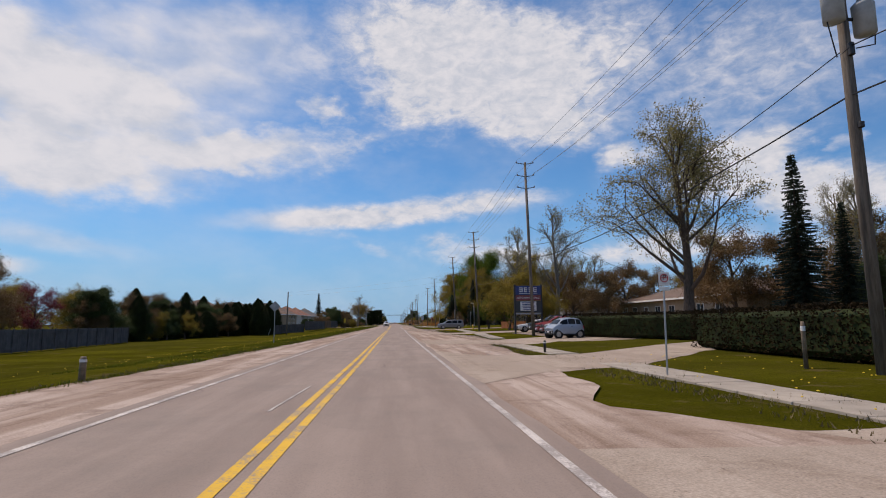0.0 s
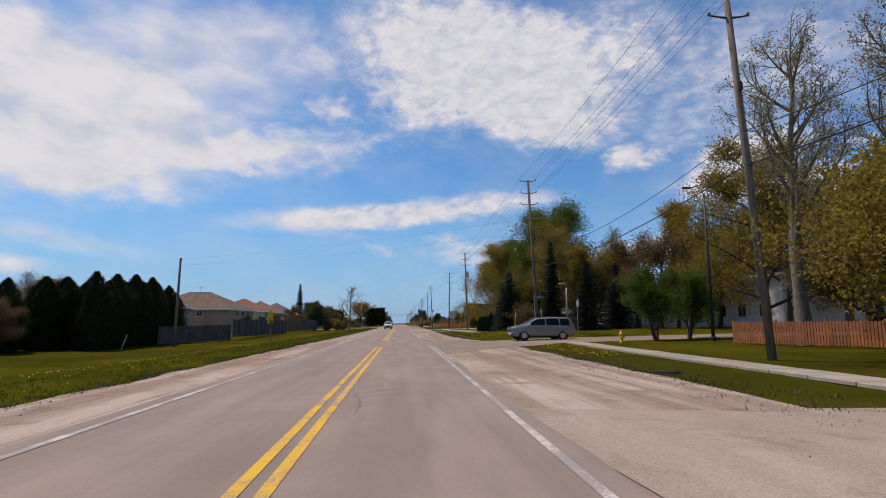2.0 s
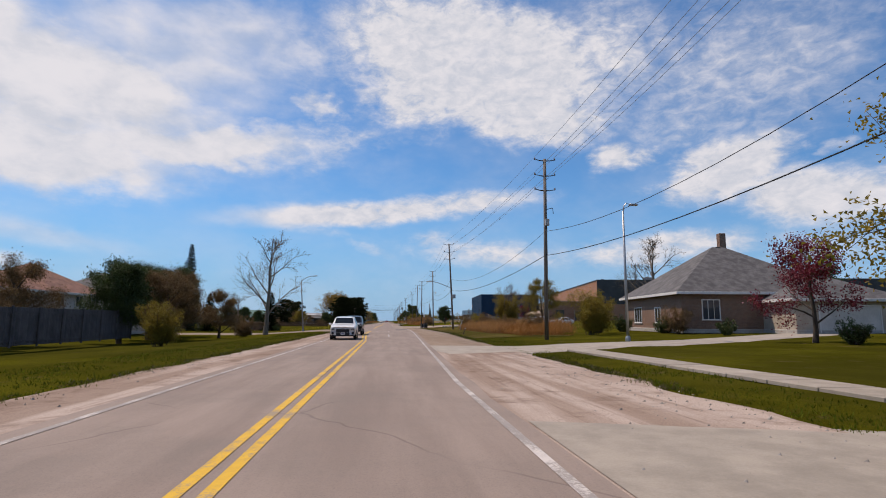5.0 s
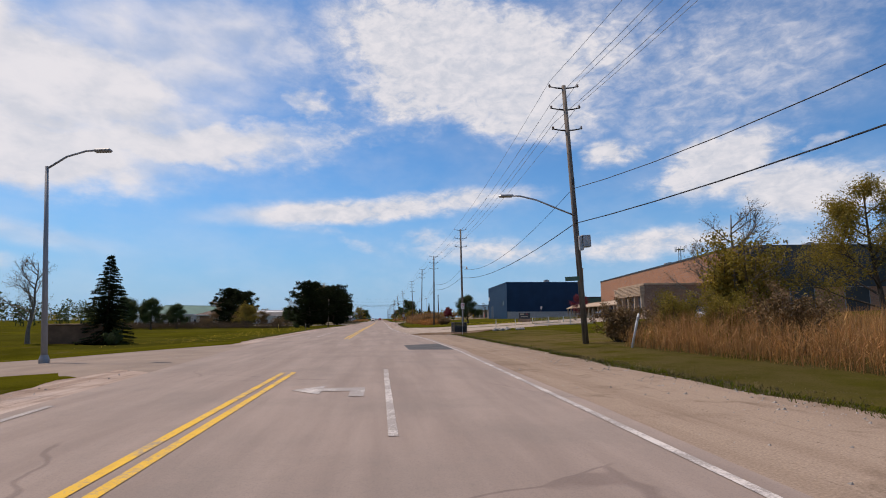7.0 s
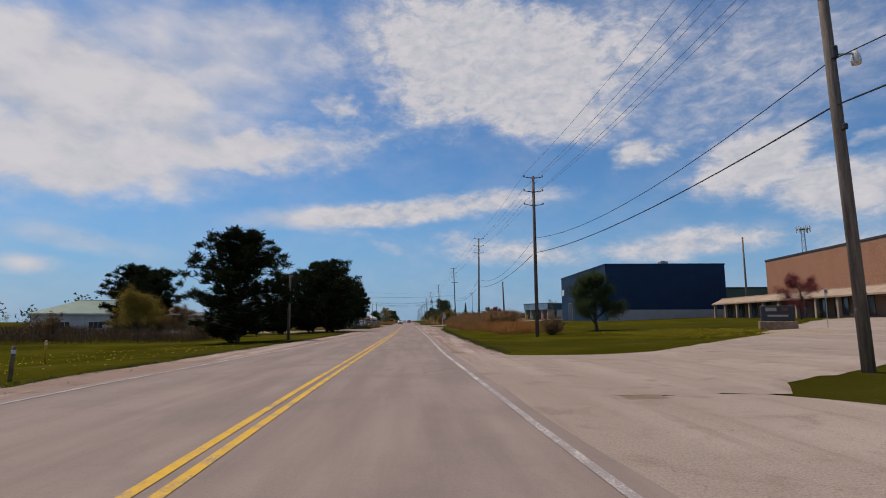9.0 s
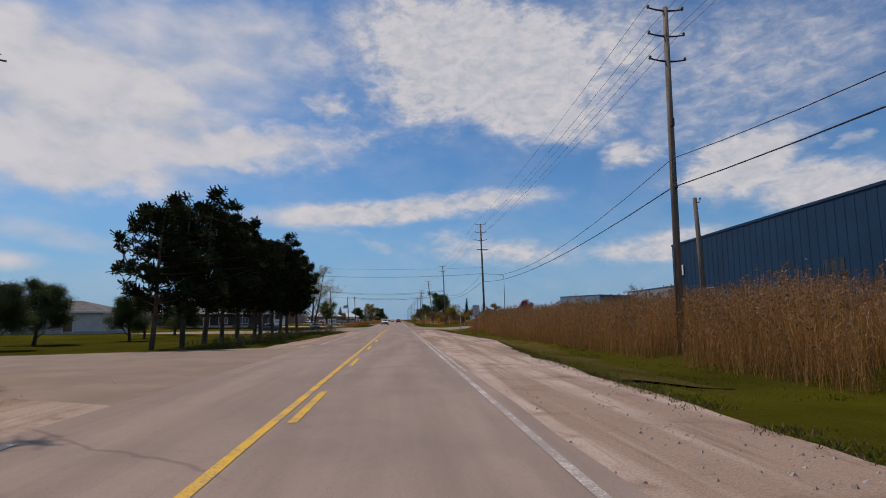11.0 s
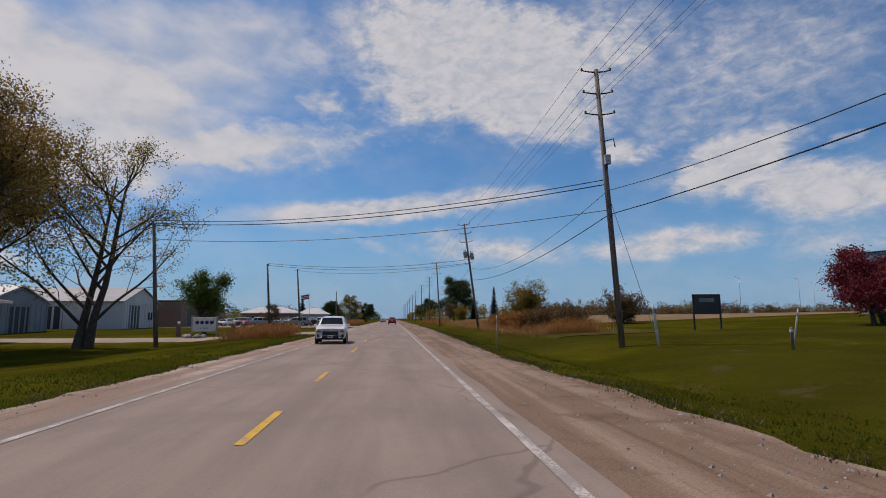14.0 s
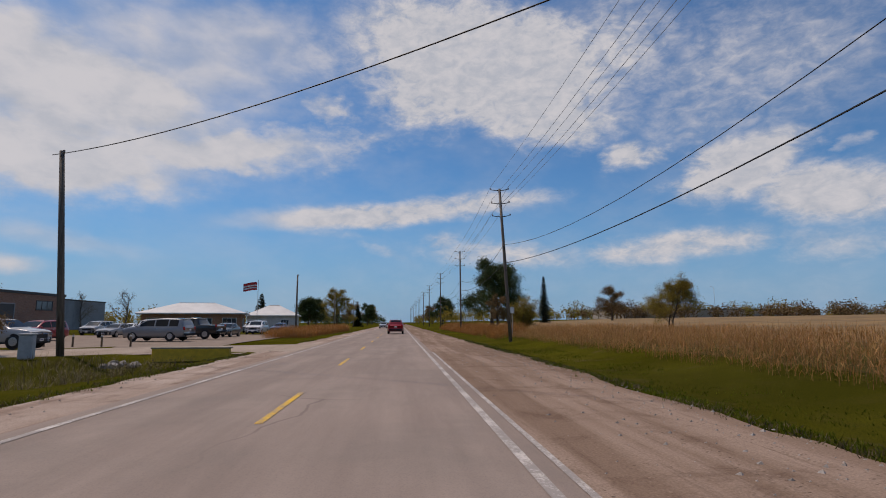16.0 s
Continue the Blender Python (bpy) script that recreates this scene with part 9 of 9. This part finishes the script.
def edge_tufts(edge, side, y0, y1, per_m, skip, mat, label):
    """Small uneven tufts that break the line between grass and shoulder."""
    s = Shape()
    for i in range(int((y1 - y0) * per_m)):
        y = rng.uniform(y0, y1)
        if any(a < y < b for a, b in skip) or noise.noise(Vector((y * 0.5, side, 8.0))) < -0.25:
            continue
        x = edge(y) + side * (rng.gauss(0.02, 0.16) + abs(rng.gauss(0, 0.22)))
        z = height(x, y) - 0.03
        tall = rng.uniform(0.03, 0.10)
        for q in range(5):
            ang = rng.uniform(0, 6.283)
            px, py = x + rng.gauss(0, 0.05), y + rng.gauss(0, 0.05)
            wx, wy = math.cos(ang) * 0.012, math.sin(ang) * 0.012
            k = len(s.v)
            s.v += [(px - wx, py - wy, z), (px + wx, py + wy, z), (px + rng.gauss(0, 0.5) * tall, py + rng.gauss(0, 0.5) * tall, z + tall * rng.uniform(0.6, 1.3))]
            s.f.append((k, k + 1, k + 2))
    solo("grass", s, mat, label, "grass", "stuff")


EAST_GAPS = ((0, 30), (34, 44), (62, 76), (88, 116), (157, 168), (179, 193), (264, 300), (416, 449))
WEST_GAPS = ((226, 256), (349, 376), (404, 452), (496, 514), (540, 554))
edge_tufts(grass_right, 1, 4, 560, 26, EAST_GAPS, "grass_blade", "green tufts along the edge of the shoulder")
edge_tufts(grass_right, 1, 4, 560, 20, EAST_GAPS, "straw_blade", "dead straw tufts along the edge of the shoulder")
edge_tufts(grass_left, -1, 4, 560, 24, WEST_GAPS, "grass_blade", "green tufts along the edge of the west shoulder")
edge_tufts(grass_left, -1, 4, 560, 14, WEST_GAPS, "straw_blade", "dead straw tufts along the edge of the west shoulder")
# dandelions and litter of small stones
s = Shape()
for x0, x1, y0, y1, n in ((7.8, 10.8, 86, 98, 260), (6.5, 14, 120, 146, 200), (16, 25, 305, 322, 700), (-16, -7.5, 20, 150, 500), (-20, -9.5, 254, 310, 500), (7, 12, 5, 20, 60)):
    for i in range(n):
        x, y = rng.uniform(x0, x1), rng.uniform(y0, y1)
        z = height(x, y) + rng.uniform(.02, .1)
        a = rng.uniform(.018, .032)
        s.lathe((x, y, z), [(a * .4, -.01), (a, 0), (a * .5, .012)], 5)
solo("dandelions", s, "dandelion", "scattered yellow dandelion flowers in the grass", "flowers", "stuff")
s = Shape()
for i in range(17000):
    y = rng.uniform(20, 545)
    g0, g1 = right_x(y) + .5, grass_right(y)
    x = g1 - abs(rng.gauss(0, .9)) if rng.random() < .75 else rng.uniform(g0, g1)
    if rng.random() < .2:
        x = grass_left(y) + abs(rng.gauss(0, .5))
    if right_x(y) - .1 > x > left_x(y) or (x > 0 and (264 < y < 300 or 417 < y < 450 or 36 < y < 43 or y < 8 or 98 < y < 116)):
        continue
    a = .009 + .030 * rng.random() ** 2.5
    w = rng.uniform(0, 6.283)
    k = len(s.v)
    s.v += [(x + a * math.cos(w + q * 1.57) * rng.uniform(.7, 1.3), y + a * math.sin(w + q * 1.57) * rng.uniform(.7, 1.3), -.004) for q in range(4)] + [(x + a * .3, y - a * .2, a * rng.uniform(.5, 1.0))]
    s.f += [(k, k + 1, k + 4), (k + 1, k + 2, k + 4), (k + 2, k + 3, k + 4), (k + 3, k, k + 4)]
solo("stones", s, "boulder", "loose pale stones on the shoulders", "gravel", "stuff")
